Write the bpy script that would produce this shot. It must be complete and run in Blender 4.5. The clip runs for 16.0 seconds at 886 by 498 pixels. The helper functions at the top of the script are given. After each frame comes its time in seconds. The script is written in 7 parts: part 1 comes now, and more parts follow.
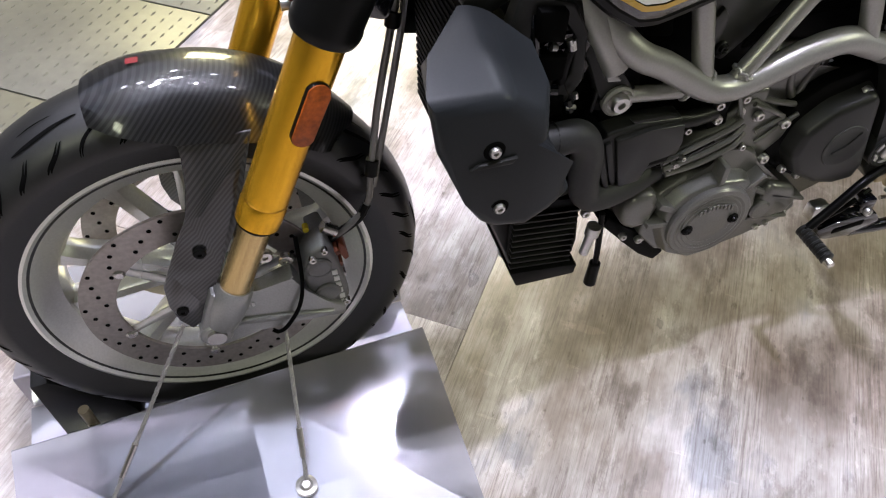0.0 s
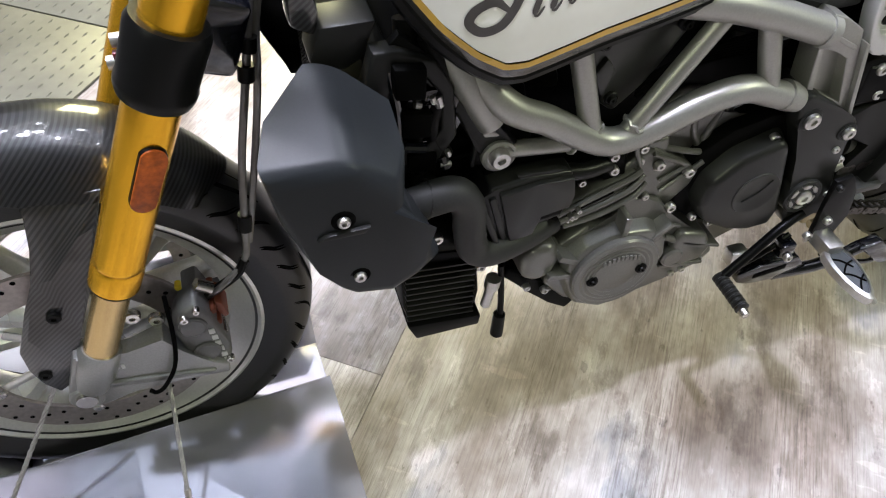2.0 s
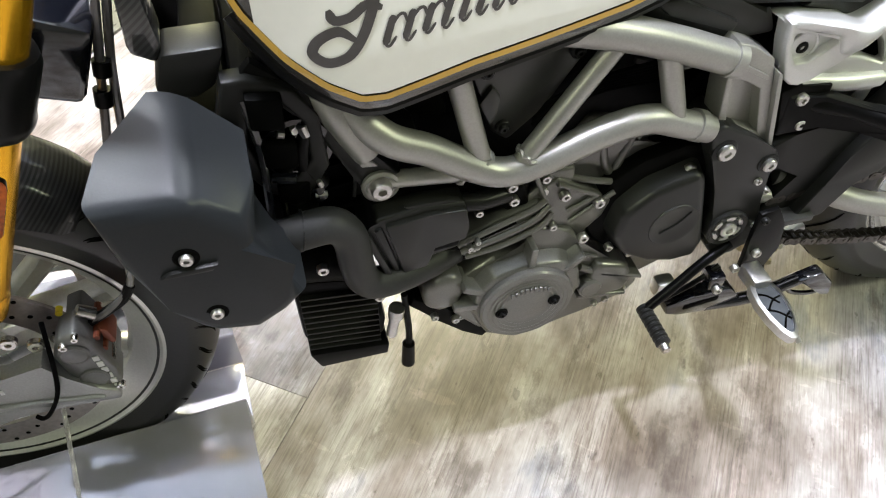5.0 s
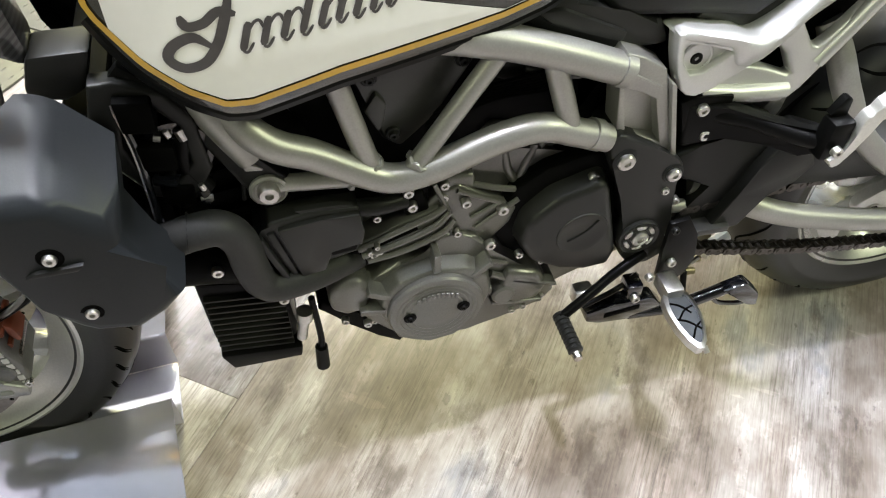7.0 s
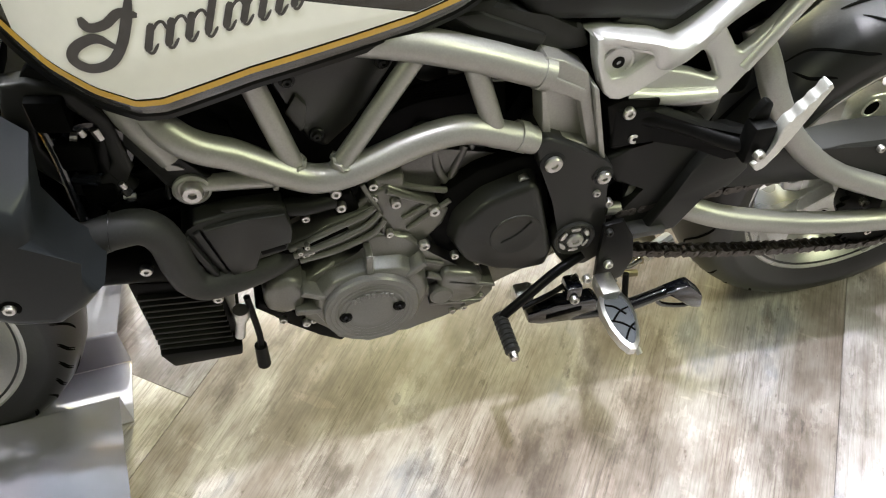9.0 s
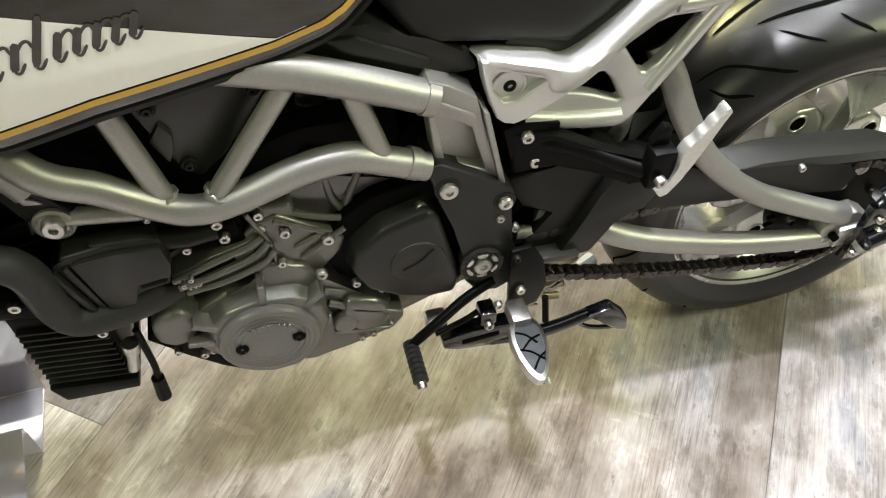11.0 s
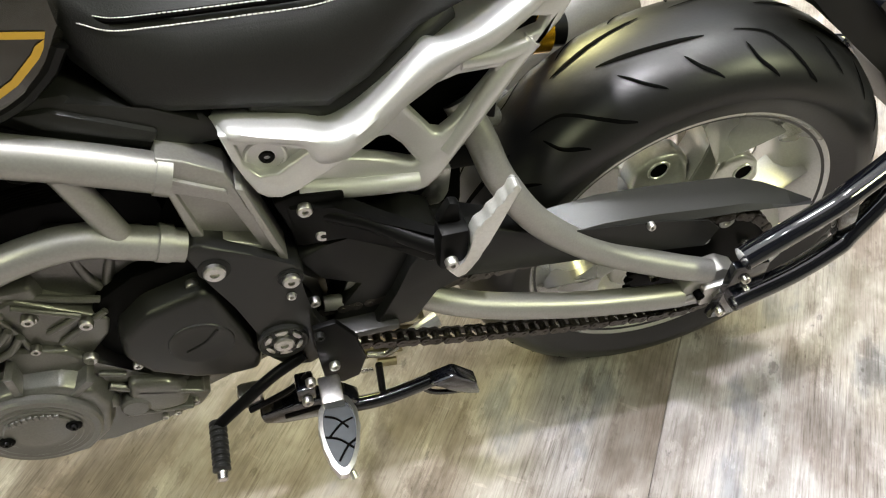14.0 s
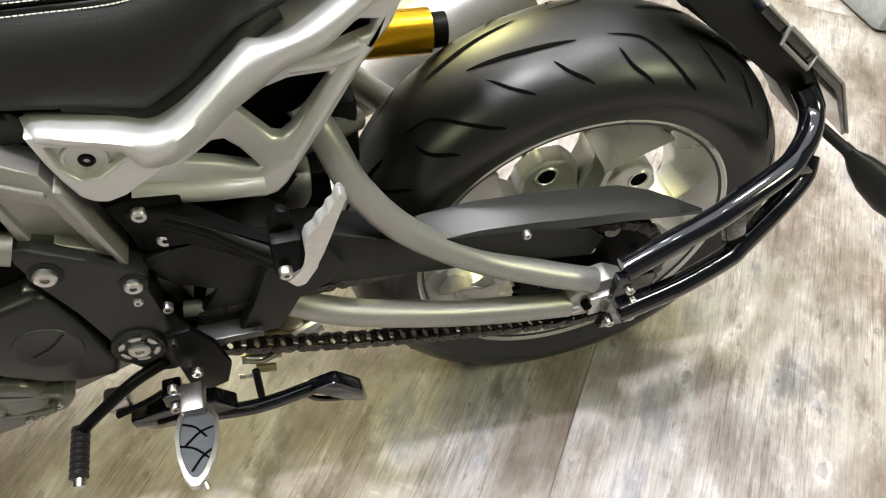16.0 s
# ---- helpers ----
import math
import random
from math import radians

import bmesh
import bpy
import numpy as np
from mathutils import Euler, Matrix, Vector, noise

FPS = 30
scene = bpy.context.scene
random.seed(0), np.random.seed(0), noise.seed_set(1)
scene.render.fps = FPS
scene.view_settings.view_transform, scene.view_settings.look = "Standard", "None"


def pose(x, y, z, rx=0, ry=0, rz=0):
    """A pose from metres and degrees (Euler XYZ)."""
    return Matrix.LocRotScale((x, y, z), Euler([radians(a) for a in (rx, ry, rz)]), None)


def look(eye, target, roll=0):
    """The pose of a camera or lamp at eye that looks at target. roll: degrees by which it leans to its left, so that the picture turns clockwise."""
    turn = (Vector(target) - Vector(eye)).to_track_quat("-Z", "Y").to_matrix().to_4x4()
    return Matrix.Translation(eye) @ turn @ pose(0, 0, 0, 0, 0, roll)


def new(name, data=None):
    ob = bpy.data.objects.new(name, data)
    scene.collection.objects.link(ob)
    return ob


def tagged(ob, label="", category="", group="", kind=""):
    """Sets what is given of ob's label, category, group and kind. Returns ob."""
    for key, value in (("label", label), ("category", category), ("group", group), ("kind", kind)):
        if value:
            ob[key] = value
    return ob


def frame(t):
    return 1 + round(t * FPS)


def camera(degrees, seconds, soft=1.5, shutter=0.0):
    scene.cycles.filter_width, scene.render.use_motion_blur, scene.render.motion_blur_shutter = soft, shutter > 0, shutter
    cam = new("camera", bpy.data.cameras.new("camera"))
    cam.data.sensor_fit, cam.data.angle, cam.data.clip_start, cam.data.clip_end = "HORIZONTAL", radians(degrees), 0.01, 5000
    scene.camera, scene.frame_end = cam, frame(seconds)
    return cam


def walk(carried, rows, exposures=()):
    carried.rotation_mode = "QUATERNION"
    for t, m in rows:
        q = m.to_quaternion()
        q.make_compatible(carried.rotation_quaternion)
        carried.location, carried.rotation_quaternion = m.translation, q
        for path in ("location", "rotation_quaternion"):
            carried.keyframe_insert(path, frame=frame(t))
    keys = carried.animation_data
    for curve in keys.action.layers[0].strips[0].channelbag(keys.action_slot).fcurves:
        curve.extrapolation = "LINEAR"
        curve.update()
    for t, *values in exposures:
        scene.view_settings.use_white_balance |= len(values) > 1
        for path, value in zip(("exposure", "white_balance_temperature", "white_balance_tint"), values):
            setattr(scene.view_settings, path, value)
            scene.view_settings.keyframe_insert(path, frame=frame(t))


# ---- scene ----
# ---- camera ----
cam = camera(62.29, 16.0, soft=1.15)
PATH = [
    (0, (0.1235, -0.7381, 1.0801), (0.3149, -0.1048, 0.3302), 0.08),
    (0.5, (0.1582, -0.7301, 1.0792), (0.3572, -0.0959, 0.3320), 0.39),
    (1, (0.1987, -0.7194, 1.0821), (0.4001, -0.0868, 0.3343), 0.59),
    (1.5, (0.2376, -0.7077, 1.0845), (0.4404, -0.0752, 0.3370), 0.67),
    (2, (0.2729, -0.6955, 1.0865), (0.4768, -0.0636, 0.3387), 0.79),
    (2.5, (0.3012, -0.6872, 1.0872), (0.5047, -0.0566, 0.3383), 0.94),
    (3, (0.3266, -0.6815, 1.0879), (0.5288, -0.0502, 0.3391), 0.94),
    (5.5, (0.4515, -0.6888, 1.0845), (0.6317, -0.0509, 0.3358), 0.70),
    (6, (0.4830, -0.6991, 1.0872), (0.6595, -0.0593, 0.3392), 0.68),
    (6.5, (0.5149, -0.7074, 1.0883), (0.6906, -0.0673, 0.3404), 0.87),
    (7, (0.5453, -0.7194, 1.0913), (0.7202, -0.0773, 0.3449), 0.99),
    (7.5, (0.5706, -0.7308, 1.0924), (0.7449, -0.0867, 0.3476), 1.09),
    (8, (0.5898, -0.7403, 1.0938), (0.7642, -0.0954, 0.3496), 1.18),
    (8.5, (0.6063, -0.7498, 1.0972), (0.7806, -0.1035, 0.3542), 1.23),
    (11, (0.7456, -0.7227, 1.0968), (0.9334, -0.0852, 0.3497), 1.80),
    (11.5, (0.7970, -0.7057, 1.0967), (0.9869, -0.0710, 0.3476), 1.85),
    (12, (0.8510, -0.6860, 1.0953), (1.0408, -0.0556, 0.3427), 1.82),
    (12.5, (0.8932, -0.6668, 1.0905), (1.0872, -0.0417, 0.3345), 2.06),
    (13, (0.9284, -0.6541, 1.0890), (1.1243, -0.0319, 0.3311), 2.22),
    (13.5, (0.9622, -0.6441, 1.0903), (1.1591, -0.0242, 0.3308), 2.36),
    (14, (0.9958, -0.6382, 1.0897), (1.1927, -0.0201, 0.3286), 2.43),
    (14.5, (1.0314, -0.6365, 1.0864), (1.2286, -0.0206, 0.3236), 2.66),
    (15, (1.0696, -0.6378, 1.0842), (1.2671, -0.0243, 0.3196), 2.95),
    (15.5, (1.1096, -0.6435, 1.0847), (1.3077, -0.0318, 0.3188), 3.30),
    (16, (1.1480, -0.6531, 1.0876), (1.3454, -0.0422, 0.3210), 3.59),
]
walk(cam, [(t, look(eye, target, roll)) for t, eye, target, roll in PATH],
     exposures=[(0.0, 0.03, 5950, 18.0), (1.5, 0.18, 5900, 14.5), (3.0, 0.38, 5950, 11.5), (5.5, 0.50, 6100, 8.5), (8.5, 0.46, 6330, 7.0), (11.0, 0.38, 6500, 6.5), (16.0, 0.19, 6600, 6.5)])

# ---- world and lights ----
world = bpy.data.worlds.new("hall")
scene.world = world
world.use_nodes = True
world.node_tree.nodes["Background"].inputs[0].default_value = (0.75, 0.8, 0.9, 1)
world.node_tree.nodes["Background"].inputs[1].default_value = 0.018


def area_lamp(x, y, z, tx, ty, size, watts, colour, name="key_or_fill_light", spread=180):
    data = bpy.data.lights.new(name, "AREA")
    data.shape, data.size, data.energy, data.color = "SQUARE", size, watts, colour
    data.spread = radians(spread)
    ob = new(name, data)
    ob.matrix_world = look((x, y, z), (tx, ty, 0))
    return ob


# a cool key almost overhead, warm soft fill from the near side, a cool lamp beyond the front wheel
area_lamp(0.65, -0.2, 4.2, 0.65, -0.1, 0.14, 100, (0.95, 0.91, 1.0))
area_lamp(-0.35, 0.5, 4.2, 0.3, 0.5, 0.3, 66, (0.97, 0.98, 1.0))
# a narrow white spot on the floor beyond the front wheel
area_lamp(0.1, 0.75, 4.2, 0.36, 0.30, 0.25, 4, (1.0, 0.99, 0.97), "spot_lamp", 46)
area_lamp(2.6, 0.6, 4.2, 2.0, 0.2, 0.35, 48, (0.95, 0.97, 1.0))
# a scatter of small bright ceiling spots
for px, py in ((-0.9, 1.5), (0.0, 2.2), (-0.25, 0.9), (-1.6, 1.9), (1.3, 1.2), (1.9, -0.6)):
    area_lamp(px, py, 4.2, px * 0.6 + 0.3, py * 0.4, 0.2, 7, (0.98, 0.98, 1.0), "spot_lamp", 120)
# warm fill added low on the far side, reaching under the engine
area_lamp(0.9, 4.6, 2.7, 0.8, 0.0, 1.3, 230, (0.98, 0.9, 0.42), "warm_far_fill")
# soft fills added far out at both ends of the near side
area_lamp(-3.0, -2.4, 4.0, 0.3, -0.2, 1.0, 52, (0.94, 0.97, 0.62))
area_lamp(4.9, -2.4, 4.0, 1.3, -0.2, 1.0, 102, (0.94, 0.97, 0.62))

# ---- materials ----


def material(name, colour, rough=0.5, metal=0.0, coat=0.0, grain=0.12, scale=60.0, bump=0.15, large=4.0, spec=0.5, dirt=0.1):
    """A surface with variation at two scales and fine relief."""
    m = bpy.data.materials.new(name)
    m.use_nodes = True
    nt = m.node_tree
    b = nt.nodes["Principled BSDF"]
    co = nt.nodes.new("ShaderNodeTexCoord")
    n1, n2 = nt.nodes.new("ShaderNodeTexNoise"), nt.nodes.new("ShaderNodeTexNoise")
    n1.inputs["Scale"].default_value, n1.inputs["Detail"].default_value = scale, 6
    n2.inputs["Scale"].default_value, n2.inputs["Detail"].default_value = large, 3
    nt.links.new(co.outputs["Object"], n1.inputs["Vector"])
    nt.links.new(co.outputs["Object"], n2.inputs["Vector"])
    mix = nt.nodes.new("ShaderNodeMix")
    mix.data_type, mix.blend_type = "RGBA", "MULTIPLY"
    mix.inputs[0].default_value = 1.0
    ramp = nt.nodes.new("ShaderNodeMapRange")
    ramp.inputs[1].default_value, ramp.inputs[2].default_value = 0.3, 0.7
    ramp.inputs[3].default_value, ramp.inputs[4].default_value = 1 - grain, 1 + grain
    nt.links.new(n1.outputs[0], ramp.inputs[0])
    ramp2 = nt.nodes.new("ShaderNodeMapRange")
    ramp2.inputs[1].default_value, ramp2.inputs[2].default_value = 0.3, 0.7
    ramp2.inputs[3].default_value, ramp2.inputs[4].default_value = 1 - dirt, 1 + dirt
    nt.links.new(n2.outputs[0], ramp2.inputs[0])
    mul = nt.nodes.new("ShaderNodeMath")
    mul.operation = "MULTIPLY"
    nt.links.new(ramp.outputs[0], mul.inputs[0])
    nt.links.new(ramp2.outputs[0], mul.inputs[1])
    mix.inputs[6].default_value = (*colour, 1)
    nt.links.new(mul.outputs[0], mix.inputs[7])
    nt.links.new(mix.outputs[2], b.inputs["Base Color"])
    rr = nt.nodes.new("ShaderNodeMapRange")
    rr.inputs[1].default_value, rr.inputs[2].default_value = 0.3, 0.7
    rr.inputs[3].default_value, rr.inputs[4].default_value = max(0.02, rough * 0.85), min(1, rough * 1.15)
    nt.links.new(n2.outputs[0], rr.inputs[0])
    nt.links.new(rr.outputs[0], b.inputs["Roughness"])
    b.inputs["Metallic"].default_value = metal
    b.inputs["Coat Weight"].default_value = coat
    b.inputs["Coat Roughness"].default_value = 0.06
    b.inputs["Specular IOR Level"].default_value = spec
    if bump:
        bp = nt.nodes.new("ShaderNodeBump")
        bp.inputs["Strength"].default_value, bp.inputs["Distance"].default_value = bump, 0.0006
        nt.links.new(n1.outputs[0], bp.inputs["Height"])
        nt.links.new(bp.outputs[0], b.inputs["Normal"])
    return m


def twill(name, dark, light, pitch):
    """Clear-coated carbon cloth: a diagonal twill with alternating tows."""
    m = material(name, dark, rough=0.35, coat=1.0, grain=0.05, bump=0.0)
    nt = m.node_tree
    b = nt.nodes["Principled BSDF"]
    b.inputs["Coat Roughness"].default_value = 0.025
    co = nt.nodes.new("ShaderNodeTexCoord")
    mp = nt.nodes.new("ShaderNodeMapping")
    mp.inputs["Rotation"].default_value = (radians(0), radians(38), radians(0))
    wv = nt.nodes.new("ShaderNodeTexWave")
    wv.wave_type, wv.bands_direction, wv.wave_profile = "BANDS", "Z", "SIN"
    wv.inputs["Scale"].default_value = 0.314 / pitch
    wv.inputs["Distortion"].default_value = 0.35
    nt.links.new(co.outputs["Object"], mp.inputs["Vector"])
    nt.links.new(mp.outputs[0], wv.inputs["Vector"])
    cr = nt.nodes.new("ShaderNodeValToRGB")
    cr.color_ramp.elements[0].position, cr.color_ramp.elements[1].position = 0.35, 0.65
    cr.color_ramp.elements[0].color, cr.color_ramp.elements[1].color = (*dark, 1), (*light, 1)
    nt.links.new(wv.outputs[0], cr.inputs[0])
    nt.links.new(cr.outputs[0], b.inputs["Base Color"])
    return m


BLACK = material("satin_black_plastic", (0.003, 0.003, 0.003), spec=0.1, rough=0.36, grain=0.1, scale=300, bump=0.1)
# the blue tint puts the ceiling's cool reflection into the base colour
SHROUD = material("satin_black_shroud", (0.0165, 0.0184, 0.0210), spec=0.16, rough=0.36, coat=0.0, grain=0.06, scale=500, bump=0.1)
MATTE = material("matt_black_moulding", (0.0105, 0.0107, 0.0103), spec=0.22, rough=0.4, grain=0.08, scale=700, bump=0.2)
# black rubber, and sheenless near-black that stands for shade in deep gaps
DEEP = material("deep_black_rubber_and_shade", (0.002, 0.002, 0.002), spec=0.02, rough=0.6, scale=200)
GLOSS = material("gloss_black_enamel", (0.004, 0.0045, 0.007), rough=0.12, coat=0.8, grain=0.03, bump=0.02)
# lifted to brown-grey: the lacquer's reflections are partly in its base colour
TANKBLACK = material("tank_black_lacquer", (0.027, 0.0243, 0.0215), rough=0.25, coat=0.9, grain=0.04, bump=0.0)
ENGINE = material("grey_cast_engine_paint", (0.175, 0.172, 0.163), rough=0.31, metal=0.5, grain=0.1, scale=500, bump=0.3)
# black covers, and near-black that carries the shade in the engine's gaps
ENGINEDARK = material("black_paint_and_gap_shade", (0.003, 0.003, 0.0029), spec=0.04, rough=0.42, grain=0.1, scale=400, bump=0.2)
FRAME = material("pewter_frame_paint", (0.37, 0.365, 0.347), rough=0.43, metal=0.66, grain=0.06, scale=400, bump=0.05)
SILVER = material("silver_paint", (0.68, 0.68, 0.685), rough=0.44, metal=0.6, grain=0.03, scale=500, bump=0.02)
ALU = material("cast_aluminium_rim", (0.68, 0.68, 0.66), rough=0.3, metal=0.68, grain=0.06, scale=300, bump=0.06)
STEEL = material("machined_steel", (0.6, 0.58, 0.55), rough=0.26, metal=1.0, grain=0.1, scale=120, bump=0.1)
BOLT = material("zinc_bolt", (0.56, 0.55, 0.53), rough=0.36, metal=1.0, grain=0.08, scale=300, bump=0.05)
DISC = material("brake_disc_steel", (0.33, 0.3, 0.28), rough=0.38, metal=0.85, grain=0.12, scale=160, bump=0.1)
MIRROR = material("polished_stainless_sheet", (0.68, 0.67, 0.73), rough=0.09, metal=0.68, grain=0.03, scale=30, bump=0.0, dirt=0.04)
GOLD = material("gold_anodised_fork", (0.85, 0.45, 0.02), rough=0.22, metal=0.85, grain=0.04, scale=300, bump=0.02)
GOLDPALE = material("gold_slider", (0.62, 0.45, 0.2), rough=0.25, metal=0.9, grain=0.06, scale=300, bump=0.02)
GOLDLINE = material("gold_pinstripe", (0.56, 0.33, 0.03), rough=0.3, coat=0.6, grain=0.03, bump=0.0)
WHITE = material("pearl_white_lacquer", (0.84, 0.83, 0.80), rough=0.25, coat=0.9, grain=0.02, bump=0.0, dirt=0.03)
EMBLEM = material("dark_emblem_print", (0.05, 0.045, 0.045), rough=0.35, coat=0.5, grain=0.2, scale=90, bump=0.0)
TYRE = material("tyre_rubber", (0.0075, 0.0075, 0.0073), spec=0.55, rough=0.39, grain=0.15, scale=250, bump=0.25)
GROOVE = material("tyre_groove", (0.0015, 0.0015, 0.0015), rough=0.9, spec=0.05)
FOOT = material("cast_fork_foot", (0.29, 0.29, 0.285), rough=0.36, metal=0.6, grain=0.08, scale=400, bump=0.15)
CALIPER = material("grey_caliper_paint", (0.13, 0.13, 0.128), rough=0.4, metal=0.4, grain=0.08, scale=300, bump=0.1)
HOSE = material("matt_grey_hose_rubber", (0.026, 0.0262, 0.0255), spec=0.3, rough=0.52, grain=0.1, scale=300, bump=0.1)
EDGE = material("black_rolled_edge", (0.004, 0.004, 0.004), rough=0.3, spec=0.16, grain=0.05, bump=0.0)
PANEL = material("dark_grey_moulded_panel", (0.030, 0.030, 0.029), spec=0.5, rough=0.33, grain=0.08, scale=500, bump=0.15)
AMBER = material("amber_reflector", (0.36, 0.075, 0.004), rough=0.42, spec=0.3, grain=0.35, scale=160, bump=0.5)
RED = material("red_marker", (0.14, 0.01, 0.015), rough=0.3, coat=0.6)
RUSTY = material("orange_pad_spring", (0.2, 0.05, 0.02), rough=0.5)
YELLOW = material("yellow_sensor", (0.75, 0.6, 0.02), rough=0.5)
COVER = material("dark_grey_engine_cover", (0.016, 0.0162, 0.0155), spec=0.35, rough=0.37, grain=0.08, scale=600, bump=0.15)
LEATHER = material("black_seat_vinyl", (0.0125, 0.0126, 0.012), spec=0.34, rough=0.5, grain=0.15, scale=700, bump=0.5)
THREAD = material("white_thread", (0.62, 0.6, 0.56), rough=0.8)
CHAIN = material("chain_steel", (0.085, 0.076, 0.070), rough=0.32, metal=0.9, grain=0.25, scale=300)
ROPE = material("steel_rope", (0.42, 0.41, 0.4), rough=0.35, metal=0.8, grain=0.3, scale=900, bump=0.5)
PEGRUBBER = material("grey_peg_rubber", (0.045, 0.05, 0.058), rough=0.6)
GREYBOX = material("grey_blue_panel", (0.34, 0.37, 0.39), rough=0.4)
LETTER = material("pale_print", (0.55, 0.55, 0.55), rough=0.5)
BRASS = material("brass_fitting", (0.34, 0.29, 0.18), rough=0.3, metal=0.8)
CLEAR = material("clear_hose_cover", (0.11, 0.105, 0.10), rough=0.12, coat=0.6)
CARBON = twill("carbon_twill", (0.003, 0.003, 0.0033), (0.027, 0.027, 0.0275), 0.0048)
CEILING = material("hall_ceiling", (0.1, 0.1, 0.105), rough=0.8)
WALL = material("hall_wall", (0.2, 0.2, 0.2), rough=0.7)


def laminate():
    """Whitewashed oak print: long grain, boards of differing tone, pale bluish and tan blotches."""
    m = bpy.data.materials.new("whitewashed_wood_laminate")
    m.use_nodes = True
    nt = m.node_tree
    b = nt.nodes["Principled BSDF"]
    tc = nt.nodes.new("ShaderNodeTexCoord")
    info = nt.nodes.new("ShaderNodeObjectInfo")
    co = nt.nodes.new("ShaderNodeVectorMath")
    co.operation = "MULTIPLY_ADD"
    co.inputs[1].default_value = (37.0, 53.0, 0.0)
    nt.links.new(info.outputs["Random"], co.inputs[0])
    nt.links.new(tc.outputs["Object"], co.inputs[2])

    def noise_tex(scale, stretch, detail=5, rough=0.6, off=0.0):
        mp = nt.nodes.new("ShaderNodeMapping")
        mp.inputs["Scale"].default_value = stretch
        mp.inputs["Location"].default_value = (off, off, 0)
        n = nt.nodes.new("ShaderNodeTexNoise")
        n.inputs["Scale"].default_value, n.inputs["Detail"].default_value = scale, detail
        n.inputs["Roughness"].default_value = rough
        nt.links.new(co.outputs[0], mp.inputs["Vector"])
        nt.links.new(mp.outputs[0], n.inputs["Vector"])
        return n

    def ramp(src, stops):
        r = nt.nodes.new("ShaderNodeValToRGB")
        el = r.color_ramp.elements
        el[0].position, el[0].color = stops[0][0], (*stops[0][1], 1)
        el[1].position, el[1].color = stops[-1][0], (*stops[-1][1], 1)
        for p, c in stops[1:-1]:
            e = el.new(p)
            e.color = (*c, 1)
        nt.links.new(src, r.inputs[0])
        return r

    def mult(a, c, fac=1.0, mode="MULTIPLY"):
        x = nt.nodes.new("ShaderNodeMix")
        x.data_type, x.blend_type = "RGBA", mode
        if isinstance(fac, float):
            x.inputs[0].default_value = fac
        else:
            nt.links.new(fac, x.inputs[0])
        nt.links.new(a, x.inputs[6])
        nt.links.new(c, x.inputs[7])
        return x.outputs[2]

    # patches of pale pinkish grey, brown and blue-grey
    blot = noise_tex(4.2, (0.7, 1.25, 1), 5, 0.62)
    base = ramp(blot.outputs[0], [(0.32, (0.135, 0.108, 0.092)), (0.42, (0.228, 0.196, 0.178)), (0.49, (0.308, 0.279, 0.266)), (0.57, (0.400, 0.376, 0.372)), (0.64, (0.262, 0.262, 0.284))])
    wear = noise_tex(9.0, (0.5, 1.1, 1), 7, 0.7, 11.0)
    g3 = ramp(wear.outputs[0], [(0.36, (0.56, 0.53, 0.515)), (0.43, (0.80, 0.78, 0.77)), (0.45, (0.95, 0.94, 0.935)), (0.55, (1.04, 1.03, 1.035)), (0.575, (1.14, 1.14, 1.16)), (0.66, (1.24, 1.24, 1.28))])
    # wire-brushed lines
    line = noise_tex(300, (0.04, 1.0, 1), 4, 0.7, 3.0)
    g1 = ramp(line.outputs[0], [(0.34, (0.58, 0.555, 0.54)), (0.47, (0.94, 0.935, 0.93)), (0.66, (1.22, 1.22, 1.22))])
    fine = noise_tex(90, (0.06, 1.0, 1), 5, 0.75, 7.0)
    g2 = ramp(fine.outputs[0], [(0.34, (0.62, 0.585, 0.56)), (0.46, (0.96, 0.95, 0.945)), (0.68, (1.1, 1.1, 1.11))])
    flake = noise_tex(13.0, (0.75, 1.5, 1), 6, 0.6, 23.0)
    g4 = ramp(flake.outputs[0], [(0.585, (1, 1, 1)), (0.60, (1.22, 1.22, 1.24)), (0.66, (1.12, 1.12, 1.15)), (0.675, (0.74, 0.75, 0.78)), (0.72, (0.9, 0.9, 0.92))])
    speck = noise_tex(45.0, (0.6, 1.4, 1), 3, 0.5, 31.0)
    g5 = ramp(speck.outputs[0], [(0.26, (0.6, 0.58, 0.56)), (0.31, (1, 1, 1)), (0.72, (1, 1, 1)), (0.76, (1.25, 1.25, 1.25))])
    c = mult(base.outputs[0], g3.outputs[0])
    c = mult(c, g4.outputs[0])
    # the brushing shows in some stretches and is filled up in others
    brushed = noise_tex(3.4, (0.45, 2.6, 1), 3, 0.5, 17.0)
    much = nt.nodes.new("ShaderNodeMapRange")
    much.inputs[1].default_value, much.inputs[2].default_value = 0.40, 0.62
    much.inputs[3].default_value, much.inputs[4].default_value = 0.34, 1.0
    nt.links.new(brushed.outputs[0], much.inputs[0])
    c = mult(c, g1.outputs[0], much.outputs[0])
    c = mult(c, g2.outputs[0], much.outputs[0])
    # long boards printed on the sheets, each a little different in tone
    board = noise_tex(1.0, (0.35, 6.2, 1), 0, 0.5, 41.0)
    g6 = ramp(board.outputs[0], [(0.38, (0.88, 0.855, 0.83)), (0.5, (1.0, 1.0, 1.0)), (0.62, (1.07, 1.08, 1.1))])
    c = mult(c, g6.outputs[0])
    # scuffs of pale filler that cross the grain
    scuff = noise_tex(16.0, (2.4, 0.5, 1), 3, 0.5, 53.0)
    g7 = ramp(scuff.outputs[0], [(0.665, (1, 1, 1)), (0.69, (1.2, 1.19, 1.19))])
    c = mult(c, g7.outputs[0])
    c = mult(c, g5.outputs[0])
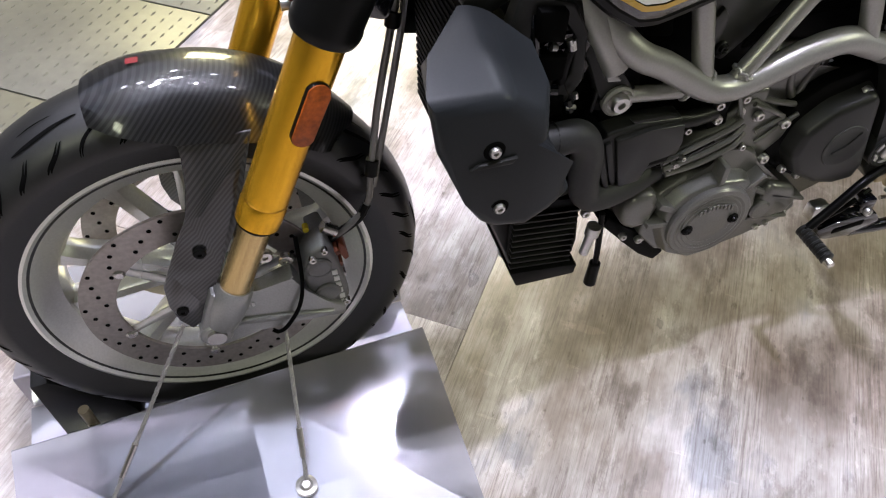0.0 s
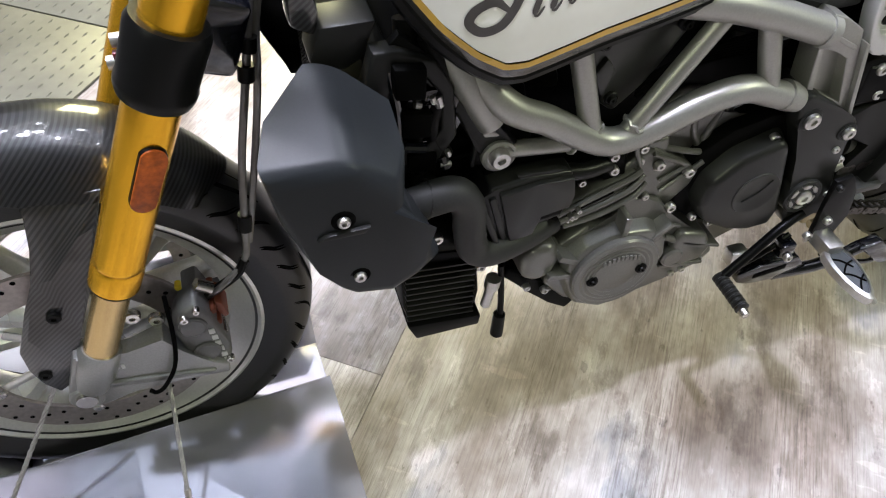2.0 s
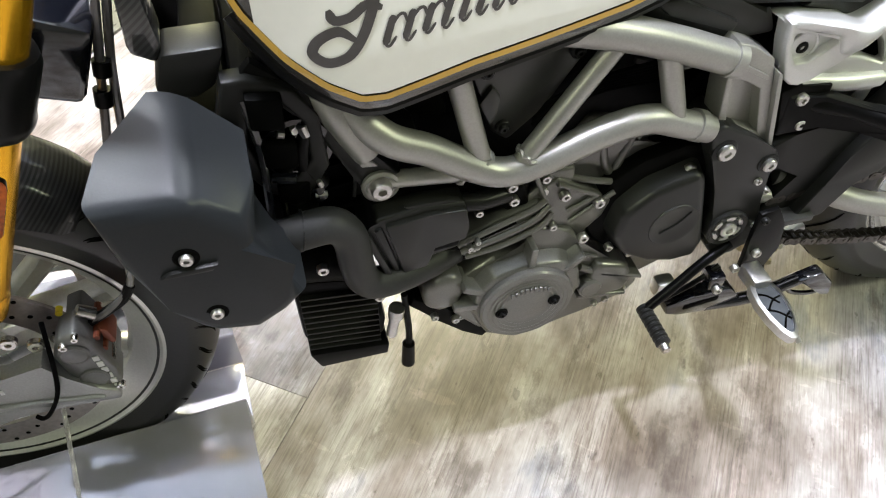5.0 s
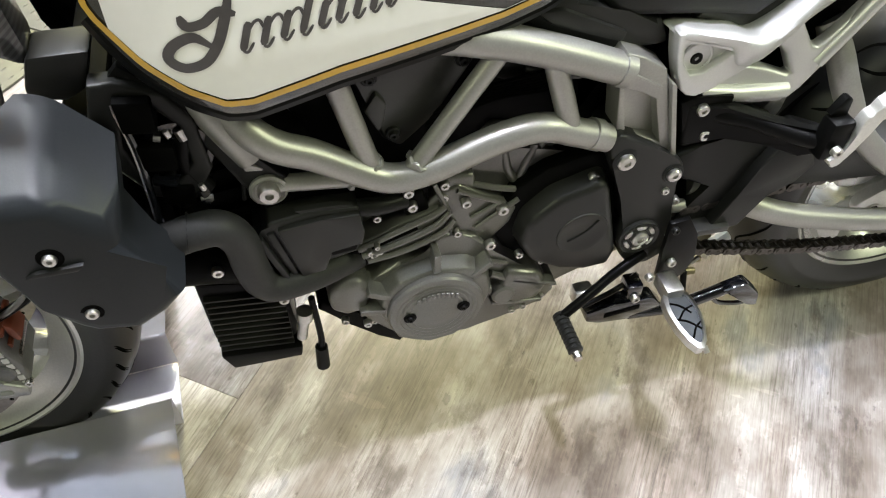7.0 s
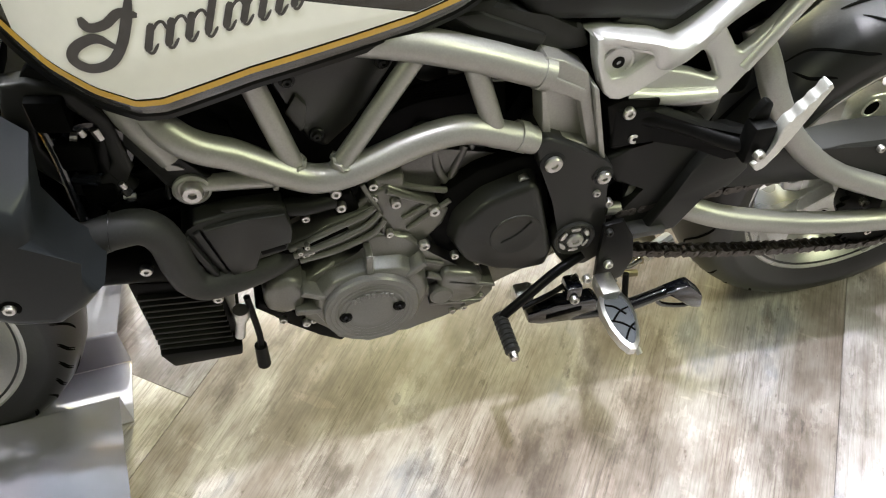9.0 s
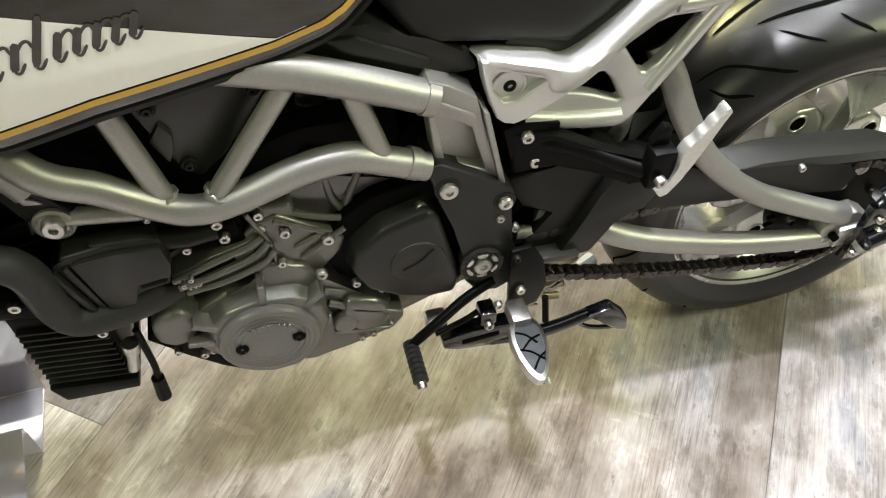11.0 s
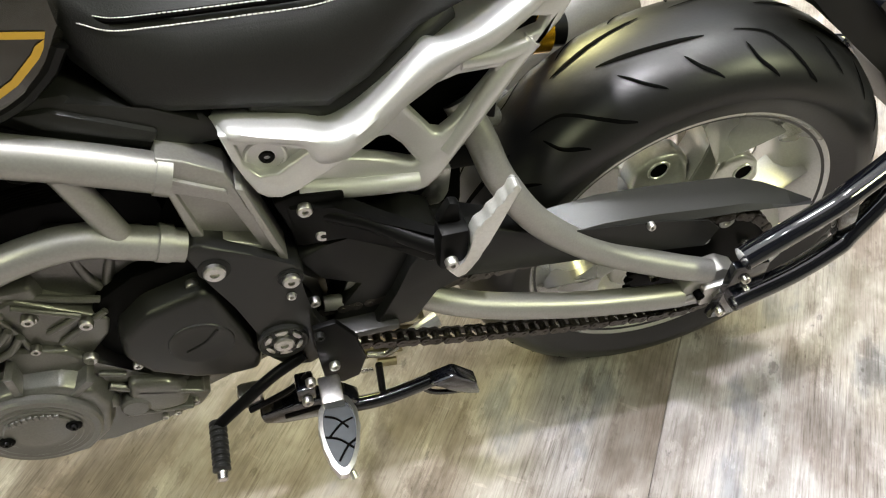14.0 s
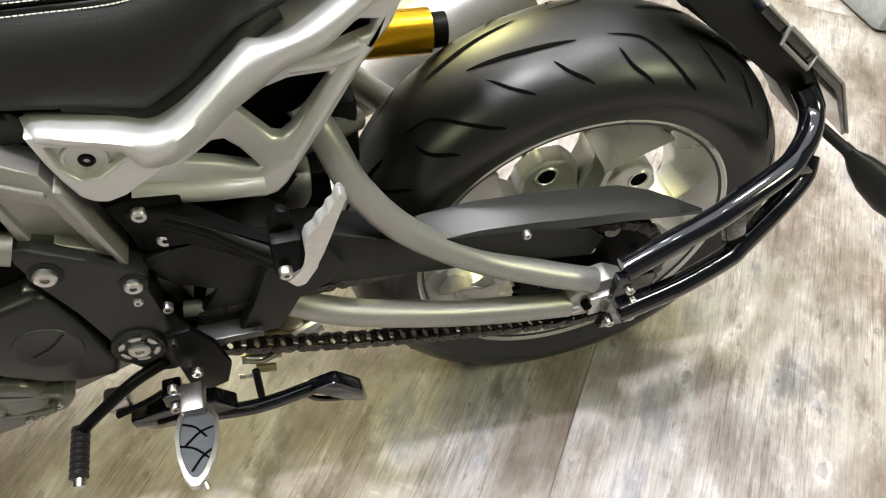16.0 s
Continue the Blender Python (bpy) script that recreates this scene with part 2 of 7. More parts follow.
    nt.links.new(c, b.inputs["Base Color"])
    b.inputs["Roughness"].default_value = 0.42
    b.inputs["Specular IOR Level"].default_value = 0.4
    bp = nt.nodes.new("ShaderNodeBump")
    bp.inputs["Strength"].default_value, bp.inputs["Distance"].default_value = 0.5, 0.001
    nt.links.new(fine.outputs[0], bp.inputs["Height"])
    nt.links.new(bp.outputs[0], b.inputs["Normal"])
    return m


WOOD = laminate()


def glow(name, colour, strength):
    m = bpy.data.materials.new(name)
    m.use_nodes = True
    nt = m.node_tree
    b = nt.nodes["Principled BSDF"]
    b.inputs["Base Color"].default_value = (0.6, 0.6, 0.6, 1)
    b.inputs["Emission Color"].default_value = (*colour, 1)
    b.inputs["Emission Strength"].default_value = strength
    return m


GLOWS = [glow("cool_light_fabric", (0.70, 0.80, 1.0), 1.15), glow("lilac_light_fabric", (0.9, 0.83, 1.0), 1.15), glow("white_light_fabric", (0.95, 0.96, 1.0), 1.25)]
TREAD = material("tan_tread_plate", (0.118, 0.113, 0.088), rough=0.42, metal=0.2, grain=0.1, scale=30, bump=0.1, dirt=0.12)

# ---- mesh tools ----


def finish(bm, name, mat, angle=35):
    bmesh.ops.recalc_face_normals(bm, faces=bm.faces)
    lim = radians(angle)
    for f in bm.faces:
        f.smooth = True
    for e in bm.edges:
        if len(e.link_faces) == 2 and e.calc_face_angle(0) > lim:
            e.smooth = False
    me = bpy.data.meshes.new(name)
    bm.to_mesh(me)
    bm.free()
    me.materials.append(mat)
    return me


def part(name, bm, mat, parent, label="", angle=35):
    ob = new(name, finish(bm, name, mat, angle))
    if parent is not None:
        bpy.context.view_layer.update()
        ob.parent = parent
        ob.matrix_parent_inverse = parent.matrix_world.inverted()
    if label:
        tagged(ob, label)
    return ob


def thing(name, at, label, category, group=""):
    e = new(name)
    e.empty_display_size = 0.1
    e.matrix_world = Matrix.Translation(at)
    return tagged(e, label, category, group)


def prism(bm, outline, y0, y1, bevel=0.004, seg=2, dy=None, both=False):
    """A plate: an outline in x and z, from y0 (outer side) to y1. dy(x, z) moves the outer side."""
    vs = [bm.verts.new((x, y0 + (dy(x, z) if dy else 0), z)) for x, z in outline]
    back = [bm.verts.new((x, y1 + (dy(x, z) if dy and both else 0), z)) for x, z in outline]
    n = len(vs)
    f = [bm.faces.new(vs), bm.faces.new(back[::-1])]
    for i in range(n):
        f.append(bm.faces.new((vs[i], back[i], back[(i + 1) % n], vs[(i + 1) % n])))
    if bevel:
        edges = [e for e in {e for v in vs for e in v.link_edges}]
        bmesh.ops.bevel(bm, geom=edges, offset=bevel, segments=seg, profile=0.5, affect="EDGES", clamp_overlap=True)
    return bm


def frustum(bm, outline, inner, y0, y1, bevel=0.004):
    """A raised cover: the outline at y1 narrows to the same outline shrunk by inner at y0."""
    cx = sum(p[0] for p in outline) / len(outline)
    cz = sum(p[1] for p in outline) / len(outline)
    top = [bm.verts.new((cx + (x - cx) * inner, y0, cz + (z - cz) * inner)) for x, z in outline]
    low = [bm.verts.new((x, y1, z)) for x, z in outline]
    n = len(top)
    bm.faces.new(top)
    bm.faces.new(low[::-1])
    for i in range(n):
        bm.faces.new((top[i], low[i], low[(i + 1) % n], top[(i + 1) % n]))
    if bevel:
        bmesh.ops.bevel(bm, geom=list({e for v in top for e in v.link_edges}), offset=bevel, segments=3, profile=0.5, affect="EDGES", clamp_overlap=True)
    return bm


def window_plate(bm, outer, holes, y, thick, bevel):
    """A flat plate in x and z with openings, rounded along its outer edges."""
    edges = []
    for loop in (outer, *holes):
        vs = [bm.verts.new((x, y, z)) for x, z in loop]
        edges += [bm.edges.new((vs[i], vs[(i + 1) % len(vs)])) for i in range(len(vs))]
    faces = [f for f in bmesh.ops.triangle_fill(bm, use_beauty=True, edges=edges)["geom"] if isinstance(f, bmesh.types.BMFace)]
    bmesh.ops.dissolve_limit(bm, angle_limit=0.01, verts=bm.verts[:], edges=bm.edges[:])
    faces = bm.faces[:]
    back = bmesh.ops.extrude_face_region(bm, geom=faces)["geom"]
    bmesh.ops.translate(bm, vec=(0, thick, 0), verts=[v for v in back if isinstance(v, bmesh.types.BMVert)])
    rim = [e for e in bm.edges if len(e.link_faces) == 2 and abs(e.verts[0].co.y - y) < 1e-6 and abs(e.verts[1].co.y - y) < 1e-6 and e.calc_face_angle(0) > 1.0]
    bmesh.ops.bevel(bm, geom=rim, offset=bevel, segments=3, profile=0.5, affect="EDGES", clamp_overlap=True)


def spline(pts, steps=8):
    pts = [Vector(p) for p in pts]
    if len(pts) < 3:
        return pts
    out = []
    ext = [pts[0] * 2 - pts[1]] + pts + [pts[-1] * 2 - pts[-2]]
    for i in range(1, len(ext) - 2):
        a, b, c, d = ext[i - 1:i + 3]
        for k in range(steps):
            t = k / steps
            out.append(0.5 * (2 * b + (c - a) * t + (2 * a - 5 * b + 4 * c - d) * t * t + (3 * b - a - 3 * c + d) * t ** 3))
    return out + [pts[-1]]


def tube(bm, pts, r, seg=14, smooth=True, steps=8, r2=None, cap=True):
    """A round tube along points; r2: its radius at the far end."""
    p = spline(pts, steps) if smooth else [Vector(q) for q in pts]
    n = len(p)
    t0 = (p[1] - p[0]).normalized()
    side = t0.cross(Vector((0.13, 0.2, 0.97)))
    if side.length < 0.1:
        side = t0.cross(Vector((0, 1, 0)))
    side.normalize()
    rings = []
    for i in range(n):
        t = (p[min(i + 1, n - 1)] - p[max(i - 1, 0)]).normalized()
        side = (side - t * side.dot(t)).normalized()
        up = t.cross(side)
        rr = r + ((r2 if r2 is not None else r) - r) * i / (n - 1)
        rings.append([bm.verts.new(p[i] + (side * math.cos(a) + up * math.sin(a)) * rr) for a in (2 * math.pi * k / seg for k in range(seg))])
    for a, b in zip(rings, rings[1:]):
        for k in range(seg):
            bm.faces.new((a[k], a[(k + 1) % seg], b[(k + 1) % seg], b[k]))
    if cap:
        bm.faces.new(rings[0][::-1])
        bm.faces.new(rings[-1])
    return bm


def lathe(bm, profile, at, axis="y", seg=64, a0=0.0, a1=360.0, closed=False):
    """Turns (offset along the axis, radius) pairs round an axis through at; an angle of 0 points to +x, 90 to +z."""
    full = abs(a1 - a0) >= 359.9
    n = seg if full else seg + 1
    rings = []
    for k in range(n):
        a = radians(a0 + (a1 - a0) * k / seg)
        ring = []
        for o, r in profile:
            c, s = r * math.cos(a), r * math.sin(a)
            v = {"y": (c, o, s), "z": (c, s, o), "x": (o, c, s)}[axis]
            ring.append(bm.verts.new(Vector(at) + Vector(v)))
        rings.append(ring)
    m = len(profile)
    for k in range(seg):
        a, b = rings[k], rings[(k + 1) % n]
        for i in range(m if closed else m - 1):
            j = (i + 1) % m
            bm.faces.new((a[i], a[j], b[j], b[i]))
    if closed and not full:
        bm.faces.new(rings[0])
        bm.faces.new(rings[-1][::-1])
    bmesh.ops.remove_doubles(bm, verts=bm.verts, dist=1e-6)
    return bm


def block(bm, lo, hi, bevel=0.003, m=None):
    vs = [bm.verts.new((x, y, z)) for x in (lo[0], hi[0]) for y in (lo[1], hi[1]) for z in (lo[2], hi[2])]
    for q in ((0, 1, 3, 2), (4, 6, 7, 5), (0, 4, 5, 1), (2, 3, 7, 6), (0, 2, 6, 4), (1, 5, 7, 3)):
        bm.faces.new([vs[i] for i in q])
    if bevel:
        bmesh.ops.bevel(bm, geom=list({e for v in vs for e in v.link_edges}), offset=bevel, segments=2, profile=0.5, affect="EDGES", clamp_overlap=True)
    if m is not None:
        bmesh.ops.transform(bm, matrix=m, verts=bm.verts)
    return bm


def new_bm():
    return bmesh.new()


def bolt_bm(x, y, z, r, d=0.004):
    """A button-head socket bolt that faces the -y side."""
    bm = new_bm()
    r *= 0.88
    lathe(bm, [(d, r), (-d * 0.55, r), (-d, r * 0.84), (-d, r * 0.40), (-d * 0.35, r * 0.36), (-d * 0.35, 0.0)], (x, y, z), seg=18)
    return bm


def bolt(x, y, z, r, parent, mat=None, name="bolt", d=0.004):
    return part(name, bolt_bm(x, y, z, r, d), mat or BOLT, parent)


def washer(x, y, z, r, parent, mat):
    bm = new_bm()
    lathe(bm, [(0.004, r), (-0.002, r), (-0.003, r * 0.9), (-0.003, 0.0)], (x, y, z), seg=18)
    return part("washer", bm, mat, parent)

# ---- the hall ----
U, N = Vector((0.6, 0.8, 0)), Vector((0.8, -0.6, 0))  # along and across the floor sheets
TURN = pose(0, 0, 0, 0, 0, math.degrees(math.atan2(0.8, 0.6)))


def floor_hall():
    """Laminate sheets, laid askew to the motorcycle, over a sub-floor that reaches the walls."""
    bm = new_bm()
    block(bm, (-7, -6, -0.06), (9, 8, -0.0165), 0)
    floor = tagged(part("floor", bm, WOOD, None), "pale whitewashed wood laminate floor of a show hall", "floor", kind="structure")
    width, length = 1.022, 2.04
    meshes = []
    for k in range(3):
        b = new_bm()
        block(b, (0.0004, 0.0004, -0.016), (length - 0.0004, width - 0.0004, 0.0), 0.0007)
        meshes.append(finish(b, "floor_sheet", WOOD))
    # local axes: x along U, y along -N
    for row in range(-3, 4):
        shift = 0.21 + (0.0 if row % 2 else -1.02)
        for col in range(-2, 3):
            ob = new("floor_sheet", meshes[(row + col) % 3])
            ob.matrix_world = TURN @ Matrix.Translation((shift + col * length, -0.321 - (row + 1) * width, 0))
            ob.parent = floor
    return floor


def hall_shell():
    bm = new_bm()
    block(bm, (-7, -6, 4.6), (9, 8, 4.8), 0)
    tagged(part("ceiling", bm, CEILING, None), "grey hall ceiling high above the stand", "ceiling", kind="structure")
    for nm, lo, hi in (("wall_north", (-7, 8, 0), (9, 8.2, 4.6)), ("wall_south", (-7, -6.2, 0), (9, -6, 4.6)),
                       ("wall_west", (-7.2, -6, 0), (-7, 8, 4.6)), ("wall_east", (9, -6, 0), (9.2, 8, 4.6))):
        bm = new_bm()
        block(bm, lo, hi, 0)
        tagged(part(nm, bm, WALL, None), "plain grey wall of the hall", "wall", kind="structure")


def tread_mat():
    """Tan tread-plate tiles beyond the laminate, with rows of raised dashes."""
    base = new_bm()
    block(base, (-2.0, 0.668, 0.0005), (3.0, 2.6, 0.002), 0)
    bmesh.ops.transform(base, matrix=TURN, verts=base.verts)
    mat = tagged(part("tread_floor", base, TREAD, None), "tan tread-plate tiles with raised dashes on the floor", "floor", kind="structure")
    b = new_bm()
    block(b, (0.002, 0.0, 0.0), (0.458, 0.96, 0.006), 0.002)
    me = finish(b, "tread_tile", TREAD)
    dash = new_bm()
    for i in range(11):
        for j in range(22):
            x, y = 0.022 + i * 0.041 + (0.02 if j % 2 else 0), 0.02 + j * 0.0425
            if x > 0.44:
                continue
            vs = [dash.verts.new(p) for p in ((x - 0.012, y, 0.006), (x, y - 0.0035, 0.006), (x + 0.012, y, 0.006), (x, y + 0.0035, 0.006))]
            top = [dash.verts.new(p) for p in ((x - 0.006, y, 0.0085), (x + 0.006, y, 0.0085))]
            dash.faces.new((vs[0], vs[1], top[1], top[0]))
            dash.faces.new((vs[1], vs[2], top[1]))
            dash.faces.new((vs[2], vs[3], top[0], top[1]))
            dash.faces.new((vs[3], vs[0], top[0]))
    dme = finish(dash, "tread_dash", TREAD)
    for i in range(-3, 4):
        for j in range(2):
            m = TURN @ Matrix.Translation((0.49 + i * 0.462, 0.668 + j * 0.963, 0.002))
            t = new("tread_tile", me)
            t.matrix_world = m
            t.parent = mat
            d = tagged(new("tread_dash", dme), kind="stuff")
            d.matrix_world = m
            d.parent = mat


def luminous_ceiling():
    """Stretched light-fabric panels over the far half of the hall."""
    for i in range(6):
        for j in range(-1, 4):
            p = thing("ceiling_light", (-4.0 + i * 1.75, 1.0 + j * 1.6, 4.5), "square luminous fabric panel hung below the ceiling", "lamp", "ceiling light panels")
            x, y = -4.0 + i * 1.75, 1.0 + j * 1.6
            b = new_bm()
            block(b, (x - 0.84, y - 0.77, 4.46), (x + 0.84, y + 0.77, 4.5), 0.005)
            part("diffuser", b, GLOWS[(i * 2 + j) % 3], p)
            b = new_bm()
            block(b, (x - 0.85, y - 0.78, 4.5), (x + 0.85, y + 0.78, 4.6), 0)
            part("frame", b, ALU, p)


hall_shell()
luminous_ceiling()
tread_mat()

# ---- wheel chock ----


def wheel_chock():
    ch = thing("wheel_chock", (0, -0.1, 0), "polished stainless steel wheel chock that holds the front wheel upright", "stand")
    bm = new_bm()
    block(bm, (-0.34, -0.06, 0.001), (0.297, 0.06, 0.005), 0.001)
    part("base_plate", bm, MIRROR, ch)
    for s in (-1, 1):
        # a sheet folded at the lip: upright beside the tyre, then sloping down to the floor
        bm = new_bm()
        y = 0.062 * s
        rows = []
        for px, pz in ((0.0, 0.005), (0.0, 0.083), (0.0015, 0.0858), (0.004, 0.0868), (0.008, 0.0860), (0.296, 0.0035), (0.298, 0.003)):
            rows.append([bm.verts.new((x, y + s * px, pz)) for x in (-0.335, 0.0, 0.298)])
        for p, q in zip(rows, rows[1:]):
            for k in range(2):
                bm.faces.new((p[k], p[k + 1], q[k + 1], q[k]))
        bmesh.ops.solidify(bm, geom=bm.faces[:], thickness=0.0025)
        part("sloping_sheet", bm, MIRROR, ch, "", 8)
    bm = new_bm()
    prism(bm, [(-0.285, 0.006), (-0.17, 0.006), (-0.19, 0.07), (-0.262, 0.15), (-0.285, 0.15)], -0.012, 0.05, 0.002)
    part("front_cheek", bm, MATTE, ch, "black block ahead of the tyre")
    bm = new_bm()
    tube(bm, [(-0.225, -0.05, 0.005), (-0.225, -0.05, 0.115)], 0.008, smooth=False)
    part("pin", bm, BRASS, ch)
    ch.matrix_world = Matrix.Translation((0, -0.108, 0)) @ pose(0, 0, 0, 0, 0, 3.6)


def tie_rope(name_at, top, foot, label):
    t = thing("tie_down_rope", name_at, label, "rope", "tie-down ropes")
    top, foot = Vector(top), Vector(foot)
    d = foot - top
    bm = new_bm()
    side = d.cross(Vector((0, 0, 1))).normalized()
    up = d.cross(side).normalized()
    for k in range(3):
        pts = [top + d * (i / 60) * 0.98 + (side * math.cos(i * 0.9 + k * 2.09) + up * math.sin(i * 0.9 + k * 2.09)) * 0.0016 for i in range(61)]
        tube(bm, pts, 0.0018, seg=6, smooth=False)
    part("rope", bm, ROPE, t)
    bm = new_bm()
    tube(bm, [top + d * 0.62, top + d * 0.8], 0.0046, seg=10, smooth=False)
    part("crimp_sleeve", bm, STEEL, t)
    bm = new_bm()
    lathe(bm, [(-0.006, 0.012), (-0.002, 0.016), (0.004, 0.016), (0.006, 0.010), (0.002, 0.007), (-0.005, 0.007)], foot + Vector((0, 0, 0.008)), axis="z", seg=20, closed=True)
    part("eye_washer", bm, BOLT, t)
    bm = new_bm()
    lathe(bm, [(0.0, 0.0075), (0.012, 0.0075), (0.014, 0.006), (0.014, 0.0)], foot + Vector((0, 0, 0.001)), axis="z", seg=6)
    part("anchor_bolt", bm, BOLT, t)


wheel_chock()
tie_rope((-0.2, -0.25, 0.005), (-0.045, -0.085, 0.27), (-0.215, -0.2085, 0.0475), "thin steel wire rope tied from wheel to chock plate")
tie_rope((0.06, -0.23, 0.005), (0.085, -0.095, 0.235), (0.0631, -0.2497, 0.0360), "thin steel wire rope with a crimped eye bolted to the plate")

# ---- motorcycle ----
bike = thing("motorcycle", (0.76, 0, 0), "black and pearl white roadster with gold fork and pewter frame", "motorcycle")

FX, FZ, RX, RZ = 0.0, 0.300, 1.525, 0.316


def tyre_profile(half, rim_r, out_r):
    """Half-width, rim edge radius and crown radius give a round motorcycle section."""
    pts = [(-half * 0.80, rim_r - 0.012), (-half * 0.86, rim_r + 0.001), (-half * 0.93, rim_r + 0.012), (-half * 0.985, rim_r + 0.026)]
    h0 = rim_r + 0.030
    for k in range(0, 13):
        a = math.pi * k / 12
        pts.append((-half * math.cos(a), h0 + (out_r - h0) * math.sin(a) ** 0.9))
    pts += [(half * 0.985, rim_r + 0.026), (half * 0.93, rim_r + 0.012), (half * 0.86, rim_r + 0.001), (half * 0.80, rim_r - 0.012)]
    return pts


def crown(half, rim_r, out_r, o):
    h0 = rim_r + 0.030
    c = max(-1, min(1, -o / half))
    return h0 + (out_r - h0) * math.sin(math.acos(c)) ** 0.9


def groove_line(bm, at, half, rim_r, out_r, line, w):
    """A tread groove along (angle, offset) points, as a thin dark inlay that tapers to its ends."""
    pts = [(p.x, p.y) for p in spline([(a, o * 1000, 0) for a, o in line], 5)]
    n = len(pts)
    L, R = [], []
    for k, (a, o) in enumerate(pts):
        (a1, o1), (a0, o0) = pts[min(k + 1, n - 1)], pts[max(k - 1, 0)]
        da, do = radians(a1 - a0) * out_r, (o1 - o0) / 1000
        l = math.hypot(da, do) or 1
        ww = w * (1 - abs(2 * k / (n - 1) - 1) ** 3 * 0.75)
        for lst, sg in ((L, 1), (R, -1)):
            ang = radians(a) - sg * ww * do / l / out_r
            off = max(-half * 0.985, min(half * 0.985, o / 1000 + sg * ww * da / l))
            r = crown(half, rim_r, out_r, off) + 0.0007
            lst.append(bm.verts.new(Vector(at) + Vector((r * math.cos(ang), off, r * math.sin(ang)))))
    for k in range(n - 1):
        bm.faces.new((L[k], L[k + 1], R[k + 1], R[k]))


def rim_mesh(bm, at, half, r):
    """Flange, bead seat and drop centre of a cast rim, as one closed ring."""
    prof = [(-half, r), (-half - 0.001, r - 0.004), (-half + 0.004, r - 0.010), (-half + 0.02, r - 0.022), (-half * 0.45, r - 0.042), (-half * 0.2, r - 0.048),
            (half * 0.2, r - 0.048), (half * 0.45, r - 0.042), (half - 0.02, r - 0.022), (half - 0.004, r - 0.010), (half + 0.001, r - 0.004), (half, r),
            (half - 0.004, r + 0.002), (half - 0.008, r - 0.006), (0, r - 0.034), (-half + 0.008, r - 0.006), (-half + 0.004, r + 0.002)]
    lathe(bm, prof, at, seg=96, closed=True)


def spoke_bar(bm, at, ang0, r0, ang1, r1, w0, w1, d0, d1, y0=0.0, y1=0.0):
    """A tapered bar from the hub to the rim with a ridge along its outer sides."""
    c = Vector(at)
    p0 = c + Vector((r0 * math.cos(radians(ang0)), y0, r0 * math.sin(radians(ang0))))
    p1 = c + Vector((r1 * math.cos(radians(ang1)), y1, r1 * math.sin(radians(ang1))))
    along = (p1 - p0).normalized()
    side = Vector((-along.z, 0, along.x))
    rings = []
    for t in (0, 0.15, 0.5, 0.85, 1):
        q = p0 + (p1 - p0) * t
        w, d = w0 + (w1 - w0) * t, d0 + (d1 - d0) * t
        if t in (0, 1):
            w *= 1.5
        rings.append([bm.verts.new(q + side * (w * x) + Vector((0, d * y, 0))) for x, y in ((1, -0.35), (0.45, -1), (-0.45, -1), (-1, -0.35), (-1, 0.35), (-0.45, 1), (0.45, 1), (1, 0.35))])
    for a, b in zip(rings, rings[1:]):
        for k in range(8):
            bm.faces.new((a[k], a[(k + 1) % 8], b[(k + 1) % 8], b[k]))
    bm.faces.new(rings[0][::-1])
    bm.faces.new(rings[-1])


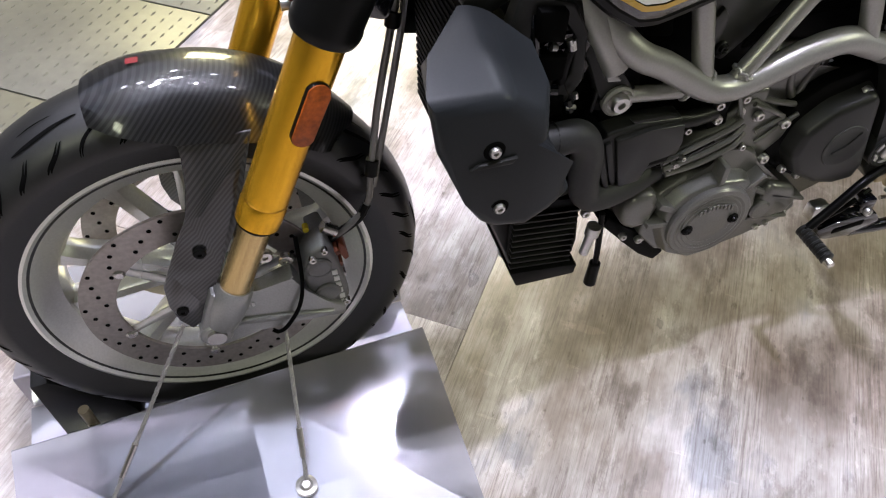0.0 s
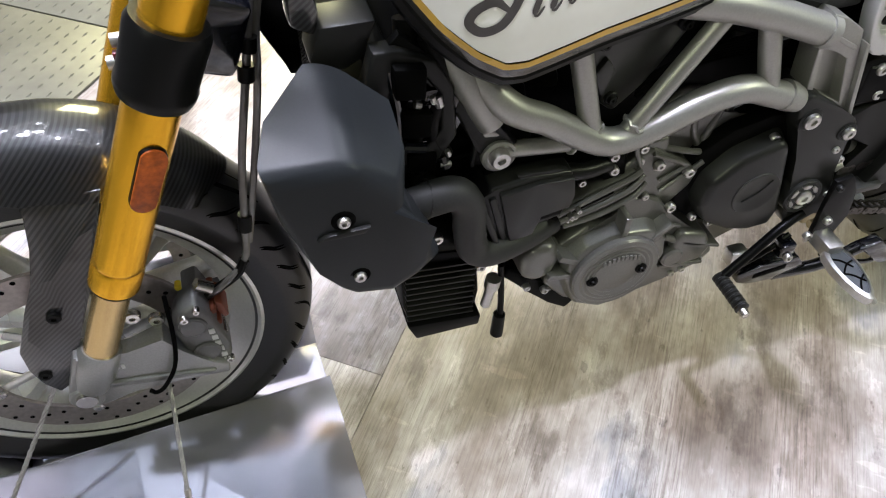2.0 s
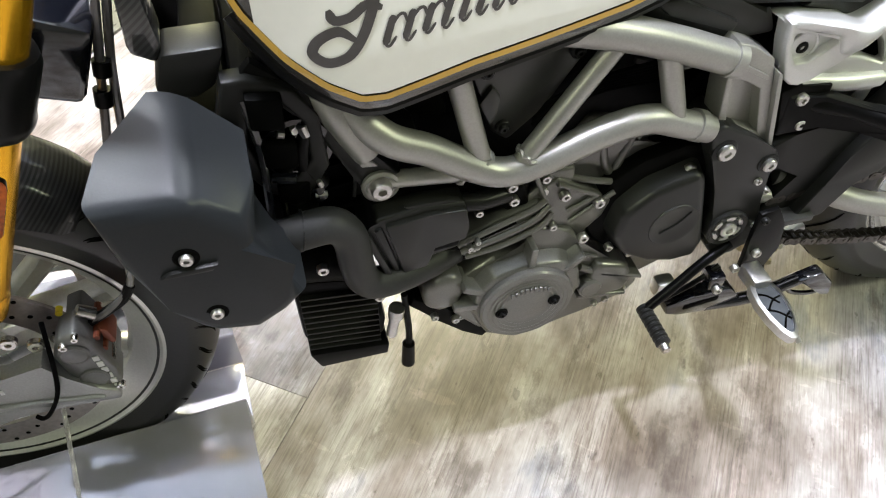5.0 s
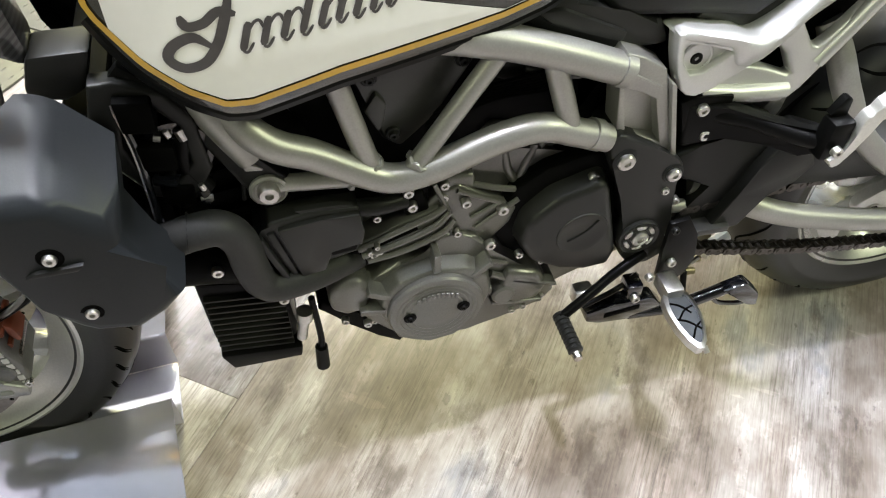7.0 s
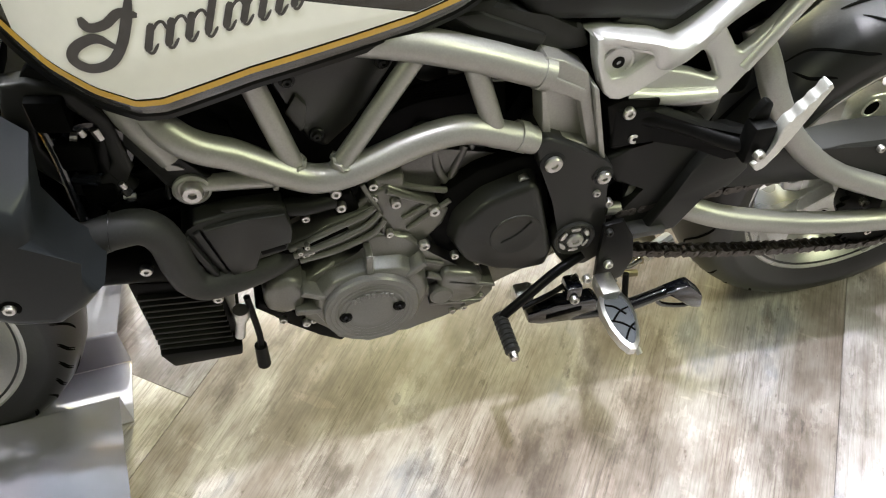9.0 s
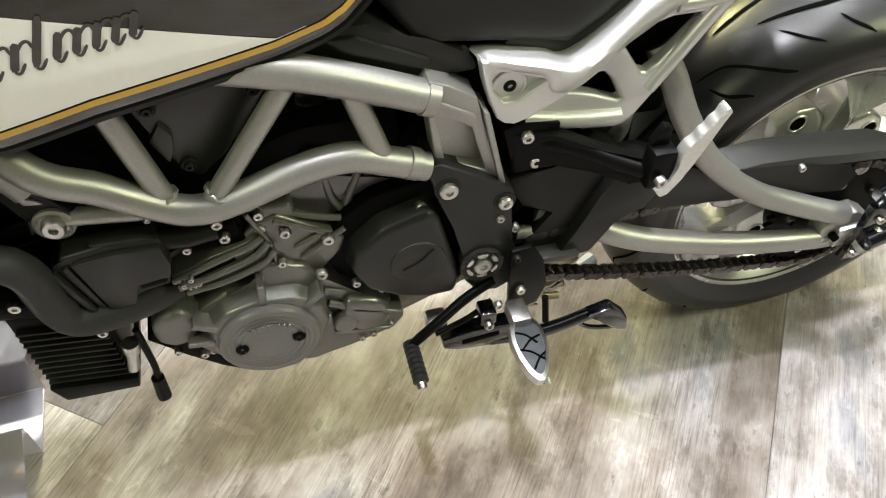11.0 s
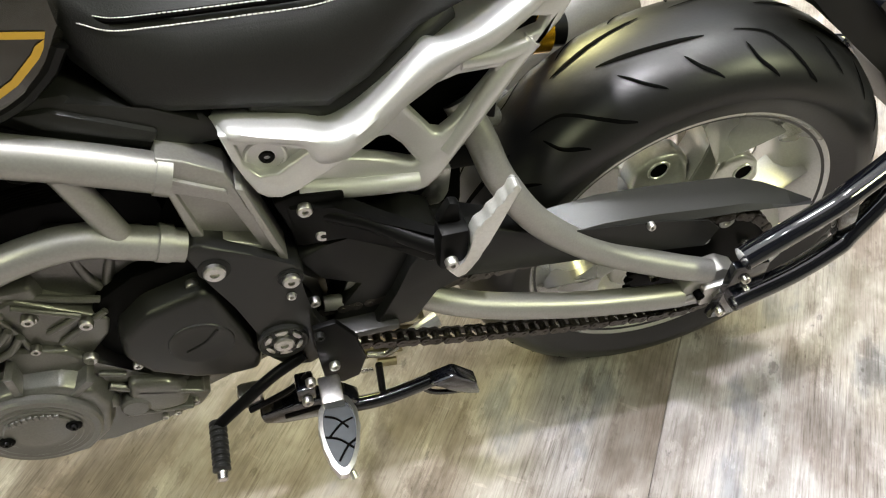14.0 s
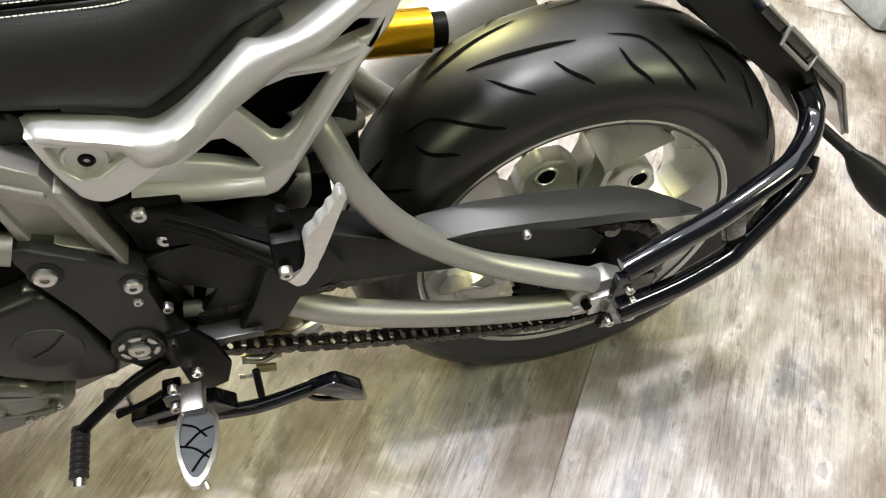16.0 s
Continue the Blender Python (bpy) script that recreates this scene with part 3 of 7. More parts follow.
def front_wheel():
    at = (FX, 0, FZ)
    bm = new_bm()
    rim_mesh(bm, at, 0.0525, 0.226)
    rim = part("front_wheel", bm, ALU, bike, "cast silver front wheel")
    bm = new_bm()
    lathe(bm, [(-0.055, 0.016), (-0.055, 0.03), (-0.03, 0.042), (0.03, 0.042), (0.055, 0.03), (0.055, 0.016)], at, seg=40, closed=True)
    part("hub", bm, ALU, rim)
    for k in range(5):
        a = 100 + 72 * k
        for s in (-1, 1):
            b = new_bm()
            spoke_bar(b, at, a + s * 9, 0.036, a + s * 15, 0.188, 0.014, 0.015, 0.022, 0.018)
            part("spoke", b, ALU, rim)
    bm = new_bm()
    lathe(bm, tyre_profile(0.061, 0.226, 0.300), at, seg=120)
    ty = part("tyre", bm, TYRE, rim, "worn-in black road tyre")
    bm = new_bm()
    # each pitch of the tread: a hooked pair, a long tapered groove, a thin crown line and three short pairs
    hook = [(0, 0.0597), (-2.2, 0.052), (-4.8, 0.045), (-7.5, 0.040)]
    slash = [(0, 0.0598), (-3.8, 0.054), (-6, 0.0455)]
    pitch = [([(da + e, o) for da, o in hook], 0.0010) for e in (0, -0.55)]
    pitch += [([(da + e, o) for da, o in slash], 0.0010) for d in (9, 17.8, 26.7) for e in (d, d - 0.9)]
    pitch += [([(14, 0.0346), (8.5, 0.0326), (3.3, 0.029), (-2.6, 0.0256)], 0.0027), ([(11.6, 0.0157), (7.8, 0.0130), (2.9, 0.0128)], 0.0010)]
    for k in range(10):
        for s, a in ((-1, 106.5 + 36 * k), (1, 88.5 + 36 * k)):
            for line, w in pitch:
                groove_line(bm, at, 0.061, 0.226, 0.300, [(a + da, s * o) for da, o in line], w)
    tagged(part("tread_groove", bm, GROOVE, rim), kind="stuff")
    for s in (-1, 1):
        y = 0.068 * s
        bm = new_bm()
        lathe(bm, [(y - 0.0025, 0.160), (y + 0.0025, 0.160), (y + 0.0025, 0.116), (y - 0.0025, 0.116)], at, seg=90, closed=True)
        part("brake_disc", bm, DISC, rim, "drilled steel brake disc")
        bm = new_bm()
        for k in range(30):
            for j, r in enumerate((0.128, 0.137, 0.146, 0.154)):
                if (k + j) % 2:
                    continue
                a = radians(12 * k + j * 5)
                lathe(bm, [(y - 0.0029, 0.0), (y - 0.0029, 0.0031), (y + 0.0029, 0.0031), (y + 0.0029, 0.0)], (FX + r * math.cos(a), 0, FZ + r * math.sin(a)), seg=8)
        tagged(part("disc_hole", bm, GROOVE, rim), kind="stuff")
        for k in range(6):
            b = new_bm()
            a = 20 + 60 * k
            spoke_bar(b, (FX, y * 0.93, FZ), a - 8, 0.032, a, 0.124, 0.008, 0.006, 0.003, 0.003)
            part("disc_carrier_arm", b, ALU, rim)
            b = new_bm()
            q = radians(a)
            lathe(b, [(y - 0.006, 0.0), (y - 0.006, 0.005), (y - 0.004, 0.0075), (y + 0.004, 0.0075), (y + 0.004, 0.0)], (FX + 0.122 * math.cos(q), 0, FZ + 0.122 * math.sin(q)), seg=12)
            part("disc_bobbin", b, STEEL, rim)
    bm = new_bm()
    tube(bm, [(FX, -0.135, FZ - 0.012), (FX, 0.135, FZ - 0.012)], 0.0125, smooth=False)
    part("axle", bm, STEEL, rim)


FORK = Vector((0.418, 0, 0.908))  # up along the fork


def fork_leg(s):
    y = 0.117 * s

    def at(z):
        return Vector((0.098 + 0.46 * (z - 0.49), y, z))

    def ring(profile, seg=32):
        """(height, radius) pairs along the leg."""
        b = new_bm()
        rows = []
        sx = FORK.cross(Vector((0, 1, 0))).normalized()
        for z, r in profile:
            c = at(z)
            rows.append([b.verts.new(c + (sx * math.cos(q) + Vector((0, 1, 0)) * math.sin(q)) * r) for q in (2 * math.pi * k / seg for k in range(seg))])
        for a, c in zip(rows, rows[1:]):
            for k in range(seg):
                b.faces.new((a[k], a[(k + 1) % seg], c[(k + 1) % seg], c[k]))
        b.faces.new(rows[0][::-1])
        b.faces.new(rows[-1])
        return b

    leg = part("fork_leg", ring([(0.468, 0.024), (0.470, 0.0268), (0.494, 0.0272), (0.499, 0.0255), (0.502, 0.0268), (0.506, 0.0262), (0.95, 0.0262)]), GOLD, bike, "gold anodised fork tube")
    part("slider", ring([(0.345, 0.0195), (0.48, 0.0195)]), GOLDPALE, leg, "pale gold inner slider")
    part("dust_seal", ring([(0.463, 0.022), (0.4655, 0.0245), (0.469, 0.0245)]), BLACK, leg)
    # foot with axle eye and the arm that carries the caliper
    b = new_bm()
    prism(b, [(0.010, 0.368), (0.067, 0.352), (0.112, 0.370), (0.122, 0.332), (0.150, 0.302), (0.172, 0.285), (0.170, 0.267), (0.110, 0.276), (0.052, 0.280), (0.022, 0.264), (0.0, 0.260), (-0.016, 0.272), (-0.016, 0.305)], y - 0.010 if s < 0 else y + 0.010, y + 0.014 if s < 0 else y - 0.014, 0.004)
    foot = part("fork_foot", b, FOOT, leg, "grey cast fork foot")
    b = new_bm()
    prism(b, [(0.03, 0.312), (0.09, 0.300), (0.155, 0.286), (0.155, 0.279), (0.09, 0.290), (0.03, 0.300)], y + 0.014 * s, y, 0.003)
    part("foot_rib", b, FOOT, leg)
    b = ring([(0.30, 0.02), (0.325, 0.0245), (0.345, 0.0255), (0.362, 0.0245), (0.367, 0.0215)])
    part("fork_foot_collar", b, FOOT, leg)
    b = new_bm()
    lathe(b, [(-0.010, 0.0), (-0.010, 0.0115), (-0.013, 0.013), (-0.013, 0.0185), (-0.010, 0.021), (0.02, 0.021)], (0.0, y, 0.287), seg=28)
    part("axle_clamp", b, FOOT, leg)
    b = new_bm()
    lathe(b, [(-0.0115, 0.0), (-0.0115, 0.0108), (-0.009, 0.0108)], (0.0, y, 0.287), seg=20)
    part("axle_bore", b, GROOVE, leg)
    if s < 0:
        b = new_bm()
        ol = [(0.0125 * math.cos(radians(w)), (0.026 if 0 <= w < 180 else -0.026) + 0.0125 * math.sin(radians(w))) for w in range(0, 360, 15)]
        prism(b, ol, -0.005, 0.003, 0.002)
        m = Matrix.Translation(at(0.625) + Vector((0.005, -0.0262, -0.003))) @ pose(0, 0, 0, 0, 24.6, 0)
        bmesh.ops.transform(b, matrix=m @ pose(0, 0, 0, 0, 0, 8), verts=b.verts)
        part("reflector", b, AMBER, leg, "oblong amber side reflector")
        b = new_bm()
        prism(b, [(x * 1.04, z * 1.012) for x, z in ol], -0.003, 0.008, 0.001)
        bmesh.ops.transform(b, matrix=m @ pose(0, 0, 0, 0, 0, 8), verts=b.verts)
        part("reflector_backing", b, BLACK, leg)
        for k in range(7):
            b = new_bm()
            block(b, (0.018 + k * 0.006, y - 0.0118, 0.336 - k * 0.001), (0.0215 + k * 0.006, y - 0.010, 0.343 - k * 0.001), 0)
            part("print_bar", b, LETTER, leg)
    # lower clamp
    part("fork_clamp", ring([(0.694, 0.033), (0.70, 0.0355), (0.706, 0.0362), (0.710, 0.0350), (0.755, 0.0362), (0.762, 0.033)]), EDGE, bike, "dark lower fork clamp")


def triple_clamp():
    b = new_bm()
    prism(b, [(0.175, 0.705), (0.262, 0.675), (0.292, 0.745), (0.215, 0.78)], -0.09, 0.09, 0.008)
    tc = part("steering_stem_clamp", b, GLOSS, bike)
    for x, z in ((0.164, 0.734), (0.155, 0.713)):
        b = new_bm()
        tube(b, [(x + 0.004, -0.088, z), (x + 0.03, -0.088, z)], 0.0065, seg=12, smooth=False)
        part("clamp_bolt", b, BOLT, tc)
    b = new_bm()
    block(b, (0.166, -0.096, 0.718), (0.176, -0.088, 0.726), 0.002)
    part("clamp_mark", b, RED, tc)
    b = new_bm()
    tube(b, [(0.235, 0, 0.70), (0.31, 0, 0.88)], 0.035, smooth=False)
    part("steering_head", b, BLACK, bike)


def front_fender():
    """Carbon fender: a sector round the wheel, rounded across, with side skirts to the fork."""
    b = new_bm()
    a0, a1, n, m = 102, 42.5, 30, 16
    rows = []
    for i in range(n + 1):
        t = i / n
        a = radians(a0 + (a1 - a0) * t)
        half = 0.077 - 0.012 * max(0, (t - 0.55) / 0.45) - 0.03 * max(0, (0.2 - t) / 0.2) ** 2 - 0.032 * max(0, (t - 0.86) / 0.14) ** 2
        drop = 0.018 + 0.040 * min(1, t / 0.3) - 0.025 * max(0, (t - 0.5) / 0.5)
        ring = []
        for j in range(m + 1):
            q = math.pi * j / m
            o = -half * math.cos(q)
            r = 0.309 + 0.013 * math.sin(math.pi * min(1, t * 1.1)) - drop * abs(math.cos(q)) ** 2.6
            ring.append(b.verts.new((FX + r * math.cos(a), o, FZ + r * math.sin(a))))
        rows.append(ring)
    for p, q in zip(rows, rows[1:]):
        for j in range(m):
            b.faces.new((p[j], p[j + 1], q[j + 1], q[j]))
    bmesh.ops.solidify(b, geom=b.faces[:], thickness=0.003)
    fender = part("front_fender", b, CARBON, bike, "glossy carbon-fibre front fender", 50)
    b = new_bm()
    lathe(b, [(0.006, 0.3182), (0.012, 0.3180), (0.018, 0.3176)], (FX, 0, FZ), seg=6, a0=92.0, a1=89.6)
    part("fender_sticker", b, RED, fender, "small red sticker")
    for s in (-1, 1):
        b = new_bm()
        prism(b, [(0.022, 0.566), (0.104, 0.560), (0.080, 0.508), (0.064, 0.468), (0.030, 0.398), (-0.003, 0.327), (-0.012, 0.308), (-0.026, 0.299), (-0.038, 0.320), (-0.043, 0.350), (-0.040, 0.386), (-0.010, 0.450), (0.012, 0.490), (0.022, 0.520), (0.024, 0.545)],
              s * 0.117, s * 0.113, 0.0015, dy=lambda x, z, s=s: -s * min(0.046, max(0, z - 0.495) * 0.85), both=True)
        br = part("fender_bracket", b, CARBON, fender, "carbon fender stay")
        for x, z in ((0.014, 0.434), (-0.030, 0.338)):
            bolt(x, 0.1175 * s, z, 0.009, br, BLACK, d=0.003) if s < 0 else None


def caliper(s):
    b = new_bm()
    prism(b, [(0.137, 0.393), (0.158, 0.402), (0.170, 0.374), (0.179, 0.320), (0.180, 0.296), (0.171, 0.281), (0.140, 0.278), (0.127, 0.318), (0.122, 0.366)], s * 0.119, s * 0.082, 0.006, 3)
    c = part("brake_caliper", b, CALIPER, bike, "grey monobloc front brake caliper")
    b = new_bm()
    prism(b, [(0.140, 0.386), (0.160, 0.392), (0.176, 0.330), (0.176, 0.292), (0.146, 0.290)], s * 0.082, s * 0.045, 0.004)
    part("inner_half", b, CALIPER, c)
    for z in (0.366, 0.314):
        b = new_bm()
        lathe(b, [(s * 0.116, 0.0175), (s * 0.1215, 0.0168), (s * 0.123, 0.014), (s * 0.1222, 0.012), (s * 0.1222, 0.0)], (0.146 + (0.366 - z) * 0.12, 0, z), seg=24)
        part("piston_cap", b, CALIPER, c)
    for k in range(3):
        b = new_bm()
        tube(b, [(0.172 + 0.002 * k, s * 0.055, 0.372 - 0.022 * k), (0.172 + 0.002 * k, s * 0.108, 0.372 - 0.022 * k)], 0.0042, seg=10, smooth=False)
        part("pad_pin", b, RUSTY if k < 2 else STEEL, c)
    b = new_bm()
    prism(b, [(0.176, 0.380), (0.184, 0.372), (0.188, 0.350), (0.182, 0.346), (0.176, 0.360)], s * 0.100, s * 0.066, 0.002)
    part("pad_spring", b, RUSTY, c, "orange-brown pad spring")
    if s < 0:
        for k in range(6):
            b = new_bm()
            z = 0.350 - k * 0.0125
            block(b, (0.161 + 0.0012 * k, -0.1205, z - 0.0042), (0.168 + 0.0012 * k, -0.1185, z + 0.0042), 0)
            part("print_bar", b, LETTER, c)
        for x, y, z, r in ((0.108, -0.105, 0.378, 0.011), (0.084, -0.105, 0.392, 0.011), (0.174, -0.120, 0.288, 0.006), (0.140, -0.120, 0.384, 0.006), (0.143, -0.120, 0.286, 0.006), (0.156, -0.120, 0.395, 0.005)):
            bolt(x, y, z, r, c, STEEL)
        b = new_bm()
        tube(b, [(0.125, -0.10, 0.41), (0.122, -0.128, 0.36), (0.112, -0.136, 0.32), (0.092, -0.136, 0.285), (0.078, -0.132, 0.270), (0.070, -0.128, 0.272)], 0.0028, seg=8)
        part("sensor_wire", b, DEEP, c)
        b = new_bm()
        lathe(b, [(-0.005, 0.0), (-0.005, 0.004), (0.005, 0.004), (0.005, 0.0)], (0.14, -0.081, 0.402), seg=12)
        part("sensor_tag", b, YELLOW, c)
        b = new_bm()
        tube(b, [(0.160, -0.088, 0.405), (0.176, -0.088, 0.392)], 0.008, seg=12, smooth=False)
        part("banjo_bolt", b, STEEL, c)


front_wheel()
fork_leg(-1)
fork_leg(1)
triple_clamp()
front_fender()
caliper(-1)
caliper(1)


def brake_lines():
    for nm, pts, r, mat in (
        ("brake_hose", [(0.300, -0.05, 0.78), (0.284, -0.058, 0.712), (0.268, -0.062, 0.645), (0.248, -0.066, 0.56), (0.233, -0.07, 0.47), (0.222, -0.075, 0.415), (0.19, -0.085, 0.39), (0.15, -0.09, 0.372), (0.135, -0.095, 0.358)], 0.0045, CLEAR),
        ("brake_hose", [(0.305, -0.045, 0.76), (0.29, -0.05, 0.70), (0.284, -0.06, 0.665), (0.272, -0.058, 0.60), (0.248, -0.066, 0.50), (0.233, -0.07, 0.44)], 0.0042, CLEAR),
    ):
        b = new_bm()
        tube(b, pts, r, seg=10)
        h = part(nm, b, mat, bike)
    for p, q in (((0.282, -0.058, 0.70), (0.279, -0.059, 0.685)), ((0.274, -0.061, 0.672), (0.271, -0.062, 0.655)), ((0.236, -0.068, 0.482), (0.232, -0.07, 0.46))):
        b = new_bm()
        tube(b, [p, q], 0.0085, seg=12, smooth=False)
        part("hose_clip", b, BLACK, bike)
    b = new_bm()
    tube(b, [(0.222, -0.075, 0.415), (0.205, -0.08, 0.395), (0.15, -0.09, 0.372)], 0.0062, seg=10)
    part("hose_ferrule", b, BLACK, bike)


brake_lines()


# radiator, shroud and cooling
def radiator():
    b = new_bm()
    block(b, (0.345, -0.124, 0.42), (0.385, 0.124, 0.672), 0.006)
    core = part("radiator", b, DEEP, bike, "black radiator behind the shrouds")
    for k in range(22):
        b = new_bm()
        block(b, (0.3435, -0.12, 0.425 + k * 0.011), (0.3455, 0.12, 0.430 + k * 0.011), 0)
        part("fin", b, DEEP, core)
    for s in (-1, 1):
        b = new_bm()
        y = 0.235 * s
        # the shroud: a flat cheek, a roof that leans in, and an open back
        prof = [(0.262, 0.672), (0.270, 0.612), (0.298, 0.548), (0.315, 0.511), (0.330, 0.499), (0.370, 0.491), (0.399, 0.508), (0.421, 0.530), (0.400, 0.570), (0.387, 0.616), (0.394, 0.648)]
        outer = [b.verts.new((x, y + s * 0.004 * math.sin((x - 0.262) * 18), z)) for x, z in prof]
        inner = [b.verts.new((x + (0.012 if x < 0.33 else 0), y - s * 0.07, z)) for x, z in prof]
        n = len(prof)
        outer[n - 1].co.y = s * 0.216
        roof = [b.verts.new(p) for p in ((0.277, s * 0.178, 0.690), (0.322, s * 0.127, 0.706), (0.345, s * 0.127, 0.704), (0.394, s * 0.15, 0.668))]
        crease = b.verts.new((0.344, s * 0.2362, 0.671))
        b.faces.new(outer[:n - 1] + [crease])
        for i in range(n - 1):
            b.faces.new((outer[i], inner[i], inner[i + 1], outer[i + 1]))
        b.faces.new((outer[0], roof[0], inner[0]))
        b.faces.new((outer[0], crease, roof[2], roof[1], roof[0]))
        b.faces.new((crease, outer[n - 2], outer[n - 1], roof[3], roof[2]))
        b.faces.new((outer[n - 1], inner[n - 1], roof[3]))
        front = [e for e in b.edges if (e.verts[0] in outer and e.verts[1] in outer) or crease in e.verts]
        bmesh.ops.bevel(b, geom=front, offset=0.016, segments=5, profile=0.5, affect="EDGES", clamp_overlap=True)
        sh = part("radiator_shroud", b, SHROUD, bike, "matt black moulded radiator shroud", 40)
        for x, z in ((0.327, 0.612), (0.336, 0.533)):
            washer(x, y - s * 0.0, z, 0.0115, sh, DEEP) if s < 0 else None
            bolt(x, y - 0.003, z, 0.0072, sh) if s < 0 else None
        if s < 0:
            b = new_bm()
            prism(b, [(0.300, 0.594), (0.345, 0.594), (0.352, 0.601), (0.310, 0.600)], y - 0.0065, y + 0.004, 0.002)
            part("moulded_rib", b, MATTE, sh)
        b = new_bm()
        prism(b, [(0.316, 0.735), (0.338, 0.722), (0.344, 0.74), (0.340, 0.79), (0.320, 0.79)], s * 0.116, s * 0.08, 0.006)
        part("intake_cheek", b, CARBON, bike, "carbon air-intake cheek above the shroud")
    b = new_bm()
    prism(b, [(0.341, 0.735), (0.328, 0.700), (0.336, 0.692), (0.360, 0.687), (0.379, 0.697), (0.394, 0.735)], -0.122, -0.08, 0.005)
    part("shroud_bracket", b, MATTE, bike, "black bracket above the radiator shroud")
    # fan housing with clips, seen in the gap behind the shroud
    b = new_bm()
    block(b, (0.388, -0.118, 0.46), (0.415, 0.118, 0.68), 0.012)
    fan = part("fan_cowl", b, DEEP, bike)
    for k in range(4):
        b = new_bm()
        prism(b, [(0.40 + 0.006 * k, 0.70 - k * 0.055), (0.432 + 0.006 * k, 0.695 - k * 0.055), (0.43 + 0.006 * k, 0.66 - k * 0.05), (0.40 + 0.006 * k, 0.665 - k * 0.05)], -0.152 + k * 0.004, -0.11, 0.003)
        part("fan_clip", b, DEEP, fan)
    for x, z in ((0.436, 0.662), (0.452, 0.592)):
        b = new_bm()
        tube(b, [(x, -0.15, z), (x + 0.002, -0.15, z - 0.007)], 0.003, seg=8, smooth=False)
        part("hose_clip", b, BOLT, fan)
    b = new_bm()
    tube(b, [(0.44, -0.12, 0.71), (0.452, -0.128, 0.66), (0.44, -0.13, 0.61), (0.455, -0.13, 0.57)], 0.010)
    tube(b, [(0.425, -0.10, 0.72), (0.42, -0.125, 0.63), (0.43, -0.12, 0.55)], 0.013)
    part("coolant_pipe", b, BLACK, fan)
    b = new_bm()
    lathe(b, [(-0.135, 0.0), (-0.135, 0.016), (-0.131, 0.018), (-0.131, 0.026), (-0.136, 0.028), (-0.136, 0.034), (-0.125, 0.040), (-0.10, 0.040)], (0.438, 0, 0.625), seg=36)
    part("fan_motor", b, GLOSS, fan)
    b = new_bm()
    window_plate(b, [(0.372, 0.672), (0.384, 0.712), (0.406, 0.712), (0.443, 0.694), (0.462, 0.660), (0.466, 0.600), (0.440, 0.560), (0.405, 0.575), (0.376, 0.622)], ([(0.394, 0.640), (0.402, 0.682), (0.428, 0.684), (0.448, 0.655), (0.448, 0.612), (0.430, 0.590), (0.404, 0.600)],), -0.140, 0.02, 0.004)
    part("fan_ring", b, MATTE, fan, "dark plastic fan ring")
    for k in range(5):
        b = new_bm()
        w = radians(20 + 72 * k)
        tube(b, [(0.424 + 0.014 * math.cos(w), -0.128, 0.640 + 0.014 * math.sin(w)), (0.424 + 0.05 * math.cos(w + 0.4), -0.126, 0.640 + 0.05 * math.sin(w + 0.4))], 0.0045, seg=8, smooth=False)
        part("fan_strut", b, GLOSS, fan)
    for line, r, mt in (([(0.398, -0.136, 0.690), (0.404, -0.142, 0.640), (0.402, -0.142, 0.580), (0.398, -0.138, 0.520)], 0.0045, GLOSS), ([(0.410, -0.14, 0.598), (0.432, -0.146, 0.597)], 0.006, GLOSS), ([(0.445, -0.136, 0.652), (0.448, -0.136, 0.640)], 0.0055, BOLT), ([(0.422, -0.138, 0.648), (0.428, -0.138, 0.646)], 0.0045, BOLT),
                        ([(0.450, -0.136, 0.574), (0.453, -0.140, 0.560)], 0.007, GLOSS), ([(0.447, -0.142, 0.567), (0.459, -0.142, 0.566)], 0.0032, BOLT), ([(0.434, -0.138, 0.575), (0.436, -0.138, 0.563)], 0.0036, BOLT), ([(0.390, -0.137, 0.538), (0.408, -0.138, 0.538)], 0.0035, GLOSS)):
        b = new_bm()
        tube(b, line, r, seg=10)
        part("cable_connector", b, mt, fan)
    # front cylinder behind the radiator, its deep shade put into the black colour
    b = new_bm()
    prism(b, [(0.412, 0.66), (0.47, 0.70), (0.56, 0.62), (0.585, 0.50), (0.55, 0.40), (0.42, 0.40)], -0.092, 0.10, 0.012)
    fc = part("front_cylinder", b, ENGINEDARK, bike, "front cylinder, black for the deep shade it stands in")
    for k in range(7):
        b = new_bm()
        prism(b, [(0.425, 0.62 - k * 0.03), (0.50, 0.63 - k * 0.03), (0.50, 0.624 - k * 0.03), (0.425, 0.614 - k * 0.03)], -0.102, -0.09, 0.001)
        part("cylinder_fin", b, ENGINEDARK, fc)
    # fat water hose that loops under the throttle box
    b = new_bm()
    tube(b, [(0.375, -0.13, 0.515), (0.40, -0.155, 0.527), (0.43, -0.162, 0.540), (0.458, -0.162, 0.540), (0.474, -0.16, 0.515), (0.478, -0.158, 0.47), (0.485, -0.155, 0.437), (0.505, -0.152, 0.422), (0.55, -0.14, 0.418), (0.60, -0.12, 0.417)], 0.0195, seg=20)
    hose = part("water_hose", b, HOSE, bike, "thick black water hose")
    for x, z in ((0.426, 0.539),):
        b = new_bm()
        tube(b, [(x + 0.004 * math.cos(w), -0.160 + 0.0208 * math.sin(w), z + 0.0208 * math.cos(w)) for w in (2 * math.pi * k / 20 for k in range(21))], 0.0012, seg=6, smooth=False)
        part("hose_clamp", b, MATTE, hose)
    # finned regulator below the radiator
    b = new_bm()
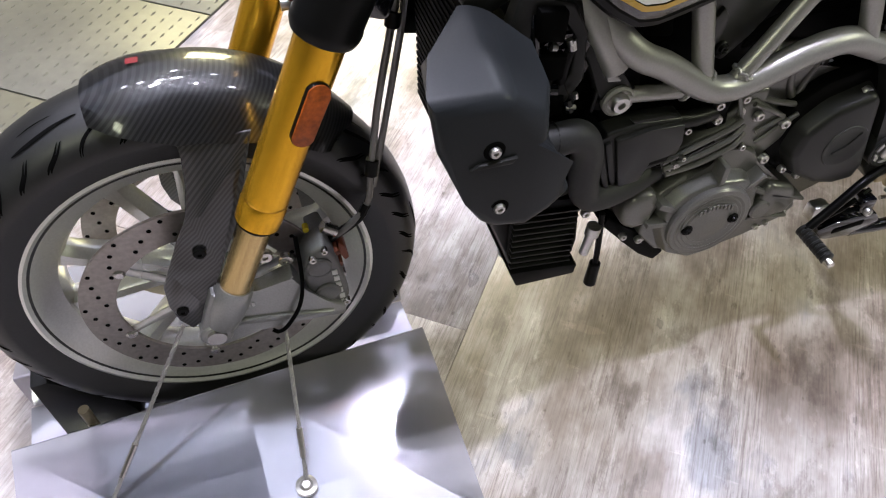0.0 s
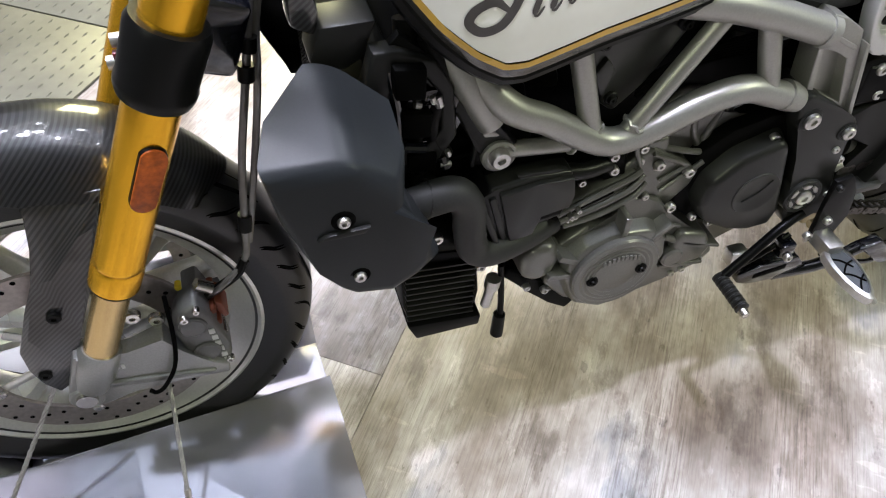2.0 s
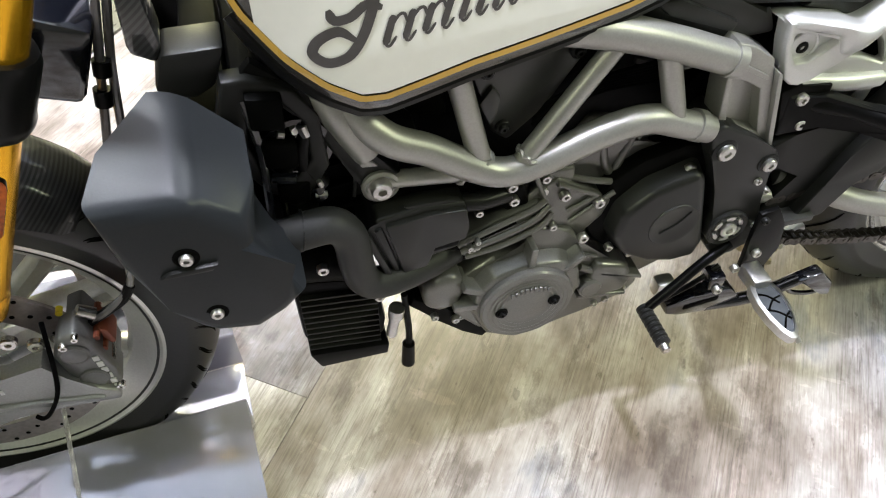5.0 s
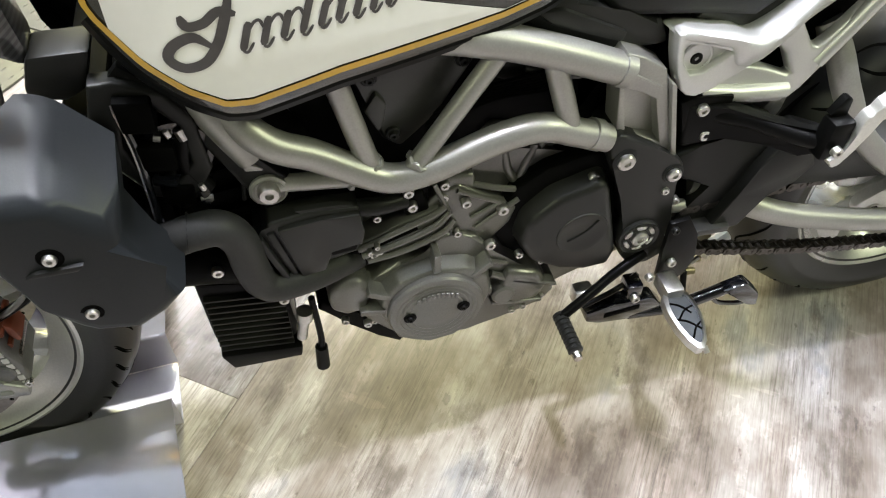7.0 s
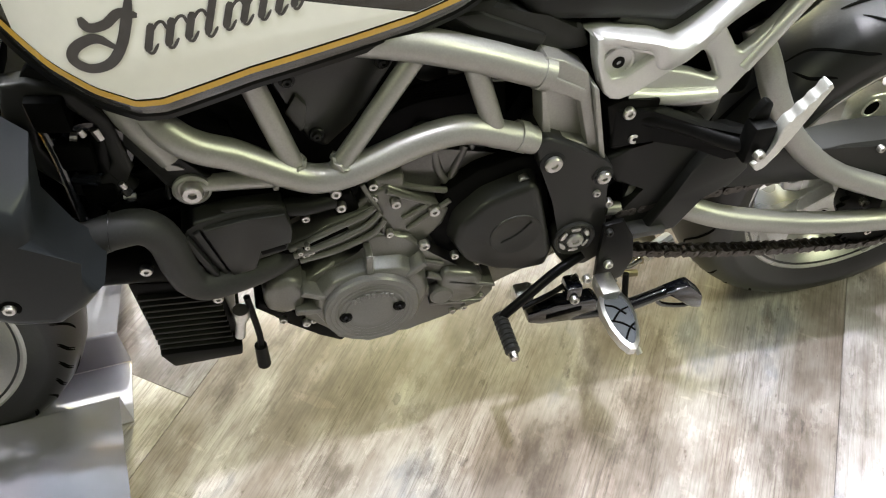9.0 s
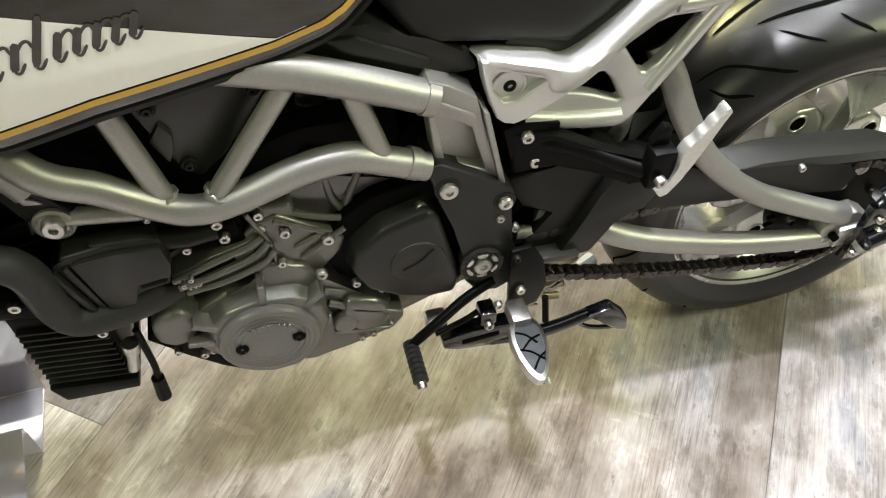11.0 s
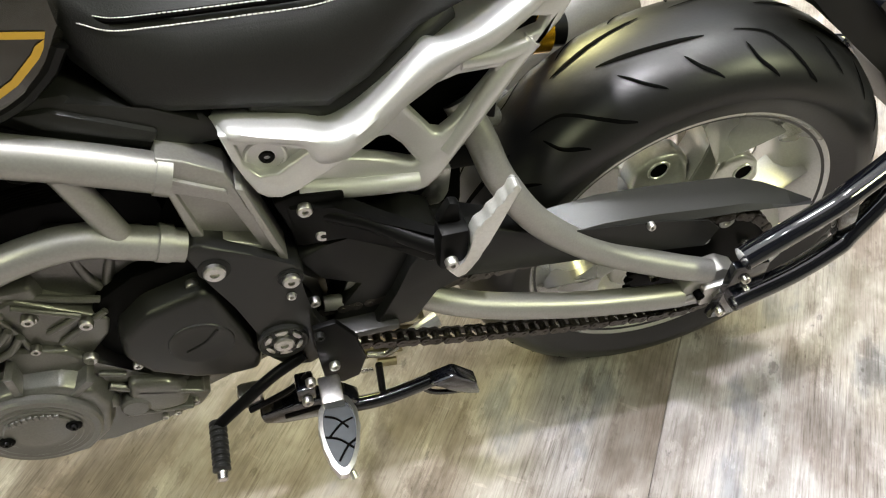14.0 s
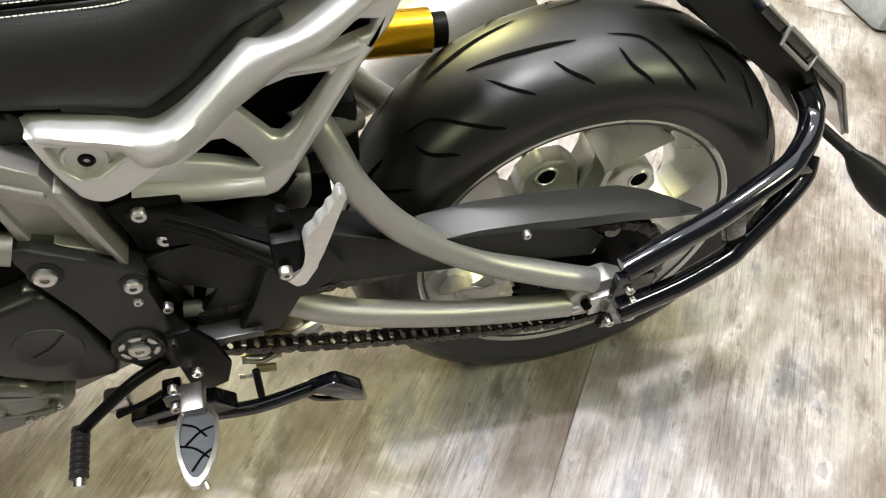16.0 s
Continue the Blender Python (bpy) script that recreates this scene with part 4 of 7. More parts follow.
    prism(b, [(0.402, 0.408), (0.505, 0.385), (0.512, 0.30), (0.508, 0.27), (0.415, 0.255), (0.404, 0.30)], -0.118, 0.06, 0.006)
    reg = part("finned_regulator", b, BLACK, bike, "finned black regulator box low at the front of the engine")
    for k in range(10):
        z = 0.385 - k * 0.0115
        b = new_bm()
        prism(b, [(0.408, z), (0.502, z - 0.012), (0.502, z - 0.0155), (0.408, z - 0.0035)], -0.126, -0.117, 0.0008)
        part("cooling_fin", b, MATTE, reg)
    b = new_bm()
    prism(b, [(0.406, 0.275), (0.512, 0.262), (0.509, 0.242), (0.418, 0.243)], -0.132, 0.06, 0.003)
    part("lower_lip", b, BLACK, reg)
    b = new_bm()
    tube(b, [(0.44, -0.05, 0.245), (0.44, -0.05, 0.225)], 0.02, smooth=False)
    part("drain_plug", b, ENGINE, reg)
    # rounded manifold above it
    b = new_bm()
    tube(b, [(0.385, -0.105, 0.45), (0.43, -0.115, 0.455), (0.47, -0.11, 0.44)], 0.035, seg=20)
    part("exhaust_elbow", b, ENGINEDARK, bike)
    bolt(0.441, -0.152, 0.463, 0.008, bike)
    # pressure switch and hanging drain lever
    b = new_bm()
    tube(b, [(0.522, -0.135, 0.33), (0.514, -0.137, 0.292)], 0.007, seg=16, smooth=False)
    tube(b, [(0.524, -0.135, 0.343), (0.522, -0.135, 0.327)], 0.0105, seg=16, smooth=False)
    part("pressure_switch", b, BOLT, bike, "bright metal pressure switch")
    b = new_bm()
    tube(b, [(0.535, -0.13, 0.36), (0.538, -0.135, 0.29), (0.5365, -0.139, 0.262)], 0.0045, seg=10)
    tube(b, [(0.536, -0.139, 0.265), (0.534, -0.14, 0.222)], 0.0085, seg=14, smooth=False, r2=0.0095)
    part("breather_tube", b, BLACK, bike, "black breather tube with a rubber end")


# trellis frame
def frame_tubes():
    b = new_bm()
    tube(b, [(0.435, -0.075, 0.735), (0.508, -0.138, 0.638), (0.568, -0.141, 0.597), (0.618, -0.142, 0.563), (0.650, -0.143, 0.551), (0.690, -0.142, 0.556), (0.762, -0.14, 0.580), (0.813, -0.138, 0.585), (0.855, -0.136, 0.569), (0.897, -0.134, 0.551)], 0.0168, seg=22)
    fr = part("frame", b, FRAME, bike, "pewter-painted tubular trellis frame")

    def member(nm, pts, r, smooth=True):
        q = new_bm()
        tube(q, pts, r, seg=18, smooth=smooth)
        return part(nm, q, FRAME, fr)

    member("top_tube", [(0.62, -0.118, 0.722), (0.70, -0.126, 0.708), (0.769, -0.13, 0.692), (0.830, -0.13, 0.670), (0.902, -0.13, 0.640)], 0.0185)
    member("strut", [(0.590, -0.13, 0.70), (0.624, -0.138, 0.562)], 0.0125, False)
    member("strut", [(0.762, -0.13, 0.685), (0.668, -0.141, 0.560)], 0.0112, False)
    member("strut", [(0.818, -0.13, 0.672), (0.848, -0.136, 0.576)], 0.0125, False)
    member("engine_stay", [(0.522, -0.134, 0.563), (0.605, -0.138, 0.556)], 0.0098, False)
    member("down_tube", [(0.455, -0.11, 0.70), (0.478, -0.128, 0.655), (0.505, -0.134, 0.605)], 0.0165)
    for x, z in ((0.880, 0.5585),):
        member("tube_collar", [(x - 0.006, -0.135, z + 0.004), (x + 0.006, -0.1345, z - 0.0015)], 0.0188, False)
    member("tube_collar", [(0.893, -0.13, 0.644), (0.905, -0.13, 0.639)], 0.0205, False)
    for x, y, z, dx, dz, r in ((0.6215, -0.1375, 0.572, 0.24, -0.97, 0.0135), (0.674, -0.1405, 0.568, -0.6, -0.8, 0.0125), (0.600, -0.138, 0.5565, 1.0, -0.08, 0.0110)):
        d = Vector((dx, 0, dz)).normalized()
        u = Vector((-d.z, 0, d.x))
        q = new_bm()
        tube(q, [Vector((x, y, z)) + (u * math.cos(w) + Vector((0, 1, 0)) * math.sin(w)) * r + d * (0.0012 * math.sin(7 * w)) for w in (2 * math.pi * k / 28 for k in range(29))], 0.0026, seg=6)
        part("weld_bead", q, FRAME, fr)
    # cast knee: a webbed box open to the side, with a floor that slants back
    q = new_bm()
    window_plate(q, [(0.893, 0.653), (0.899, 0.664), (0.920, 0.656), (0.950, 0.636), (0.960, 0.601), (0.985, 0.514), (0.978, 0.510), (0.953, 0.522), (0.912, 0.543), (0.906, 0.560), (0.898, 0.620)],
                 ([(0.905, 0.620), (0.927, 0.610), (0.946, 0.598), (0.966, 0.533), (0.940, 0.547), (0.917, 0.558)],), -0.137, 0.034, 0.003)
    knee = part("cast_knee", q, FRAME, fr, "pewter cast frame knee with a deep recess")
    q = new_bm()
    prism(q, [(0.897, 0.636), (0.952, 0.615), (0.976, 0.522), (0.908, 0.546)], -0.125, -0.110, 0, dy=lambda x, z: (x - 0.93) * 0.22)
    part("recess_floor", q, FRAME, knee)
    q = new_bm()
    prism(q, [(0.903, 0.643), (0.948, 0.617), (0.949, 0.611), (0.904, 0.636)], -0.141, -0.13, 0.0015)
    prism(q, [(0.956, 0.622), (0.963, 0.618), (0.990, 0.512), (0.982, 0.514)], -0.144, -0.105, 0.0018)
    part("casting_rib", q, FRAME, knee)
    # front engine mount
    q = new_bm()
    prism(q, [(0.470, 0.650), (0.500, 0.615), (0.520, 0.590), (0.540, 0.568), (0.532, 0.545), (0.505, 0.542), (0.488, 0.575), (0.462, 0.628)], -0.138, -0.11, 0.005)
    part("front_mount", q, MATTE, fr, "black front engine mount")
    # black side plate that runs from below the tank to the mount, with a rolled edge
    q = new_bm()
    prism(q, [(0.393, 0.704), (0.408, 0.700), (0.423, 0.685), (0.442, 0.661), (0.471, 0.620), (0.490, 0.578), (0.488, 0.545), (0.503, 0.542), (0.516, 0.584), (0.502, 0.612), (0.475, 0.645), (0.458, 0.672), (0.434, 0.700), (0.411, 0.722)], -0.130, -0.12, 0.0012)
    sp = part("side_plate", q, BLACK, fr, "black side plate behind the radiator")
    q = new_bm()
    tube(q, [(0.393, -0.131, 0.704), (0.408, -0.131, 0.700), (0.423, -0.131, 0.685), (0.442, -0.131, 0.661), (0.471, -0.131, 0.620), (0.489, -0.131, 0.580), (0.487, -0.131, 0.545)], 0.0022, seg=8)
    part("rolled_edge", q, COVER, sp)
    q = new_bm()
    lathe(q, [(0.0, 0.020), (-0.008, 0.020), (-0.010, 0.017), (-0.007, 0.014), (-0.007, 0.0)], (0.514, -0.134, 0.561), seg=28)
    part("mount_ring", q, FRAME, fr)
    bolt(0.514, -0.143, 0.561, 0.0135, fr, BOLT, "mount_bolt", 0.008)
    q = new_bm()
    prism(q, [(0.492, 0.602), (0.508, 0.595), (0.514, 0.588), (0.496, 0.59)], -0.1405, -0.13, 0.0015)
    part("casting_mark", q, FRAME, fr)
    # black block added to close the see-through gap behind the knee
    q = new_bm()
    prism(q, [(0.86, 0.70), (1.0, 0.685), (1.03, 0.56), (0.98, 0.50), (0.88, 0.50)], -0.085, 0.085, 0.004)
    part("rear_filler_block", q, DEEP, bike)
    # dark side cover inside the triangle
    q = new_bm()
    prism(q, [(0.600, 0.692), (0.625, 0.702), (0.735, 0.694), (0.755, 0.680), (0.700, 0.60), (0.660, 0.568), (0.640, 0.585), (0.628, 0.63)], -0.121, -0.07, 0.006, dy=lambda x, z: (x - 0.6) * 0.10)
    sc = part("side_cover", q, PANEL, bike, "dark grey plastic side cover inside the frame triangle")
    for x, y, z in ((0.630, -0.1195, 0.666), (0.728, -0.1125, 0.669), (0.652, -0.1175, 0.592)):
        washer(x, y, z, 0.0085, sc, MATTE)
        bolt(x, y - 0.003, z, 0.006, sc, MATTE)
    q = new_bm()
    prism(q, [(0.622, 0.63), (0.636, 0.65), (0.646, 0.635), (0.643, 0.615), (0.636, 0.60)], -0.1245, -0.11, 0.003)
    part("raised_panel", q, PANEL, sc)
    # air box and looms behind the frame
    # near-black, so the shade behind the tubes sits in its colour
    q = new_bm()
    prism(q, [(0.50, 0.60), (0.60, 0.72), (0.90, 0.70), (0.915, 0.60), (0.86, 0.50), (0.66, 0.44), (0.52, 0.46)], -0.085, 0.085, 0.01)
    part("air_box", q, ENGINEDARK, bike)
    for k in range(7):
        q = new_bm()
        tube(q, [(0.69, -0.108, 0.578 + k * 0.004), (0.76, -0.112, 0.612 + k * 0.003), (0.83, -0.112, 0.616 + k * 0.004), (0.90, -0.10, 0.625 + k * 0.004)], 0.0026, seg=6)
        part("loom_cable", q, DEEP, bike)
    q = new_bm()
    tube(q, [(0.80, -0.105, 0.64), (0.86, -0.11, 0.625), (0.91, -0.10, 0.63)], 0.0032, seg=8)
    part("cable", q, ENGINE, bike)
    q = new_bm()
    prism(q, [(0.77, 0.66), (0.815, 0.65), (0.80, 0.615), (0.765, 0.63)], -0.10, -0.07, 0.006)
    part("electrical_box", q, MATTE, bike)
    q = new_bm()
    prism(q, [(0.525, 0.662), (0.59, 0.648), (0.60, 0.60), (0.555, 0.61)], -0.10, -0.06, 0.01)
    part("throttle_cover", q, ENGINEDARK, bike)


# engine
def engine():
    b = new_bm()
    prism(b, [(0.52, 0.40), (0.56, 0.45), (0.66, 0.47), (0.70, 0.52), (0.80, 0.545), (0.87, 0.50), (0.96, 0.48), (1.02, 0.42), (1.03, 0.33), (0.96, 0.29), (0.86, 0.255), (0.74, 0.228), (0.64, 0.245), (0.56, 0.325)], -0.105, 0.115, 0.012)
    en = part("engine_crankcase", b, ENGINE, bike, "grey painted V-twin crankcase")

    def add(nm, outline, y0, y1, mat=ENGINE, bevel=0.005, lab=""):
        q = new_bm()
        prism(q, outline, y0, y1, bevel, 3)
        return part(nm, q, mat, en, lab)

    # alternator side: stepped dome with a round cap
    add("alternator_housing", [(0.604, 0.372), (0.621, 0.384), (0.647, 0.402), (0.686, 0.408), (0.691, 0.434), (0.706, 0.440), (0.725, 0.434), (0.748, 0.425), (0.765, 0.398), (0.79, 0.365), (0.845, 0.330), (0.868, 0.285), (0.852, 0.262), (0.79, 0.245), (0.74, 0.226), (0.68, 0.240), (0.635, 0.258), (0.600, 0.300)], -0.136, -0.09, ENGINE, 0.006)
    # the shadow below the arm is put into this sector's dark colour
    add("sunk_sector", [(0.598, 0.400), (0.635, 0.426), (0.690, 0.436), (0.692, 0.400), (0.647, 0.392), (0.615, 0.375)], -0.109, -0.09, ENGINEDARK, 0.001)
    q = new_bm()
    frustum(q, [(0.610, 0.330), (0.617, 0.368), (0.640, 0.392), (0.685, 0.405), (0.735, 0.398), (0.765, 0.374), (0.772, 0.335), (0.755, 0.28), (0.72, 0.245), (0.68, 0.24), (0.635, 0.265)], 0.90, -0.157, -0.130, 0.005)
    part("alternator_dome", q, ENGINE, en)
    q = new_bm()
    c = (0.689, 0.0, 0.329)
    lathe(q, [(-0.150, 0.064), (-0.163, 0.0635), (-0.166, 0.061), (-0.1655, 0.056), (-0.1665, 0.054), (-0.1655, 0.050), (-0.1665, 0.048), (-0.1655, 0.044), (-0.1668, 0.042), (-0.1658, 0.037), (-0.1670, 0.035), (-0.166, 0.030), (-0.167, 0.026), (-0.1665, 0.0)], c, seg=72)
    cap = part("alternator_cap", q, ENGINE, en, "round grey cap with concentric ridges")
    for x, z in ((0.6535, 0.3265), (0.7245, 0.331)):
        washer(x, -0.166, z, 0.0085, cap, ENGINEDARK)
        bolt(x, -0.168, z, 0.0055, cap, BLACK)
    for k in range(9):
        q = new_bm()
        x = 0.664 + k * 0.0062
        block(q, (x, -0.1685, 0.352 + 0.006 * math.sin(k * 0.4)), (x + 0.004, -0.1645, 0.360 + 0.006 * math.sin(k * 0.4)), 0.0005)
        part("embossed_bar", q, ENGINE, cap)
    for a in (42, 88, 150, 172):
        q = new_bm()
        w = radians(a)
        p = Vector((c[0] + 0.066 * math.cos(w), 0, c[2] + 0.066 * math.sin(w)))
        o = Vector((c[0] + 0.098 * math.cos(w), 0, c[2] + 0.098 * math.sin(w)))
        sd = Vector((-math.sin(w), 0, math.cos(w))) * 0.0045
        prism(q, [((p + sd).x, (p + sd).z), ((o + sd).x, (o + sd).z), ((o - sd).x, (o - sd).z), ((p - sd).x, (p - sd).z)], -0.159, -0.12, 0.002)
        part("casting_rib", q, ENGINE, en)
    add("front_boss", [(0.555, 0.375), (0.570, 0.395), (0.600, 0.398), (0.612, 0.37), (0.602, 0.335), (0.575, 0.330), (0.556, 0.345)], -0.150, -0.10, ENGINE, 0.012)
    add("lower_flange", [(0.548, 0.345), (0.60, 0.30), (0.632, 0.262), (0.66, 0.238), (0.645, 0.222), (0.615, 0.245), (0.58, 0.285), (0.54, 0.33)], -0.128, -0.09, ENGINEDARK, 0.004)
    # rear lower cover with ribs
    add("gear_boss", [(0.79, 0.36), (0.835, 0.345), (0.85, 0.315), (0.84, 0.29), (0.80, 0.285), (0.78, 0.32)], -0.150, -0.10, ENGINE, 0.010)
    add("casting_rib", [(0.795, 0.345), (0.862, 0.316), (0.864, 0.308), (0.795, 0.335)], -0.150, -0.10, ENGINE, 0.003)
    add("casting_rib", [(0.77, 0.30), (0.845, 0.285), (0.845, 0.278), (0.77, 0.292)], -0.149, -0.10, ENGINE, 0.003)
    # upper web that carries the finned arm
    add("upper_web", [(0.655, 0.462), (0.70, 0.50), (0.725, 0.51), (0.80, 0.455), (0.792, 0.43), (0.765, 0.40), (0.72, 0.43)], -0.128, -0.09, ENGINE, 0.005)
    add("arm_slab", [(0.597, 0.446), (0.650, 0.470), (0.700, 0.486), (0.713, 0.470), (0.710, 0.452), (0.656, 0.424), (0.608, 0.415)], -0.136, -0.09, ENGINE, 0.004)
    for ridge in ([(0.600, -0.139, 0.443), (0.652, -0.140, 0.465), (0.690, -0.139, 0.479), (0.706, -0.136, 0.486)], [(0.604, -0.140, 0.431), (0.651, -0.142, 0.446), (0.692, -0.141, 0.462), (0.712, -0.137, 0.478)], [(0.610, -0.139, 0.420), (0.656, -0.141, 0.430), (0.700, -0.140, 0.447), (0.717, -0.136, 0.464)]):
        q = new_bm()
        tube(q, ridge, 0.0042, seg=10)
        part("arm_ridge", q, ENGINE, en)
    # dark tubes stand for the shade in the slots between the ridges
    for lo, hi in (((0.612, 0.439), (0.672, 0.461)), ((0.622, 0.428), (0.662, 0.442))):
        q = new_bm()
        tube(q, [(lo[0], -0.1365, lo[1]), ((lo[0] + hi[0]) / 2, -0.137, (lo[1] + hi[1]) / 2), (hi[0], -0.1365, hi[1])], 0.0028, seg=8)
        part("arm_slot", q, ENGINEDARK, en)
    # ribs of the web: a pointed pair that meets at its bolt, and a long edge
    for line, r in (([(0.722, -0.130, 0.503), (0.748, -0.131, 0.489), (0.776, -0.130, 0.472)], 0.0032), ([(0.776, -0.130, 0.472), (0.758, -0.131, 0.464), (0.740, -0.130, 0.454)], 0.0032),
                    ([(0.800, -0.128, 0.470), (0.772, -0.130, 0.453), (0.746, -0.130, 0.434)], 0.0036), ([(0.694, -0.130, 0.520), (0.712, -0.131, 0.470), (0.716, -0.130, 0.432)], 0.003),
                    ([(0.690, -0.118, 0.524), (0.712, -0.120, 0.513), (0.739, -0.120, 0.502), (0.775, -0.120, 0.487), (0.815, -0.118, 0.473)], 0.0042)):
        q = new_bm()
        tube(q, line, r, seg=10)
        part("web_rib", q, ENGINE, en)
    # gear cover: slanting rib, round boss and bars
    for line, r in (([(0.768, -0.140, 0.352), (0.802, -0.141, 0.330), (0.838, -0.140, 0.300)], 0.005), ([(0.803, -0.140, 0.300), (0.838, -0.140, 0.286)], 0.004), ([(0.765, -0.139, 0.378), (0.790, -0.139, 0.366)], 0.003)):
        q = new_bm()
        tube(q, line, r, seg=10)
        part("gear_rib", q, ENGINE, en)
    q = new_bm()
    lathe(q, [(-0.130, 0.017), (-0.150, 0.0165), (-0.153, 0.0135), (-0.153, 0.0)], (0.786, 0, 0.313), seg=24)
    part("round_boss", q, ENGINE, en)
    add("square_boss", [(0.755, 0.340), (0.770, 0.334), (0.770, 0.316), (0.757, 0.321)], -0.149, -0.12, ENGINE, 0.003)
    add("rocker_post", [(0.705, 0.52), (0.745, 0.52), (0.752, 0.43), (0.72, 0.42), (0.708, 0.46)], -0.124, -0.09, ENGINE, 0.006)
    # rear cylinder and head
    add("rear_cylinder", [(0.735, 0.515), (0.77, 0.565), (0.86, 0.54), (0.845, 0.47), (0.79, 0.455)], -0.095, 0.08, ENGINE, 0.008)
    add("cylinder_pad", [(0.742, 0.530), (0.785, 0.505), (0.783, 0.484), (0.738, 0.508)], -0.101, -0.08, ENGINE, 0.004)
    for line in ([(0.786, -0.100, 0.530), (0.791, -0.104, 0.501), (0.800, -0.106, 0.483)], [(0.824, -0.100, 0.530), (0.814, -0.104, 0.507), (0.806, -0.106, 0.483)], [(0.836, -0.094, 0.536), (0.828, -0.100, 0.500), (0.822, -0.102, 0.474)]):
        q = new_bm()
        tube(q, line, 0.0058, seg=12)
        part("stud_boss", q, ENGINE, en)
    # ignition box and its plate, ahead of the web
    box = add("control_box", [(0.500, 0.510), (0.487, 0.501), (0.510, 0.430), (0.553, 0.429), (0.563, 0.452), (0.599, 0.452), (0.608, 0.495), (0.604, 0.524), (0.549, 0.528), (0.505, 0.521)], -0.150, -0.09, COVER, 0.004, "dark grey box on the engine's flank")
    # the notch is near-black for the shade in its recess
    for nm, ol, y0, mt in (("box_front", [(0.514, 0.514), (0.560, 0.520), (0.604, 0.519), (0.608, 0.490), (0.604, 0.471), (0.566, 0.469), (0.560, 0.438), (0.531, 0.433)], -0.157, COVER),
                           ("box_rib", [(0.489, 0.503), (0.4965, 0.506), (0.518, 0.436), (0.511, 0.432)], -0.158, COVER), ("box_rib", [(0.5015, 0.508), (0.510, 0.511), (0.528, 0.436), (0.521, 0.434)], -0.1545, COVER),
                           ("box_notch", [(0.566, 0.466), (0.600, 0.468), (0.597, 0.457), (0.568, 0.453)], -0.1512, ENGINEDARK), ("box_lid", [(0.535, 0.531), (0.585, 0.530), (0.602, 0.523), (0.545, 0.522)], -0.148, COVER)):
        q = new_bm()
        prism(q, ol, y0, -0.14, 0.0022)
        part(nm, q, mt, box)
    for x, z in ((0.621, 0.455), (0.612, 0.447)):
        bolt(x, -0.150, z, 0.004, box, BOLT)
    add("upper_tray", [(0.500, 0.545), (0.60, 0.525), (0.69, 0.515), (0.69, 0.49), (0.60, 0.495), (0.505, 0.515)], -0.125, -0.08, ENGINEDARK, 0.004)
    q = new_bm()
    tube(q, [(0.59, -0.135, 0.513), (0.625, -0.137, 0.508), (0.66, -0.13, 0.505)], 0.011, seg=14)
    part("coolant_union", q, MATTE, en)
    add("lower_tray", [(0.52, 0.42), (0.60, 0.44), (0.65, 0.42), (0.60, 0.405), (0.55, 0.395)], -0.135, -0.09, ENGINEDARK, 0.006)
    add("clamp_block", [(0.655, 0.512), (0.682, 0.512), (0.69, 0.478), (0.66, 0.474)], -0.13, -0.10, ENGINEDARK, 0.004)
    # clutch side cover
    q = new_bm()
    ol = [(0.772, 0.415), (0.776, 0.452), (0.80, 0.485), (0.835, 0.508), (0.885, 0.520), (0.915, 0.518), (0.955, 0.35), (0.945, 0.322), (0.905, 0.320), (0.86, 0.335), (0.81, 0.362), (0.785, 0.385)]
    prism(q, ol, -0.125, -0.09, 0.005)
    part("clutch_housing", q, ENGINEDARK, en, "black clutch housing")
    q = new_bm()
    frustum(q, [(0.795, 0.41), (0.803, 0.45), (0.838, 0.483), (0.900, 0.503), (0.912, 0.49), (0.945, 0.36), (0.938, 0.330), (0.90, 0.328), (0.86, 0.340), (0.815, 0.370)], 0.9, -0.152, -0.12, 0.012)
    cl = part("clutch_cover", q, COVER, en, "matt black clutch cover with an oval boss")
    q = new_bm()
    lathe(q, [(-0.150, 0.036), (-0.1535, 0.034), (-0.1535, 0.030), (-0.1522, 0.027), (-0.1522, 0.0)], (0.882, 0, 0.413), seg=40)
    part("oval_boss", q, COVER, cl)
    q = new_bm()
    tube(q, [(0.864, -0.1525, 0.402), (0.886, -0.1525, 0.414), (0.902, -0.1525, 0.432)], 0.0016, seg=8)
    part("raised_line", q, MATTE, cl)
    bolt(0.891, -0.136, 0.491, 0.009, en)
